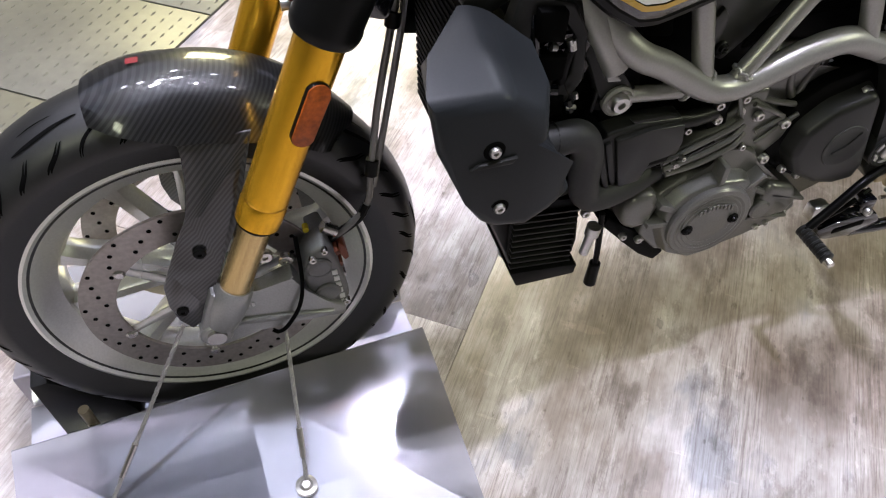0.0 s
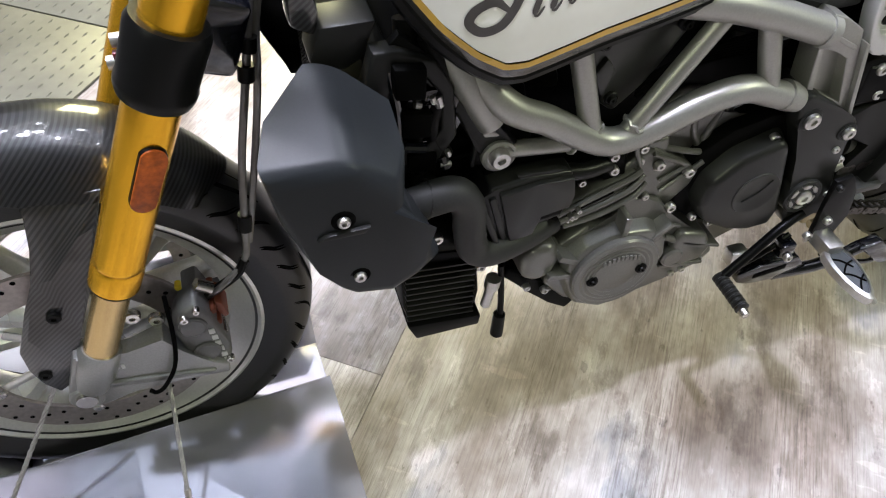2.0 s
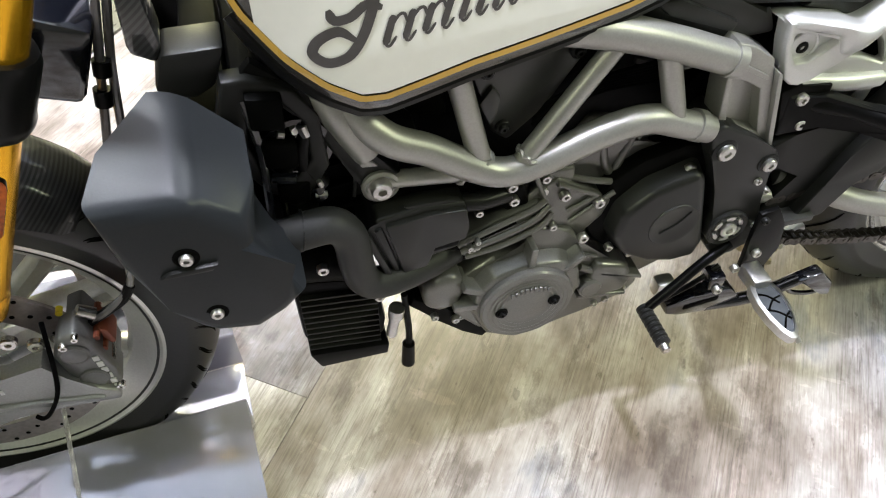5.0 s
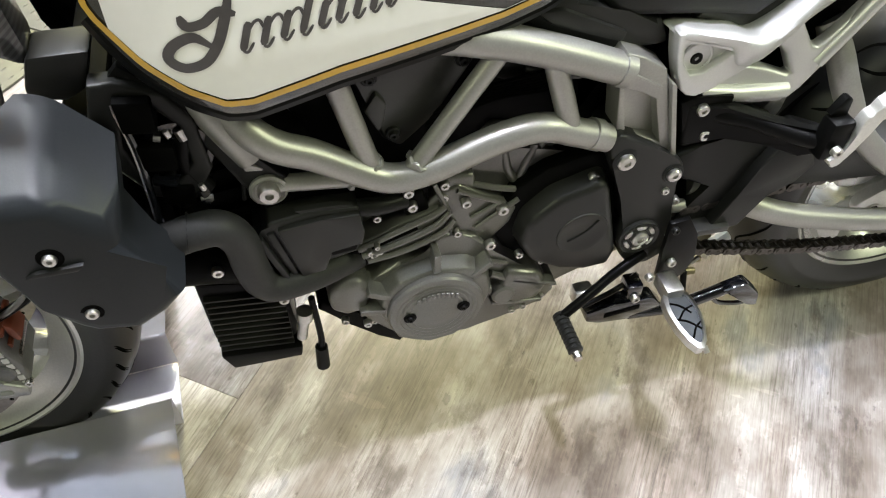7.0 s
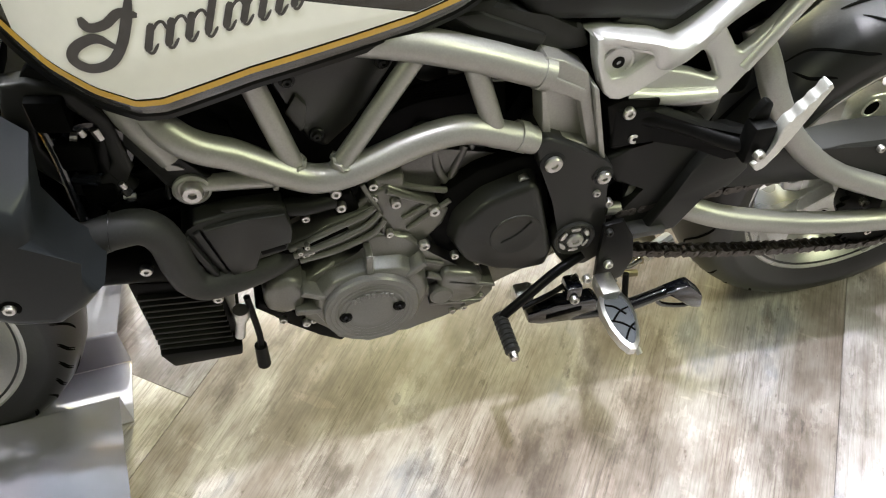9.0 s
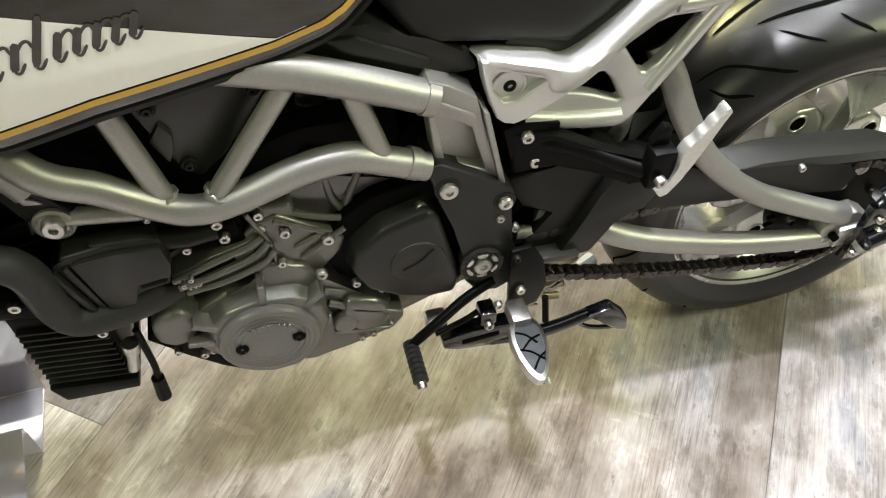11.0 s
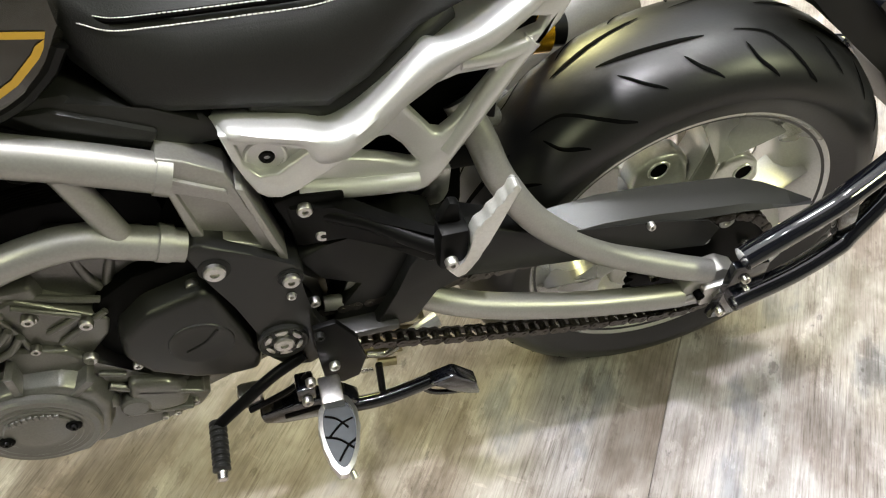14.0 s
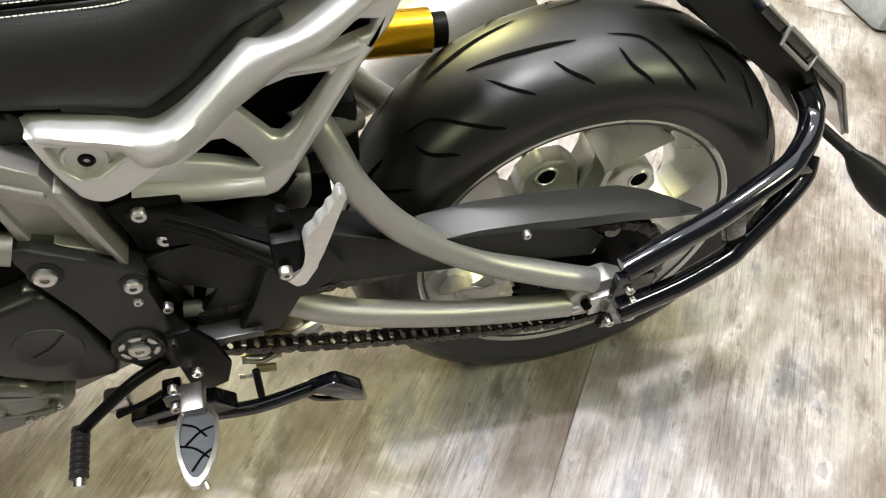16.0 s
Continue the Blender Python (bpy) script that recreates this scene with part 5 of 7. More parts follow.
    for x, y, z, r in ((0.784, -0.122, 0.449, 0.0075), (0.7655, -0.137, 0.406, 0.0085), (0.733, -0.128, 0.480, 0.0075), (0.722, -0.135, 0.437, 0.006), (0.707, -0.127, 0.513, 0.007), (0.706, -0.127, 0.493, 0.007),
                       (0.663, -0.135, 0.518, 0.0075), (0.667, -0.135, 0.495, 0.0075), (0.684, -0.130, 0.531, 0.0065), (0.732, -0.134, 0.485, 0.0075), (0.779, -0.134, 0.462, 0.0085), (0.625, -0.137, 0.489, 0.006), (0.602, -0.135, 0.290, 0.0065), (0.503, -0.139, 0.378, 0.0075), (0.806, -0.137, 0.377, 0.0065), (0.838, -0.137, 0.357, 0.0065), (0.868, -0.13, 0.345, 0.006),
                       (0.900, -0.13, 0.337, 0.006), (0.846, -0.137, 0.279, 0.006), (0.822, -0.137, 0.262, 0.0055), (0.806, -0.137, 0.258, 0.0055), (0.553, -0.137, 0.402, 0.0065), (0.618, -0.137, 0.428, 0.006),
                       (0.625, -0.137, 0.432, 0.005), (0.612, -0.128, 0.285, 0.006), (0.573, -0.137, 0.308, 0.006)):
        bolt(x, y, z, r, en)
    # swingarm pivot plate
    q = new_bm()
    prism(q, [(0.896, 0.546), (0.898, 0.557), (0.905, 0.564), (0.914, 0.562), (0.958, 0.535), (0.992, 0.511), (1.000, 0.503), (1.003, 0.490), (0.994, 0.470), (1.000, 0.420), (1.024, 0.362), (1.018, 0.338), (0.992, 0.322), (0.964, 0.326), (0.946, 0.352), (0.945, 0.407), (0.931, 0.461), (0.907, 0.511)], -0.150, -0.09, 0.007, 3)
    pl = part("pivot_plate", q, COVER, en, "matt black swingarm pivot plate")
    for x, y, z, r in ((0.918, -0.150, 0.526, 0.0125), (0.988, -0.150, 0.491, 0.0105)):
        washer(x, y + 0.001, z, r + 0.0035, pl, MATTE)
        bolt(x, y - 0.004, z, r, pl)
    q = new_bm()
    lathe(q, [(-0.13, 0.029), (-0.154, 0.029), (-0.156, 0.027), (-0.153, 0.023), (-0.153, 0.0)], (0.966, 0, 0.385), seg=36)
    part("pivot_boss", q, COVER, pl)
    for k in range(6):
        # castellated lock ring: six raised teeth round the bolt
        q = new_bm()
        a0 = 60 * k + 12
        ol = [(0.966 + r * math.cos(radians(a0 + w)), 0.385 + r * math.sin(radians(a0 + w))) for r, w in ((0.0165, 0), (0.0165, 18), (0.0165, 38), (0.0215, 40), (0.0222, 20), (0.0215, -2))]
        prism(q, ol, -0.1562, -0.150, 0.0010, 2)
        part("lock_ring_tooth", q, BOLT, pl)
    bolt(0.966, -0.156, 0.385, 0.0135, pl)
    # black block added so the gap behind the pivot stays dark
    q = new_bm()
    prism(q, [(0.985, 0.315), (1.080, 0.295), (1.080, 0.235), (1.06, 0.225), (0.985, 0.24)], 0.0, 0.04, 0.005, 2)
    part("pivot_gap_filler", q, DEEP, pl)
    for x, y, z, r in ((0.985, -0.15, 0.462, 0.006), (1.008, -0.145, 0.435, 0.007), (1.012, -0.148, 0.375, 0.006)):
        bolt(x, y, z, r, pl)


radiator()
frame_tubes()
engine()


# fuel tank
def tank_low(x):
    pts = [(0.395, 0.82), (0.410, 0.772), (0.440, 0.735), (0.470, 0.708), (0.498, 0.690), (0.52, 0.688), (0.60, 0.703), (0.70, 0.714), (0.757, 0.7205), (0.803, 0.7305), (0.822, 0.7395), (0.843, 0.7565), (0.864, 0.788)]
    for (a, p), (c, q) in zip(pts, pts[1:]):
        if x <= c:
            t = max(0, (x - a) / (c - a))
            return p + (q - p) * t
    return pts[-1][1]


def tank_y(x, z):
    """Depth of the tank's flank: widest low and ahead of the middle, drawn in to the seat and the top."""
    w = 0.174 - 0.055 * max(0, (x - 0.5) / 0.36) ** 1.4 - 0.04 * max(0, (0.48 - x) / 0.09) ** 2
    return -(w - 0.9 * max(0, z - 0.80) ** 2 * 3 - 0.10 * max(0, z - 0.74))


def flank(bm, x0, x1, lo, hi, lift, nx=60, nz=14):
    rows = []
    for i in range(nx + 1):
        x = x0 + (x1 - x0) * i / nx
        a, c = lo(x), hi(x)
        rows.append([bm.verts.new((x, tank_y(x, a + (c - a) * j / nz) - lift, a + (c - a) * j / nz)) for j in range(nz + 1)])
    for p, q in zip(rows, rows[1:]):
        for j in range(nz):
            bm.faces.new((p[j], q[j], q[j + 1], p[j + 1]))
    return rows


def fuel_tank():
    b = new_bm()
    rows = flank(b, 0.395, 0.862, lambda x: tank_low(x) - 0.002, lambda x: 0.95, 0.0)
    low = [r[0] for r in rows]
    tuck = [b.verts.new((v.co.x, v.co.y + 0.012, v.co.z - 0.012)) for v in low]
    tuck2 = [b.verts.new((v.co.x, -0.05, v.co.z - 0.004)) for v in low]
    for i in range(len(low) - 1):
        b.faces.new((low[i], tuck[i], tuck[i + 1], low[i + 1]))
        b.faces.new((tuck[i], tuck2[i], tuck2[i + 1], tuck[i + 1]))
    top = [r[-1] for r in rows]
    mid = [b.verts.new((v.co.x, 0, 0.985)) for v in top]
    for i in range(len(top) - 1):
        b.faces.new((top[i], top[i + 1], mid[i + 1], mid[i]))
    for r in (rows[0], rows[-1]):
        i = 0 if r is rows[0] else len(low) - 1
        c = [b.verts.new((v.co.x, 0, v.co.z)) for v in r]
        for j in range(len(r) - 1):
            b.faces.new((r[j], r[j + 1], c[j + 1], c[j]))
    bmesh.ops.mirror(b, geom=b.verts[:] + b.edges[:] + b.faces[:], matrix=Matrix(), merge_dist=0.0005, axis="Y")
    tk = part("fuel_tank", b, TANKBLACK, bike, "glossy black fuel tank with pearl white flank", 50)

    def inset(x):
        return tank_low(x) + 0.014

    def split(x):
        return max(inset(x) + 0.0005, 0.728 + (0.783 - x) * 0.31)

    b = new_bm()
    flank(b, 0.4215, 0.786, lambda x: inset(x), lambda x: min(split(x), 0.945), 0.0008, 80)
    part("white_panel", b, WHITE, tk, "pearl white flank panel", 60)
    # gold pinstripe along the lower and rear edges
    line = []
    for i in range(90):
        x = 0.408 + (0.846 - 0.408) * i / 89
        line.append((x, tank_low(x) + 0.0095))
    line = [(0.4085, 0.86), (0.406, 0.83)] + line + [(0.8525, 0.7785), (0.805, 0.7905), (0.763, 0.802), (0.70, 0.819), (0.55, 0.86)]
    b = new_bm()
    pts = [Vector((x, tank_y(x, z), z)) for x, z in line]
    L, R = [], []
    for i, p in enumerate(pts):
        d = pts[min(i + 1, len(pts) - 1)] - pts[max(i - 1, 0)]
        sd = Vector((-d.z, 0, d.x)).normalized() * 0.0029
        for lst, q in ((L, p + sd), (R, p - sd)):
            lst.append(b.verts.new((q.x, tank_y(q.x, q.z) - 0.0016, q.z)))
    for i in range(len(pts) - 1):
        b.faces.new((L[i], L[i + 1], R[i + 1], R[i]))
    part("gold_stripe", b, GOLDLINE, tk, "gold pinstripe round the flank", 60)
    # rolled black edge below the flank
    b = new_bm()
    tube(b, [(x, tank_y(x, tank_low(x)) + 0.012, tank_low(x) - 0.006) for x in (0.408 + 0.445 * i / 40 for i in range(41))], 0.011, seg=10, smooth=False)
    part("tank_edge", b, EDGE, tk)

    # the maker's mark as plain strokes: one swash and a row of slanted bars
    def stroke(pts2, w, n=6):
        b = new_bm()
        p = spline([(x, 0, z) for x, z in pts2], n)
        L, R = [], []
        for i, q in enumerate(p):
            d = p[min(i + 1, len(p) - 1)] - p[max(i - 1, 0)]
            t = i / (len(p) - 1)
            sd = Vector((-d.z, 0, d.x)).normalized() * w * (min(1, 0.5 + 4 * t, 0.5 + 4 * (1 - t)))
            for lst, k in ((L, q + sd), (R, q - sd)):
                lst.append(b.verts.new((k.x, tank_y(k.x, k.z) - 0.0017, k.z)))
        for i in range(len(p) - 1):
            b.faces.new((L[i], L[i + 1], R[i + 1], R[i]))
        part("mark_stroke", b, EMBLEM, tk)

    stroke([(0.497, 0.7565), (0.484, 0.7655), (0.468, 0.760), (0.462, 0.749), (0.473, 0.740), (0.490, 0.743), (0.503, 0.758), (0.513, 0.780), (0.520, 0.800)], 0.0044)
    stroke([(0.478, 0.784), (0.482, 0.775), (0.495, 0.776), (0.508, 0.784), (0.521, 0.780)], 0.004)
    for k, (x, z, h) in enumerate(((0.521, 0.748, 0.024), (0.538, 0.750, 0.024), (0.555, 0.753, 0.023), (0.571, 0.754, 0.040), (0.587, 0.757, 0.022), (0.602, 0.759, 0.021), (0.617, 0.760, 0.021), (0.632, 0.762, 0.020), (0.646, 0.764, 0.020))):
        stroke([(x, z), (x + h * 0.18, z + h * 0.5), (x + h * 0.36, z + h)], 0.0032, 4)
        if k not in (3, 8):
            stroke([(x + h * 0.2, z + h * 0.55), (x + h * 0.36 + 0.004, z + h * 0.95), (x + h * 0.36 + 0.009, z + h * 0.98), (x + h * 0.36 + 0.011, z + h * 0.7)], 0.0014, 4)
        stroke([(x, z), (x + 0.004, z - 0.0015), (x + 0.010, z + 0.006)], 0.0013, 4)


fuel_tank()


# seat and tail
def seat():
    b = new_bm()
    # cross-sections along x: lower edge, side height, top height, half-width
    secs = [(0.855, 0.735, 0.80, 0.86, 0.095), (0.895, 0.688, 0.765, 0.83, 0.112), (0.945, 0.688, 0.755, 0.80, 0.122), (1.0, 0.683, 0.755, 0.795, 0.125), (1.050, 0.674, 0.755, 0.795, 0.124),
            (1.090, 0.696, 0.765, 0.805, 0.119), (1.135, 0.733, 0.79, 0.83, 0.110), (1.17, 0.742, 0.82, 0.86, 0.10), (1.32, 0.80, 0.85, 0.88, 0.09)]
    rows = []
    for x, lo, sd, tp, hw in secs:
        half = [(hw * 0.80, lo - 0.004), (hw * 0.96, lo + 0.004), (hw, lo + 0.022), (hw * 1.0, (lo + sd) / 2 + 0.01), (hw * 0.95, sd), (hw * 0.86, sd + 0.012), (hw * 0.6, tp - 0.008), (0.0, tp)]
        rows.append([b.verts.new((x, -y, z)) for y, z in half] + [b.verts.new((x, y, z)) for y, z in half[-2::-1]])
    for p, q in zip(rows, rows[1:]):
        for j in range(len(p) - 1):
            b.faces.new((p[j], q[j], q[j + 1], p[j + 1]))
        b.faces.new((p[-1], q[-1], q[0], p[0]))
    b.faces.new(rows[0])
    b.faces.new(rows[-1][::-1])
    bmesh.ops.subdivide_edges(b, edges=b.edges[:], cuts=1, use_grid_fill=True, smooth=0.6)
    st = part("seat", b, LEATHER, bike, "black vinyl seat with twin white stitching", 60)
    b = new_bm()
    tube(b, [(0.985, -0.106, 0.690), (1.010, -0.105, 0.682), (1.046, -0.098, 0.664), (1.085, -0.099, 0.684), (1.124, -0.097, 0.716), (1.168, -0.074, 0.731)], 0.0125, seg=14)
    part("seat_skirt", b, LEATHER, st)
    for off in (0.002, 0.0095):
        b = new_bm()
        path = spline([(0.872, -0.099, 0.772 + off), (0.895, -0.106, 0.7665 + off), (0.931, -0.1095, 0.7672 + off), (0.992, -0.111, 0.7685 + off), (1.052, -0.1105, 0.770 + off), (1.095, -0.105, 0.779 + off), (1.14, -0.097, 0.802 + off)], 14)
        for i in range(0, len(path) - 1, 1):
            a, c = path[i], path[i + 1]
            q = a + (c - a) * 0.72
            o = Vector((0, off * 0.75 - 0.002, 0))
            tube(b, [a + o, (a + q) / 2 + o + Vector((0, -0.0005, 0.0003)), q + o], 0.0006, seg=5, smooth=False)
        part("stitching", b, THREAD, st, "white thread")
    b = new_bm()
    tube(b, [(0.872, -0.092, 0.780), (0.895, -0.100, 0.7735), (0.931, -0.1035, 0.7745), (0.992, -0.1045, 0.7755), (1.052, -0.104, 0.777), (1.095, -0.099, 0.786), (1.14, -0.091, 0.808)], 0.003, seg=8)
    part("piping", b, DEEP, st)
    # tray below the nose of the seat
    b = new_bm()
    prism(b, [(0.80, 0.722), (0.845, 0.722), (0.90, 0.690), (0.945, 0.685), (0.962, 0.65), (0.90, 0.648), (0.82, 0.68), (0.78, 0.70)], -0.112, 0.112, 0.008)
    part("seat_tray", b, COVER, bike, "black tray below the seat nose")
    b = new_bm()
    prism(b, [(0.80, 0.712), (0.83, 0.712), (0.905, 0.676), (0.90, 0.664), (0.82, 0.694)], -0.118, -0.09, 0.004)
    part("tray_edge", b, COVER, bike)


def tail():
    # stations along the cover's blade: seat edge, outer ridge, lower edge
    blade = [((0.943, 0.095, 0.671), (0.950, 0.115, 0.675), (0.954, 0.128, 0.673)), ((0.961, 0.097, 0.676), (0.965, 0.138, 0.681), (0.961, 0.138, 0.671)),
             ((0.983, 0.099, 0.675), (0.988, 0.144, 0.676), (0.985, 0.141, 0.666)), ((1.019, 0.100, 0.670), (1.023, 0.147, 0.668), (1.020, 0.142, 0.655)),
             ((1.044, 0.100, 0.658), (1.053, 0.148, 0.660), (1.033, 0.142, 0.632)), ((1.065, 0.100, 0.666), (1.073, 0.146, 0.666), (1.059, 0.138, 0.628)),
             ((1.095, 0.100, 0.689), (1.101, 0.142, 0.688), (1.089, 0.130, 0.642)), ((1.118, 0.100, 0.709), (1.127, 0.138, 0.710), (1.115, 0.124, 0.662)),
             ((1.136, 0.100, 0.723), (1.150, 0.134, 0.721), (1.140, 0.122, 0.679)), ((1.155, 0.100, 0.721), (1.172, 0.130, 0.728), (1.171, 0.120, 0.701)),
             ((1.177, 0.098, 0.725), (1.196, 0.126, 0.735), (1.202, 0.118, 0.712)), ((1.208, 0.095, 0.743), (1.221, 0.122, 0.747), (1.230, 0.115, 0.733)),
             ((1.234, 0.090, 0.760), (1.251, 0.118, 0.769), (1.260, 0.112, 0.756))]
    for s in (-1, 1):
        lines = [spline([(p[k][0], s * p[k][1], p[k][2]) for p in blade], 4) for k in range(3)]
        b = new_bm()
        rows = []
        for t, r, l in zip(*lines):
            lip = t + Vector((0, -s * 0.045, -0.004))
            up, dn = t.lerp(r, 0.5) + Vector((0, s * 0.0015, 0.0035)), r.lerp(l, 0.5) + Vector((0, s * 0.0012, 0))
            rows.append([b.verts.new(v) for v in (lip, t + Vector((0, -s * 0.003, -0.003)), t + Vector((0, s * 0.002, 0.0008)), up, r.lerp(t, 0.13) + Vector((0, 0, 0.0008)), r.lerp(l, 0.13),
                                                  dn, l.lerp(r, 0.08), l + Vector((0, -s * 0.004, -0.002)), l + Vector((0, -s * 0.022, 0.002)))])
        for p, q in zip(rows, rows[1:]):
            for j in range(9):
                b.faces.new((p[j], q[j], q[j + 1], p[j + 1]))
        b.faces.new(rows[0])
        b.faces.new(rows[-1][::-1])
        tc = part("tail_cover", b, SILVER, bike, "silver-painted tail side cover", 62)
        # panel with a three-cornered pocket round the bolt bore, running up into the blade
        b = new_bm()
        window_plate(b, [(0.953, 0.677), (0.959, 0.647), (0.966, 0.624), (0.974, 0.604), (0.983, 0.596), (0.995, 0.593), (1.011, 0.598), (1.037, 0.614), (1.062, 0.630), (1.050, 0.647), (1.020, 0.657), (0.985, 0.666), (0.964, 0.677)],
                     ([(0.964, 0.664), (0.988, 0.660), (1.028, 0.645), (1.012, 0.635), (0.996, 0.624), (0.980, 0.624), (0.968, 0.640)],), s * 0.137, -s * 0.024, 0.0045)
        part("cover_panel", b, SILVER, tc, "", 62)
        b = new_bm()
        prism(b, [(0.957, 0.670), (1.036, 0.650), (1.036, 0.634), (0.992, 0.607), (0.968, 0.616)], s * 0.1262, s * 0.118, 0)
        part("pocket_floor", b, SILVER, tc)
        b = new_bm()
        y = 0.1315 * s
        lathe(b, [(y - s * 0.012, 0.021), (y - s * 0.004, 0.0200), (y - s * 0.003, 0.0185), (y - s * 0.004, 0.0165), (y - s * 0.014, 0.0160)], (0.988, 0, 0.6385), seg=32)
        part("bore_rim", b, SILVER, tc)
        b = new_bm()
        lathe(b, [(y - s * 0.004, 0.0167), (y - s * 0.011, 0.0155), (y - s * 0.011, 0.0)], (0.988, 0, 0.6385), seg=28)
        part("bolt_bore", b, DEEP, tc, "dark bolt bore")
        bolt(0.989, -0.124, 0.637, 0.0085, tc, BLACK) if s < 0 else None
        # set-back net below the blade: three openings between thin struts
        b = new_bm()
        net = [(1.005, 0.612), (1.039, 0.616), (1.067, 0.632), (1.096, 0.652), (1.124, 0.678), (1.146, 0.696), (1.178, 0.716), (1.203, 0.728), (1.235, 0.748), (1.256, 0.762), (1.276, 0.758), (1.264, 0.729), (1.244, 0.704), (1.228, 0.676), (1.205, 0.638),
               (1.184, 0.606), (1.171, 0.586), (1.156, 0.562), (1.144, 0.550), (1.131, 0.546), (1.092, 0.550), (1.056, 0.558), (1.020, 0.566), (0.999, 0.574)]
        small = [(1.065, 0.607), (1.094, 0.628), (1.104, 0.628), (1.116, 0.615), (1.132, 0.588), (1.128, 0.586), (1.095, 0.600)]
        large = [(1.119, 0.661), (1.140, 0.676), (1.171, 0.686), (1.206, 0.687), (1.205, 0.676), (1.168, 0.628), (1.157, 0.619), (1.148, 0.622)]
        slot = [(1.195, 0.708), (1.222, 0.728), (1.236, 0.736), (1.251, 0.734), (1.246, 0.721), (1.222, 0.713)]
        window_plate(b, net, (small, large, slot), s * 0.116, -s * 0.016, 0.0055)
        part("cover_net", b, SILVER, tc, "", 62)
        # half-round rail along the lower edge and a rib along the cross strut
        b = new_bm()
        tube(b, [(1.012, s * 0.116, 0.583), (1.056, s * 0.117, 0.574), (1.095, s * 0.117, 0.569), (1.132, s * 0.115, 0.565)], 0.011, seg=16)
        part("lower_rail", b, SILVER, tc)
        b = new_bm()
        tube(b, [(1.172, s * 0.113, 0.700), (1.205, s * 0.113, 0.701), (1.240, s * 0.112, 0.709)], 0.0085, seg=14)
        part("cross_rail", b, SILVER, tc)
        b = new_bm()
        tube(b, [(1.163, s * 0.113, 0.597), (1.190, s * 0.113, 0.640), (1.221, s * 0.112, 0.688), (1.240, s * 0.111, 0.712)], 0.0095, seg=14)
        part("rear_strut", b, SILVER, tc)
        # solid near-black inner sub-frame; the shade behind the openings is in its colour
        b = new_bm()
        prism(b, [(0.955, 0.64), (1.06, 0.625), (1.15, 0.69), (1.20, 0.71), (1.26, 0.735), (1.25, 0.70), (1.215, 0.66), (1.16, 0.585), (1.135, 0.545), (1.0, 0.55)], s * 0.088, s * 0.06, 0.004)
        part("sub_frame", b, DEEP, bike)


def rear_shock():
    b = new_bm()
    tube(b, [(1.22, 0.10, 0.575), (1.355, 0.10, 0.570)], 0.028, seg=24, smooth=False)
    sh = part("shock_reservoir", b, GOLD, bike, "gold shock absorber body beside the rear tyre")
    b = new_bm()
    tube(b, [(1.355, 0.10, 0.570), (1.375, 0.10, 0.569)], 0.022, seg=20, smooth=False)
    part("shock_cap", b, BLACK, sh)
    b = new_bm()
    block(b, (1.15, -0.05, 0.50), (1.24, 0.06, 0.60), 0.01)
    part("linkage_block", b, BLACK, bike)
    b = new_bm()
    tube(b, [(1.16, -0.09, 0.585), (1.24, -0.03, 0.56)], 0.014, seg=16, smooth=False)
    part("link_rod", b, ENGINE, bike)
    # black plate added to darken the gap ahead of the tyre, with a bright link in front of it
    b = new_bm()
    prism(b, [(0.98, 0.60), (1.10, 0.60), (1.20, 0.56), (1.205, 0.45), (1.19, 0.36), (1.10, 0.34), (0.98, 0.36)], -0.045, -0.02, 0.004)
    part("dark_gap_plate", b, DEEP, bike, "black plate that fills the dark gap ahead of the rear tyre")
    b = new_bm()
    prism(b, [(1.164, 0.538), (1.181, 0.535), (1.179, 0.499), (1.173, 0.485), (1.141, 0.462), (1.122, 0.481), (1.142, 0.503), (1.158, 0.513)], -0.078, -0.045, 0.004)
    part("shock_link", b, ALU, bike, "bright metal shock link")
    for x, y, z in ((1.205, -0.05, 0.60), (1.225, -0.04, 0.615)):
        bolt(x, y, z, 0.007, bike)
    # exhaust heat shield on the far side
    b = new_bm()
    tube(b, [(1.05, 0.17, 0.34), (1.20, 0.20, 0.40), (1.35, 0.215, 0.46), (1.52, 0.225, 0.55)], 0.055, seg=24)
    part("silencer", b, FRAME, bike, "brushed metal silencer on the far side")


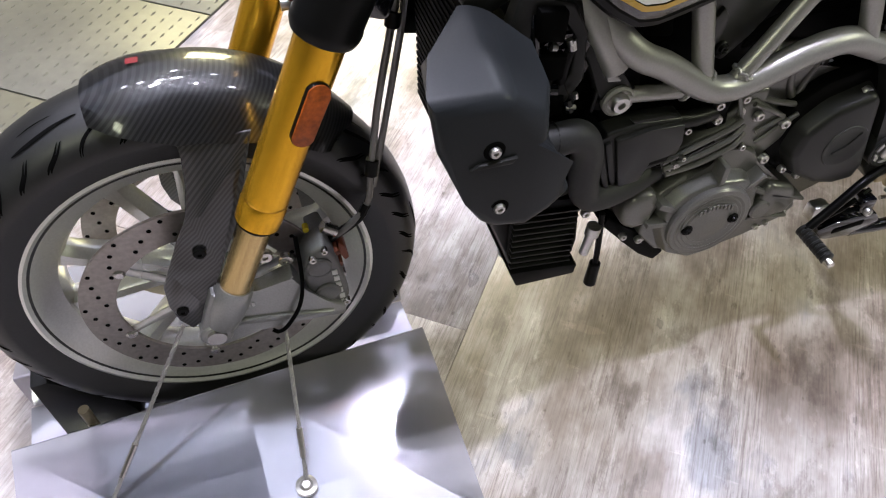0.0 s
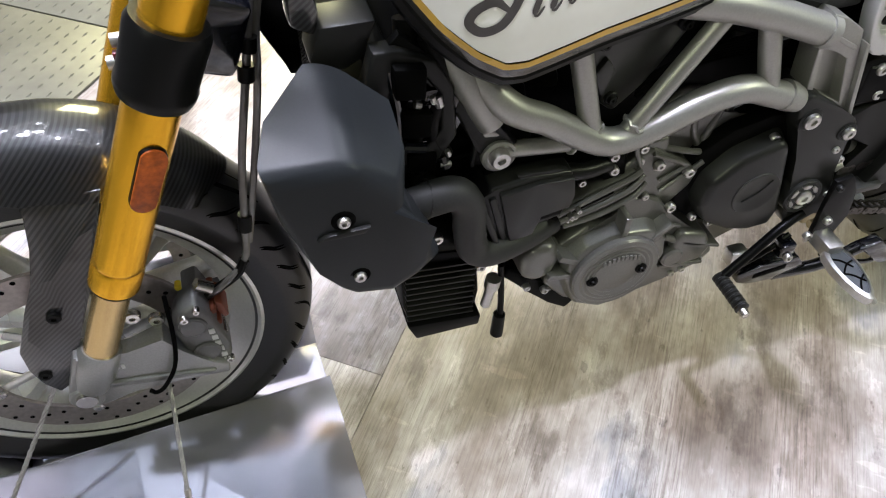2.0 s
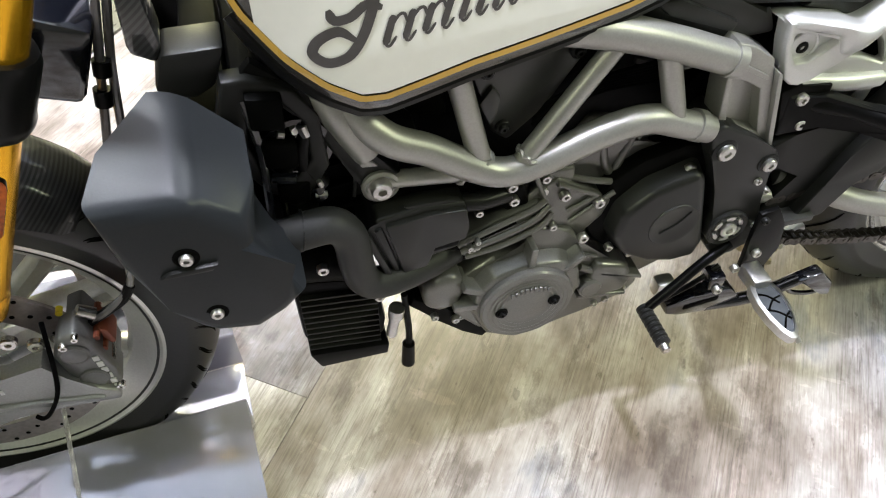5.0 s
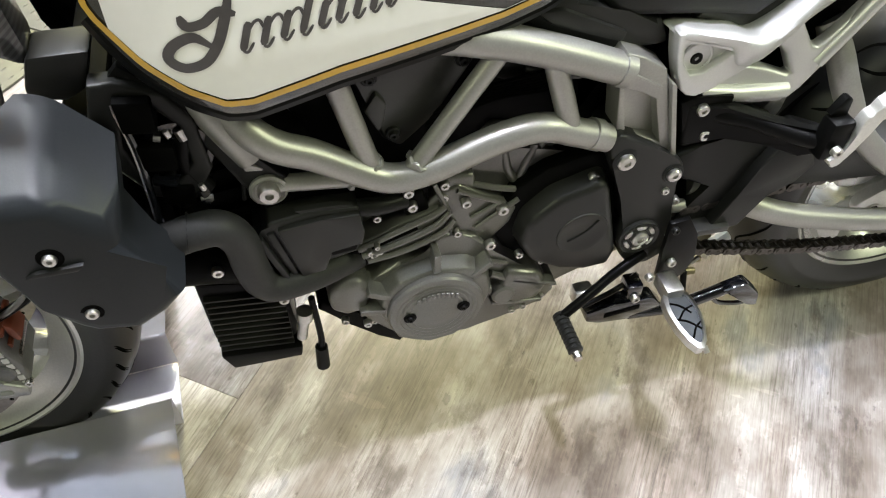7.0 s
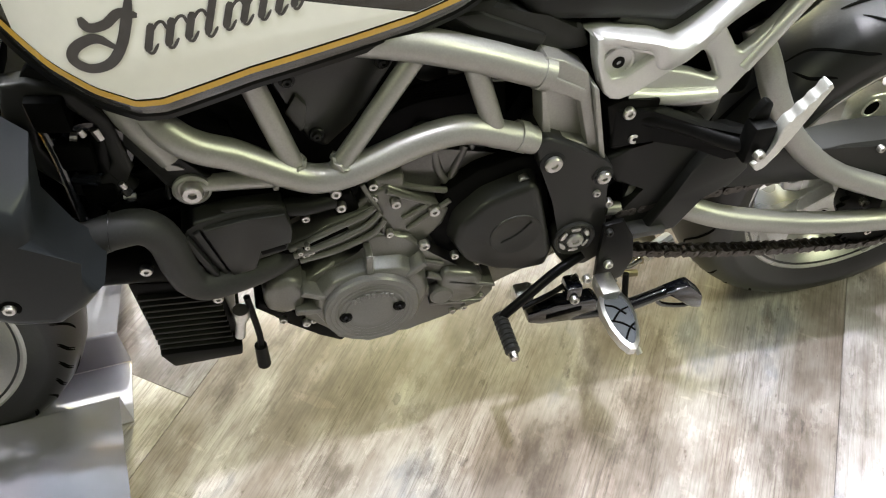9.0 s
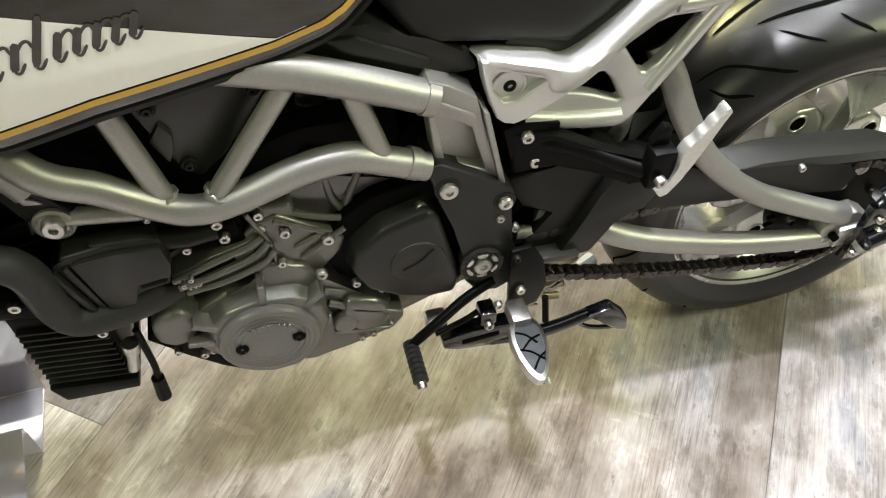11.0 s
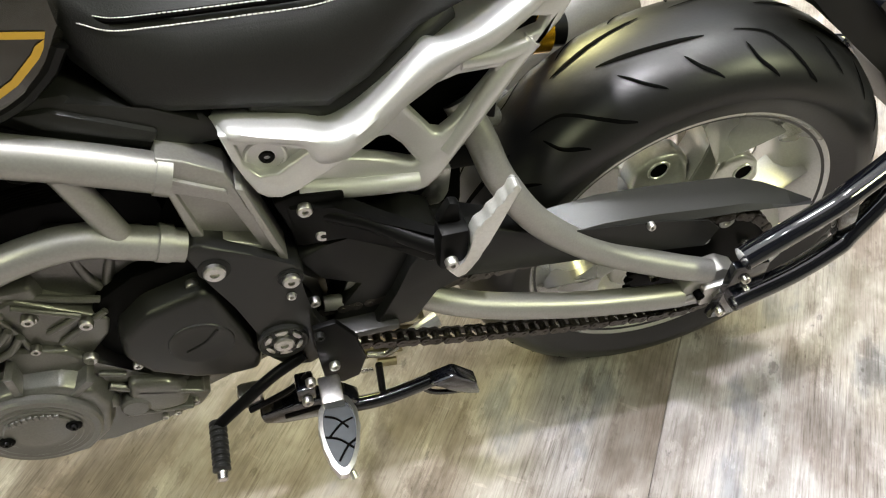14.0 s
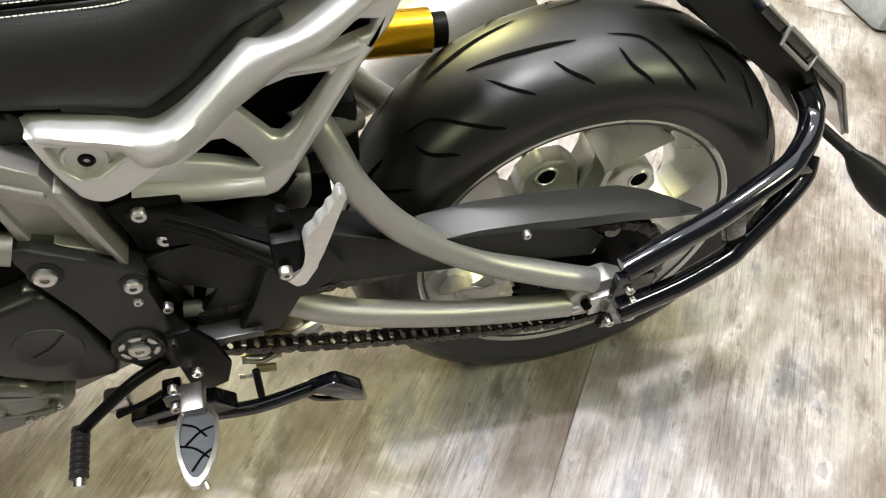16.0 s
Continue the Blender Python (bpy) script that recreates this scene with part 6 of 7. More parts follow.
def rear_wheel():
    at = (RX, 0, RZ)
    b = new_bm()
    rim_mesh(b, at, 0.076, 0.2255)
    rim = part("rear_wheel", b, ALU, bike, "cast silver rear wheel")
    b = new_bm()
    lathe(b, [(-0.09, 0.02), (-0.09, 0.058), (-0.06, 0.064), (0.0, 0.05), (0.06, 0.055), (0.08, 0.03), (0.08, 0.02)], at, seg=40, closed=True)
    part("hub", b, ALU, rim)
    for k in range(5):
        a = 76 + 72 * k
        def at_polar(r, w, y):
            return (RX + r * math.cos(radians(a + w)), y, RZ + r * math.sin(radians(a + w)))

        # one broad spoke: ridged at the hub and fanning into the rim as folded facets
        b = new_bm()
        ring = [(0.052, 24, -0.056), (0.085, 13, -0.050), (0.125, 8, -0.047), (0.160, 10, -0.052), (0.200, 20, -0.066), (0.200, 6, -0.030), (0.200, -6, -0.030), (0.200, -20, -0.066), (0.160, -10, -0.052), (0.125, -8, -0.047), (0.085, -13, -0.050), (0.052, -24, -0.056)]
        ridge = [b.verts.new(at_polar(0.060, 0, -0.062)), b.verts.new(at_polar(0.122, 0, -0.058))]
        up = [b.verts.new(at_polar(*p)) for p in ring]
        low = [b.verts.new(at_polar(r, w * 0.9, 0.006)) for r, w, y in ring]
        n = len(ring)
        for i in range(n):
            j = (i + 1) % n
            b.faces.new((up[i], up[j], low[j], low[i]))
            near_hub = i in (0, 9, 10, 11)
            b.faces.new((up[j], up[i], ridge[0 if near_hub else 1]))
        b.faces.new((up[1], ridge[1], ridge[0]))
        b.faces.new((up[9], ridge[0], ridge[1]))
        b.faces.new(low)
        bmesh.ops.recalc_face_normals(b, faces=b.faces)
        bmesh.ops.bevel(b, geom=[e for e in b.edges if len(e.link_faces) == 2 and e.calc_face_angle(0) > 0.25], offset=0.0014, segments=2, affect="EDGES")
        part("spoke", b, ALU, rim)
        # web between two spokes, with a bored boss and an open window towards the rim
        b = new_bm()
        prism(b, [at_polar(r, 36 + w, 0)[::2] for r, w in ((0.054, -30), (0.085, -24), (0.118, -22), (0.140, -13), (0.147, 0), (0.140, 13), (0.118, 22), (0.085, 24), (0.054, 30))], -0.042, -0.012, 0.007, 3)
        part("boss_web", b, ALU, rim)
        b = new_bm()
        mid = at_polar(0.122, 36, 0)
        lathe(b, [(-0.030, 0.0125), (-0.0425, 0.0120), (-0.0440, 0.0130), (-0.0440, 0.0145), (-0.0425, 0.0160), (-0.036, 0.018)], mid, seg=28)
        part("cast_boss", b, ALU, rim)
        b = new_bm()
        lathe(b, [(-0.0425, 0.0), (-0.0425, 0.0122)], mid, seg=20)
        part("boss_bore", b, GROOVE, rim)
    b = new_bm()
    lathe(b, tyre_profile(0.090, 0.2255, 0.316), at, seg=128)
    part("tyre", b, TYRE, rim, "wide black rear tyre")
    b = new_bm()
    H = (0.090, 0.2255, 0.316)
    # each pitch of the tread: a hooked groove, a long tapered one and three short slashes
    pitch = (([(0, 0.031), (-6.4, 0.038), (-9.7, 0.050), (-13.2, 0.066), (-17.1, 0.079), (-20.5, 0.085)], 0.0021), ([(29.4, 0.0137), (22.9, 0.0205), (16, 0.0268), (7, 0.0322)], 0.0036),
             ([(12.8, 0.0496), (10.4, 0.0645), (5.8, 0.0793)], 0.0022), ([(-1.2, 0.050), (-3.4, 0.070), (-8.4, 0.0835)], 0.0022), ([(26.6, 0.038), (22.6, 0.060), (18.6, 0.0735)], 0.0020))
    for k in range(7):
        for s in (-1, 1):
            a = 138.3 - 48 * k + (0 if s < 0 else 9)
            for line, w in pitch:
                groove_line(b, at, *H, [(a + da, s * o) for da, o in line], w)
    tagged(part("tread_groove", b, GROOVE, rim), kind="stuff")
    # raised marks on the side wall as plain bars
    b = new_bm()
    for k in range(6):
        for d in (0.0,):
            w = radians(8 - 5.2 * k)
            q = new_bm()
            block(q, (-0.006, -0.0905, -0.008), (0.006, -0.088, 0.008), 0.0008)
            m = Matrix.Translation((RX + 0.262 * math.cos(w), 0, RZ + 0.262 * math.sin(w))) @ pose(0, 0, 0, 0, -math.degrees(w), 0)
            bmesh.ops.transform(q, matrix=m, verts=q.verts)
            part("sidewall_bar", q, TYRE, rim)
    b.free()
    b = new_bm()
    n = 44
    ol = []
    for k in range(n * 4):
        r = 0.106 if k % 4 in (0, 1) else 0.097
        w = 2 * math.pi * (k + 0.5) / (n * 4)
        ol.append((RX + r * math.cos(w), RZ + r * math.sin(w)))
    prism(b, ol, -0.128, -0.121, 0)
    part("sprocket", b, ENGINEDARK, rim, "toothed rear sprocket")
    b = new_bm()
    lathe(b, [(-0.122, 0.02), (-0.122, 0.088), (-0.09, 0.082), (-0.09, 0.02)], at, seg=40, closed=True)
    part("sprocket_carrier", b, BLACK, rim)
    for k in range(5):
        w = radians(30 + 72 * k)
        bolt(RX + 0.07 * math.cos(w), -0.130, RZ + 0.07 * math.sin(w), 0.009, rim, STEEL, d=0.008)
    b = new_bm()
    tube(b, [(RX, -0.17, RZ), (RX, 0.17, RZ)], 0.013, smooth=False)
    part("axle", b, STEEL, rim)
    b = new_bm()
    lathe(b, [(0.095, 0.12), (0.10, 0.12), (0.10, 0.085), (0.095, 0.085)], at, seg=60, closed=True)
    part("brake_disc", b, DISC, rim)


def swingarm():
    b = new_bm()
    tube(b, [(1.180, -0.085, 0.635), (1.200, -0.105, 0.598), (1.222, -0.124, 0.548), (1.272, -0.132, 0.478), (1.355, -0.138, 0.412), (1.44, -0.15, 0.375), (1.512, -0.160, 0.350)], 0.0168, seg=22)
    sw = part("swingarm", b, FRAME, bike, "pewter tubular swingarm with a curved upper tube")
    b = new_bm()
    tube(b, [(1.05, -0.105, 0.418), (1.11, -0.122, 0.396), (1.165, -0.138, 0.374), (1.22, -0.146, 0.356), (1.32, -0.152, 0.330), (1.40, -0.155, 0.315), (1.485, -0.158, 0.305)], 0.0172, seg=22)
    part("lower_tube", b, FRAME, sw)
    b = new_bm()
    tube(b, [(1.150, 0.120, 0.66), (1.222, 0.130, 0.548), (1.272, 0.132, 0.478), (1.355, 0.138, 0.412), (1.512, 0.160, 0.350)], 0.0195, seg=16)
    part("far_upper_tube", b, FRAME, sw)
    b = new_bm()
    tube(b, [(1.03, 0.115, 0.425), (1.22, 0.146, 0.356), (1.40, 0.155, 0.315), (1.485, 0.158, 0.305)], 0.0172, seg=16)
    part("far_lower_tube", b, FRAME, sw)
    # drop-out with the chain adjuster
    b = new_bm()
    prism(b, [(1.480, 0.330), (1.502, 0.352), (1.530, 0.358), (1.560, 0.34), (1.560, 0.296), (1.535, 0.285), (1.490, 0.286)], -0.168, -0.140, 0.004)
    part("drop_out", b, FRAME, sw)
    b = new_bm()
    prism(b, [(1.505, 0.332), (1.555, 0.338), (1.558, 0.300), (1.508, 0.296)], -0.177, -0.165, 0.002)
    part("adjuster_block", b, BOLT, sw, "machined chain adjuster block")
    b = new_bm()
    lathe(b, [(-0.182, 0.0), (-0.182, 0.011), (-0.16, 0.012)], (RX + 0.006, 0, RZ + 0.002), seg=6)
    part("axle_nut", b, STEEL, sw)
    for x, z in ((1.503, 0.318), (1.553, 0.322)):
        b = new_bm()
        lathe(b, [(-0.1785, 0.0), (-0.1785, 0.006), (-0.165, 0.006)], (x, 0, z), seg=12)
        part("adjuster_hole", b, DEEP, sw)
    b = new_bm()
    tube(b, [(1.48, -0.168, 0.305), (1.508, -0.168, 0.310)], 0.006, seg=10, smooth=False)
    part("adjuster_screw", b, BOLT, sw)
    # black front casting with the brace
    b = new_bm()
    prism(b, [(0.995, 0.500), (1.03, 0.512), (1.075, 0.520), (1.11, 0.53), (1.15, 0.51), (1.15, 0.44), (1.135, 0.412), (1.10, 0.388), (1.06, 0.352), (1.02, 0.350), (1.03, 0.40), (1.075, 0.44), (1.02, 0.455)], -0.134, -0.09, 0.006)
    part("pivot_casting", b, MATTE, sw, "matt black swingarm casting")
    b = new_bm()
    prism(b, [(1.065, 0.360), (1.098, 0.423), (1.115, 0.469), (1.134, 0.504), (1.175, 0.505), (1.20, 0.46), (1.18, 0.43), (1.143, 0.420), (1.120, 0.364)], -0.150, -0.12, 0.004)
    part("brace_plate", b, MATTE, sw)
    b = new_bm()
    prism(b, [(1.13, 0.507), (1.175, 0.507), (1.24, 0.478), (1.28, 0.466), (1.38, 0.410), (1.37, 0.393), (1.21, 0.413), (1.14, 0.418)], -0.1375, -0.10, 0.005)
    part("main_beam", b, MATTE, sw)
    b = new_bm()
    tube(b, [(1.018, -0.125, 0.402), (1.056, -0.125, 0.398)], 0.0095, seg=14, smooth=False)
    part("pivot_spacer", b, FRAME, sw)
    b = new_bm()
    prism(b, [(1.025, 0.378), (1.10, 0.378), (1.10, 0.366), (1.025, 0.366)], -0.158, -0.12, 0.003)
    part("chain_slider", b, PANEL, sw)
    # chain guard
    b = new_bm()
    rows = []
    for x, lo, hi, y0, y1 in ((1.285, 0.438, 0.460, -0.140, -0.098), (1.36, 0.434, 0.465, -0.138, -0.094), (1.43, 0.426, 0.460, -0.137, -0.092), (1.50, 0.420, 0.451, -0.136, -0.090), (1.555, 0.415, 0.444, -0.134, -0.090), (1.60, 0.411, 0.431, -0.133, -0.096), (1.635, 0.409, 0.419, -0.132, -0.108), (1.666, 0.408, 0.4105, -0.131, -0.124)):
        m = lo + (hi - lo) * 0.35
        rows.append([b.verts.new(p) for p in ((x, y0 + 0.008, lo), (x, y0, m), (x, y0 + 0.006, hi - 0.010), (x, y1, hi), (x, y1 + 0.004, lo))])
    for p, q in zip(rows, rows[1:]):
        for j in range(4):
            b.faces.new((p[j], q[j], q[j + 1], p[j + 1]))
        b.faces.new((p[4], q[4], q[0], p[0]))
    b.faces.new(rows[0])
    b.faces.new(rows[-1][::-1])
    cg = part("chain_guard", b, PANEL, bike, "dark grey plastic chain guard", 20)
    b = new_bm()
    prism(b, [(1.29, 0.462), (1.43, 0.445), (1.50, 0.428), (1.522, 0.408), (1.51, 0.378), (1.43, 0.39), (1.36, 0.415), (1.30, 0.43)], -0.139, -0.137, 0.0)
    part("guard_foot", b, MATTE, cg)
    bolt(1.415, -0.142, 0.444, 0.006, cg, BOLT)
    b = new_bm()
    prism(b, [(1.42, 0.41), (1.50, 0.425), (1.555, 0.425), (1.575, 0.40), (1.56, 0.36), (1.44, 0.38)], -0.118, -0.10, 0.004)
    part("caliper_carrier", b, BLACK, sw)
    bolt(1.540, -0.127, 0.404, 0.012, sw, BOLT)


def chain():
    """Roller chain along its lower and upper runs and round both sprockets."""
    y = -0.1245
    low0, low1 = Vector((1.03, y, 0.318)), Vector((RX - 0.02, y, RZ - 0.103))
    up0, up1 = Vector((1.02, y, 0.395)), Vector((RX - 0.01, y, RZ + 0.103))
    pitch = 0.0159
    pts = []
    n = int((low1 - low0).length / pitch)
    d = (low1 - low0).normalized()
    for i in range(n + 1):
        s = Vector((0, 0, -0.010 * math.sin(math.pi * i / n)))
        pts.append(low0 + d * pitch * i + s)
    a = -94
    while a < 90:
        pts.append(Vector((RX + 0.103 * math.cos(radians(a)), y, RZ + 0.103 * math.sin(radians(a)))))
        a += math.degrees(pitch / 0.103)
    d = (up0 - up1).normalized()
    for i in range(int((up0 - up1).length / pitch)):
        pts.append(up1 + d * pitch * i)

    def link(half_y, r, thick):
        b = new_bm()
        ol = []
        for k in range(9):
            w = math.pi / 2 + math.pi * k / 8
            ol.append((r * math.cos(w), r * math.sin(w)))
        ol.append((pitch * 0.5, -r * 0.72))
        for k in range(9):
            w = -math.pi / 2 + math.pi * k / 8
            ol.append((pitch + r * math.cos(w), r * math.sin(w)))
        ol.append((pitch * 0.5, r * 0.72))
        for s in (-1, 1):
            prism(b, ol, s * half_y - thick / 2, s * half_y + thick / 2, 0)
        for x in (0, pitch):
            lathe(b, [(-half_y - 0.002, 0.0), (-half_y - 0.002, 0.0028), (-half_y, 0.003), (-half_y, 0.005), (half_y, 0.005), (half_y, 0.0)], (x, 0, 0), seg=8)
        return finish(b, "chain_link", CHAIN)

    inner, outer = link(0.0062, 0.0073, 0.0022), link(0.0088, 0.0070, 0.0022)
    ch = None
    b = new_bm()
    lathe(b, [(y - 0.006, 0.03), (y - 0.006, 0.042), (y + 0.006, 0.042), (y + 0.006, 0.03)], (1.02, 0, 0.356), seg=34, closed=True)
    ch = part("drive_chain", b, CHAIN, bike, "greased steel roller chain")
    bpy.context.view_layer.update()
    for i in range(len(pts) - 1):
        v = pts[i + 1] - pts[i]
        ob = new("chain_link", outer if i % 2 else inner)
        ob.matrix_world = Matrix.Translation(pts[i]) @ pose(0, 0, 0, 0, -math.degrees(math.atan2(v.z, v.x)), 0)
        ob.parent = ch
        ob.matrix_parent_inverse = ch.matrix_world.inverted()


def foot_controls():
    # hanger plate and its arm to the passenger peg
    b = new_bm()
    prism(b, [(0.985, 0.580), (1.005, 0.586), (1.055, 0.580), (1.052, 0.515), (1.005, 0.510)], -0.130, -0.09, 0.004)
    hg = part("peg_hanger", b, BLACK, bike, "black passenger peg hanger")
    bolt(1.014, -0.133, 0.568, 0.009, hg)
    bolt(1.028, -0.133, 0.529, 0.009, hg)
    b = new_bm()
    prism(b, [(0.995, 0.576), (1.045, 0.570), (1.09, 0.562), (1.13, 0.560), (1.158, 0.560), (1.158, 0.533), (1.122, 0.520), (1.085, 0.528), (1.05, 0.530), (1.02, 0.516), (1.0, 0.512)],
          -0.131, -0.112, 0.005, 3, dy=lambda x, z: -min(0.072, max(0, x - 1.04) * 0.72), both=True)
    part("hanger_arm", b, BLACK, hg)
    b = new_bm()
    tube(b, [(1.035, -0.128, 0.556), (1.075, -0.150, 0.554), (1.11, -0.176, 0.549), (1.145, -0.200, 0.546)], 0.0105, seg=14)
    part("arm_ridge", b, BLACK, hg)
    b = new_bm()
    prism(b, [(1.128, 0.588), (1.140, 0.612), (1.150, 0.608), (1.152, 0.584)], -0.200, -0.190, 0.003)
    part("peg_stop", b, BLACK, hg)
    b = new_bm()
    block(b, (1.128, -0.214, 0.532), (1.158, -0.188, 0.586), 0.006, m=None)
    part("peg_clevis", b, BLACK, hg)
    bolt(1.138, -0.222, 0.553, 0.0075, hg)
    # passenger peg, folded up
    b = new_bm()
    prism(b, [(1.136, 0.537), (1.146, 0.524), (1.155, 0.527), (1.168, 0.548), (1.172, 0.568), (1.186, 0.598), (1.201, 0.634), (1.195, 0.641), (1.191, 0.636), (1.189, 0.627), (1.183, 0.623), (1.180, 0.614), (1.173, 0.609), (1.170, 0.600), (1.162, 0.595), (1.158, 0.584), (1.158, 0.571), (1.159, 0.562), (1.154, 0.547)],
          -0.219, -0.204, 0.0025, 2)
    part("passenger_peg", b, ALU, bike, "bare aluminium passenger peg folded up")
    # rider's peg carrier below the pivot
    b = new_bm()
    prism(b, [(0.999, 0.414), (1.026, 0.418), (1.046, 0.384), (1.056, 0.335), (1.046, 0.300), (1.025, 0.292), (1.004, 0.304), (1.000, 0.365)], -0.167, -0.160, 0.002, 2)
    pc = part("footrest_carrier", b, BLACK, bike, "black footrest carrier")
    bolt(1.017, -0.170, 0.338, 0.0075, pc)
    bolt(1.006, -0.170, 0.404, 0.006, pc, MATTE)
    b = new_bm()
    block(b, (0.994, -0.212, 0.306), (1.020, -0.175, 0.330), 0.003)
    part("peg_joint", b, BOLT, pc)
    bolt(0.986, -0.176, 0.322, 0.007, pc)
    # rider's peg: oval metal rim with a rubber pad of raised lozenges
    b = new_bm()
    n = 26
    oo, ii = [], []
    for k in range(n):
        w = 2 * math.pi * k / n
        x, y = 0.0225 * math.sin(w) * (1 - 0.25 * math.cos(w)), -0.048 * math.cos(w)
        rough = 1 + (0.045 if k % 2 else 0)
        oo.append((x * rough, y * 1.06 * (1 + (0.02 if k % 2 else 0))))
        ii.append((x * 0.82, y * 0.90))
    base = Matrix.Translation((1.008, -0.245, 0.317)) @ pose(0, 0, 0, 0, 8, -5)
    f, g, h, k2 = ([b.verts.new((x, y, z)) for x, y in o] for o, z in ((oo, 0.0), (ii, 0.002), (oo, -0.012), (ii, -0.012)))
    for i in range(n):
        j = (i + 1) % n
        b.faces.new((f[i], f[j], g[j], g[i]))
        b.faces.new((h[j], h[i], k2[i], k2[j]))
        b.faces.new((f[j], f[i], h[i], h[j]))
        b.faces.new((g[i], g[j], k2[j], k2[i]))
    bmesh.ops.transform(b, matrix=base, verts=b.verts)
    pg = part("rider_footrest", b, BOLT, bike, "oval metal footrest with a grey rubber pad")
    b = new_bm()
    vs = [b.verts.new((x, y, -0.0015)) for x, y in ii]
    vl = [b.verts.new((x, y, -0.011)) for x, y in ii]
    b.faces.new(vs)
    b.faces.new(vl[::-1])
    for i in range(n):
        b.faces.new((vs[i], vs[(i + 1) % n], vl[(i + 1) % n], vl[i]))
    bmesh.ops.transform(b, matrix=base, verts=b.verts)
    pad = part("rubber_pad", b, PEGRUBBER, pg)
    b = new_bm()
    for x0, y0, x1, y1 in ((-0.016, 0.022, 0.010, 0.006), (0.016, 0.018, -0.012, -0.004), (-0.018, -0.004, 0.014, -0.020), (0.018, -0.008, -0.004, -0.034)):
        tube(b, [(x0, y0, -0.0006), ((x0 + x1) / 2, (y0 + y1) / 2 + 0.004, -0.0004), (x1, y1, -0.0006)], 0.0013, seg=6)
    bmesh.ops.transform(b, matrix=base, verts=b.verts)
    part("pad_groove", b, DEEP, pg)
    b = new_bm()
    tube(b, [(1.012, -0.290, 0.310), (1.014, -0.297, 0.305)], 0.004, seg=10, smooth=False)
    part("feeler_bolt", b, BOLT, pg)
    # gear lever with ribbed rubber
    b = new_bm()
    tube(b, [(0.868, -0.172, 0.266), (0.905, -0.168, 0.300), (0.945, -0.160, 0.330), (0.985, -0.150, 0.345)], 0.0072, seg=12)
    gl = part("gear_lever", b, BLACK, bike, "black gear lever with a ribbed rubber toe piece")
    b = new_bm()
    prof = [(0.0, 0.0)]
    for k in range(8):
        y = -0.0083 * k
        prof += [(y, 0.0088), (y - 0.0012, 0.0108), (y - 0.0050, 0.0108), (y - 0.0062, 0.0088)]
    lathe(b, prof + [(-0.066, 0.0)], (0.867, -0.166, 0.2635), seg=18)
    part("toe_rubber", b, COVER, gl)
    b = new_bm()
    lathe(b, [(-0.006, 0.0), (-0.006, 0.006), (0.004, 0.0075)], (0.867, -0.234, 0.2605), seg=12)
    part("toe_bolt", b, STEEL, gl)
    b = new_bm()
    tube(b, [(0.906, -0.155, 0.255), (0.955, -0.150, 0.272), (0.985, -0.150, 0.300)], 0.0042, seg=10)
    part("shift_rod", b, BLACK, gl)
    b = new_bm()
    block(b, (0.895, -0.152, 0.252), (0.925, -0.128, 0.282), 0.006)
    part("shift_joint", b, BOLT, gl)
    b = new_bm()
    block(b, (0.966, -0.168, 0.268), (0.990, -0.14, 0.294), 0.004)
    part("lever_pivot", b, GLOSS, gl)
    bolt(0.978, -0.171, 0.272, 0.008, gl)
    # side stand, swung up
    b = new_bm()
    tube(b, [(0.99, -0.148, 0.205), (1.07, -0.155, 0.208), (1.155, -0.150, 0.222)], 0.0105, seg=14)
    ks = part("side_stand", b, GLOSS, bike, "gloss black side stand swung up")
    b = new_bm()
    prism(b, [(0.915, 0.236), (0.96, 0.246), (1.02, 0.244), (1.045, 0.215), (1.03, 0.196), (0.94, 0.206), (0.918, 0.216)], -0.158, -0.135, 0.004)
    part("stand_bracket", b, GLOSS, ks)
    b = new_bm()
    prism(b, [(0.945, 0.230), (1.0, 0.236), (1.0, 0.226), (0.945, 0.220)], -0.1595, -0.155, 0.001)
    part("bracket_slot", b, DEEP, ks)
    b = new_bm()
    prism(b, [(1.135, 0.228), (1.172, 0.240), (1.205, 0.205), (1.212, 0.172), (1.19, 0.180), (1.165, 0.205)], -0.165, -0.145, 0.005)
    part("stand_foot", b, GLOSS, ks)
    b = new_bm()
    tube(b, [(1.128, -0.150, 0.205), (1.145, -0.152, 0.188), (1.175, -0.152, 0.176), (1.198, -0.150, 0.172), (1.204, -0.150, 0.188)], 0.004, seg=10)
    part("stand_tang", b, GLOSS, ks)
    b = new_bm()
    tube(b, [(1.075, -0.135, 0.262), (1.075, -0.15, 0.222)], 0.005, seg=10, smooth=False)
    part("stand_peg", b, BLACK, ks)
    # exhaust valve motor and its pins, seen below the chain
    b = new_bm()
    prism(b, [(1.07, 0.275), (1.15, 0.268), (1.155, 0.25), (1.12, 0.228), (1.075, 0.228)], -0.09, 0.05, 0.008)
    part("collector_box", b, BRASS, bike, "tan metal exhaust collector")
    b = new_bm()
    tube(b, [(1.06, -0.115, 0.262), (1.11, -0.115, 0.262)], 0.007, seg=12, smooth=False)
    part("servo_pin", b, BRASS, bike)
    for line, r, mt in (([(1.062, -0.120, 0.268), (1.085, -0.122, 0.262), (1.105, -0.118, 0.268)], 0.0045, STEEL), ([(1.075, -0.125, 0.250), (1.100, -0.125, 0.246)], 0.006, BRASS), ([(1.118, -0.108, 0.262), (1.140, -0.100, 0.268), (1.165, -0.090, 0.270)], 0.011, ALU), ([(1.052, -0.126, 0.240), (1.068, -0.126, 0.238)], 0.0035, STEEL)):
        b = new_bm()
        tube(b, line, r, seg=10)
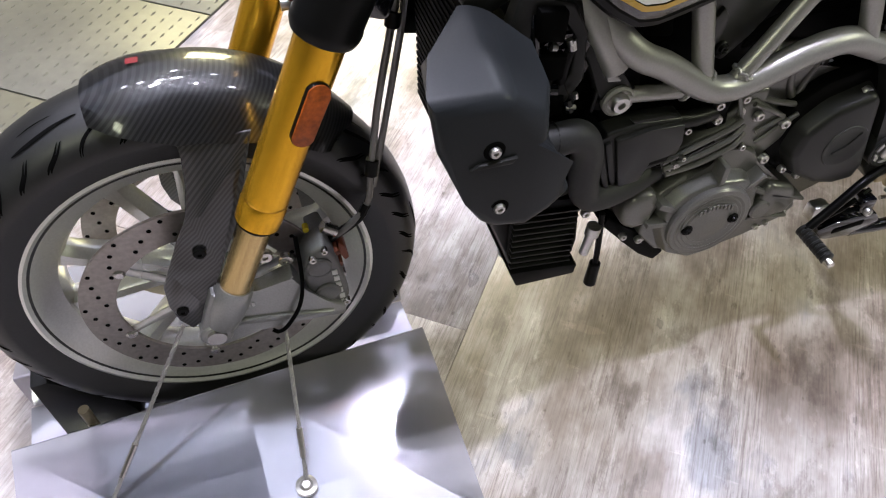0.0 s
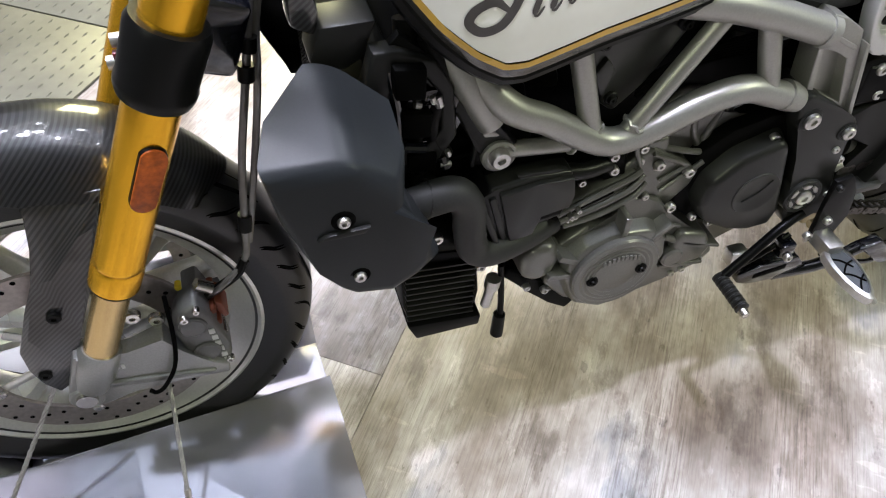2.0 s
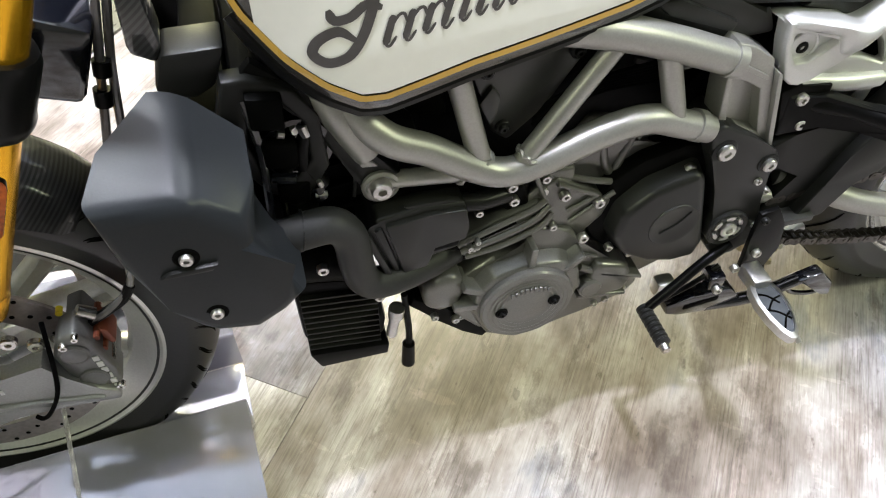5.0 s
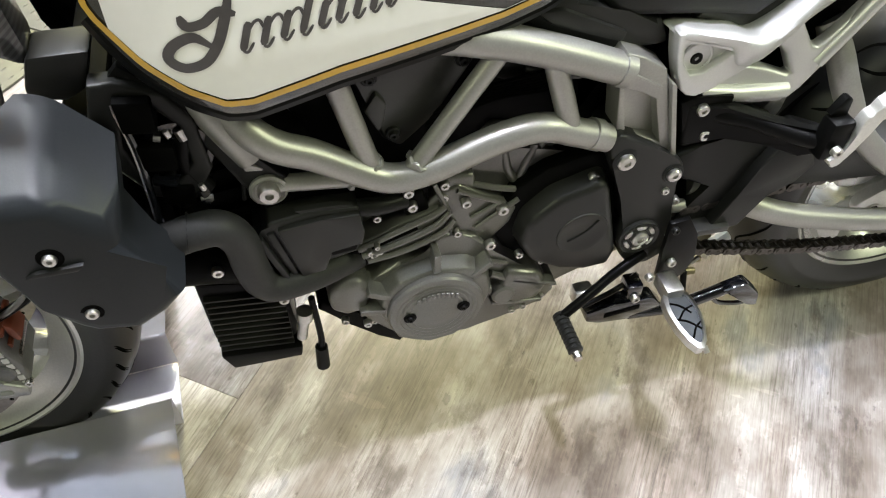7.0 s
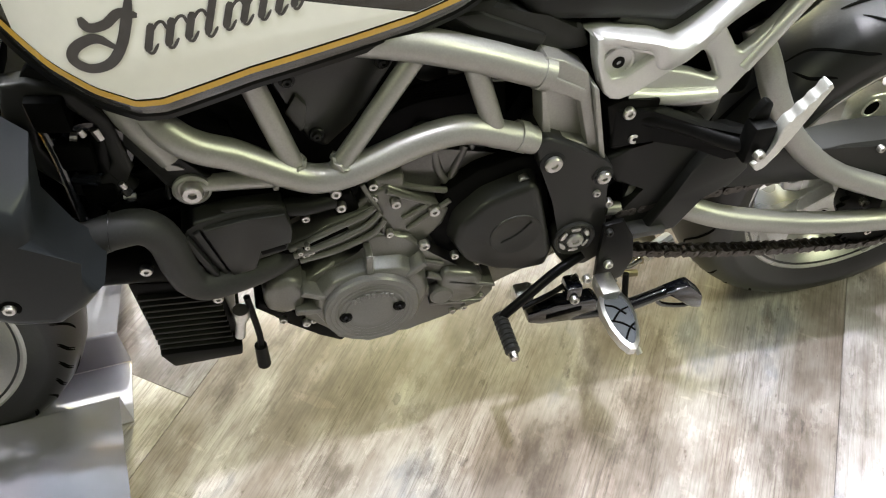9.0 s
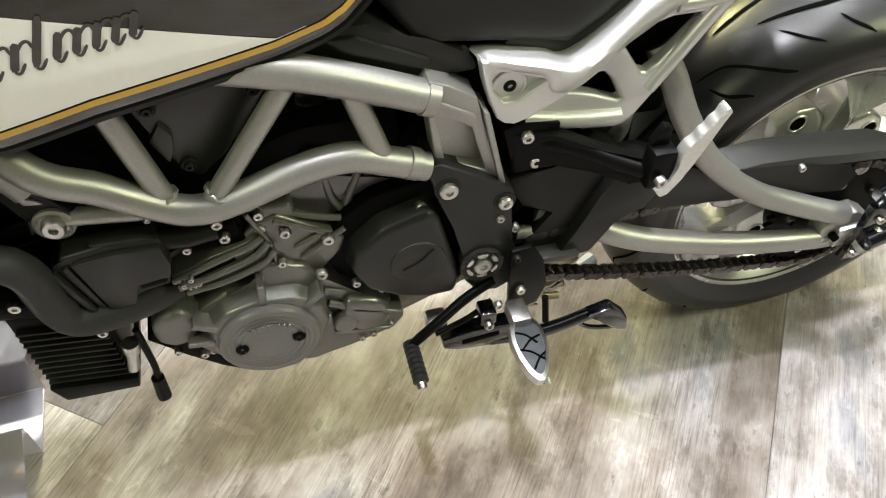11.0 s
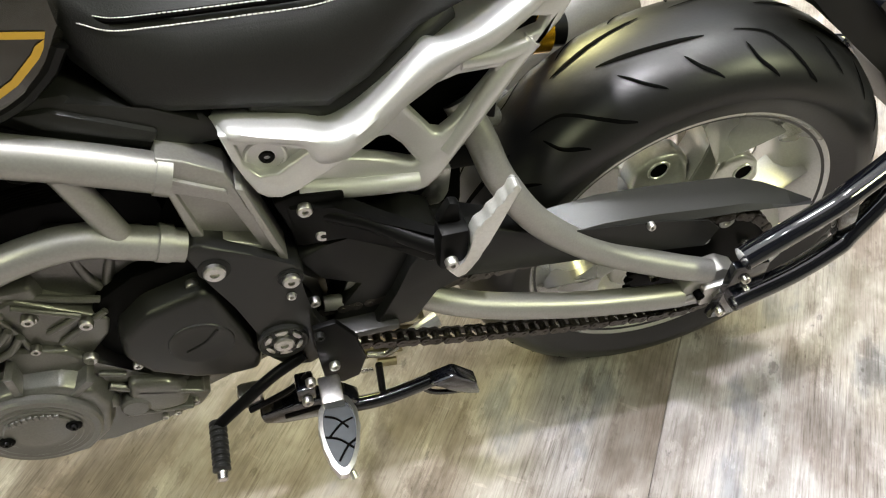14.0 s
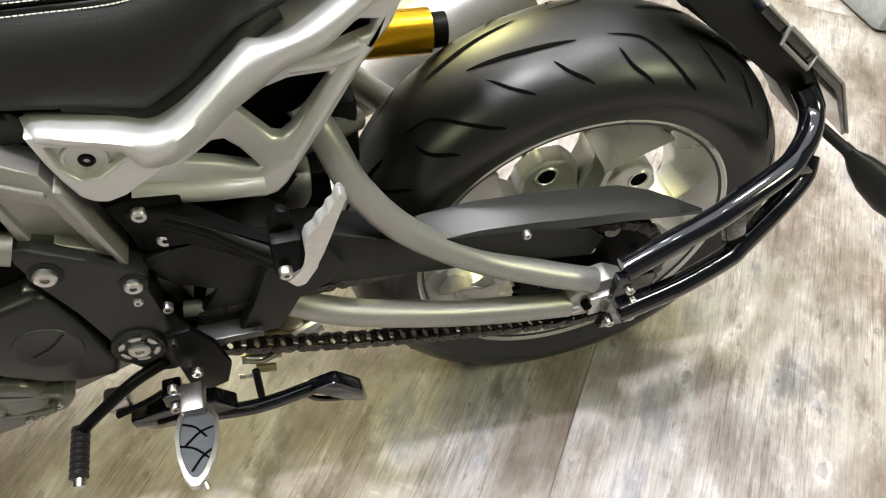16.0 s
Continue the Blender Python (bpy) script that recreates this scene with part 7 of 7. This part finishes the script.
        part("valve_linkage", b, mt, bike)


def paddle(bm, p0, p1):
    """A flattened leaf-shaped lamp body from its stem p0 to its tip p1."""
    d = (p1 - p0).normalized()
    wide = d.cross(Vector((0, 0, 1))).normalized()
    flat = d.cross(wide).normalized()
    rings = []
    for t, r in ((0, 0.008), (0.12, 0.010), (0.25, 0.019), (0.45, 0.026), (0.7, 0.027), (0.88, 0.021), (0.97, 0.012), (1.0, 0.004)):
        c = p0 + (p1 - p0) * t
        rings.append([bm.verts.new(c + wide * (r * math.cos(q) * 0.75) + flat * (r * math.sin(q))) for q in (2 * math.pi * k / 16 for k in range(16))])
    for a, b in zip(rings, rings[1:]):
        for k in range(16):
            bm.faces.new((a[k], a[(k + 1) % 16], b[(k + 1) % 16], b[k]))
    bm.faces.new(rings[0][::-1])
    bm.faces.new(rings[-1])


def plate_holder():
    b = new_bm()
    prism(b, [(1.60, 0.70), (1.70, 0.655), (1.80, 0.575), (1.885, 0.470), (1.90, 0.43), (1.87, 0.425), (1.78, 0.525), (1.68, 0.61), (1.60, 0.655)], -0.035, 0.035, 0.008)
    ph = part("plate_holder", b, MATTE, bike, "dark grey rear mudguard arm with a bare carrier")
    slab = [(1.700, 0.655), (1.870, 0.520), (1.926, 0.428), (1.918, 0.424), (1.862, 0.512), (1.695, 0.645)]
    b = new_bm()
    prism(b, slab, -0.052, 0.09, 0.001)
    part("plate_frame", b, GLOSS, ph, "black flat carrier with a metal rim")
    b = new_bm()
    tube(b, [(1.700, -0.052, 0.656), (1.869, -0.052, 0.521), (1.925, -0.052, 0.428)], 0.0022, seg=8, smooth=False)
    part("plate_rim", b, FRAME, ph)
    b = new_bm()
    tube(b, [(1.742, -0.054, 0.624), (1.800, -0.054, 0.578), (1.790, -0.060, 0.562), (1.735, -0.060, 0.606), (1.742, -0.054, 0.624)], 0.003, seg=8, smooth=False)
    part("plate_clip", b, FRAME, ph)
    for s in (-1, 1):
        b = new_bm()
        tube(b, [(1.86, 0.03 * s, 0.455), (1.90, 0.09 * s, 0.43)], 0.008, seg=12, smooth=False)
        paddle(b, Vector((1.895, 0.08 * s, 0.435)), Vector((2.0, 0.16 * s, 0.342)))
        part("turn_signal", b, MATTE, ph, "slim dark turn signal")


seat()
tail()
rear_shock()
rear_wheel()
swingarm()
chain()
foot_controls()
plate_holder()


def plate_bracket():
    """Twin black tubes from the axle up to the plate holder, on both sides."""
    for s in (-1, 1):
        b = new_bm()
        tube(b, [(1.530, 0.187 * s, 0.400), (1.584, 0.180 * s, 0.422), (1.646, 0.168 * s, 0.439), (1.677, 0.160 * s, 0.449), (1.754, 0.135 * s, 0.469), (1.788, 0.113 * s, 0.474), (1.812, 0.090 * s, 0.483), (1.824, 0.065 * s, 0.498), (1.815, 0.045 * s, 0.518)], 0.0158, seg=20)
        pb = part("plate_bracket", b, GLOSS, bike, "gloss black tubular bracket from axle to plate holder")
        b = new_bm()
        tube(b, [(1.538, 0.195 * s, 0.321), (1.621, 0.187 * s, 0.341), (1.690, 0.174 * s, 0.362), (1.710, 0.167 * s, 0.374), (1.755, 0.150 * s, 0.413), (1.798, 0.126 * s, 0.438), (1.810, 0.108 * s, 0.458)], 0.0150, seg=18)
        part("lower_tube", b, GLOSS, pb)
        b = new_bm()
        prism(b, [(1.664, 0.436), (1.690, 0.444), (1.712, 0.388), (1.690, 0.372)], 0.172 * s, 0.158 * s, 0.003)
        part("gusset", b, GLOSS, pb)
        b = new_bm()
        prism(b, [(1.745, 0.462), (1.790, 0.468), (1.805, 0.455), (1.770, 0.428)], 0.134 * s, 0.124 * s, 0.003)
        part("weld_plate", b, GLOSS, pb)
        b = new_bm()
        prism(b, [(1.525, 0.385), (1.575, 0.385), (1.582, 0.33), (1.568, 0.28), (1.52, 0.278), (1.528, 0.33)], 0.19 * s, 0.178 * s, 0.003)
        part("hook_plate", b, GLOSS, pb)
        for x, z in ((1.545, 0.362), (1.556, 0.335), (1.560, 0.300), (1.532, 0.295)):
            bolt(x, -0.193, z, 0.0075, pb, STEEL) if s < 0 else None


def grey_case():
    g = thing("display_case", (2.75, 0.95, 0), "grey-blue panelled box that stands on the floor behind", "case")
    b = new_bm()
    block(b, (2.74, 0.66, 0.0), (3.6, 1.5, 0.1), 0.03)
    part("body", b, GREYBOX, g)


plate_bracket()
grey_case()

# ---- floor sheets ----
floor_hall()
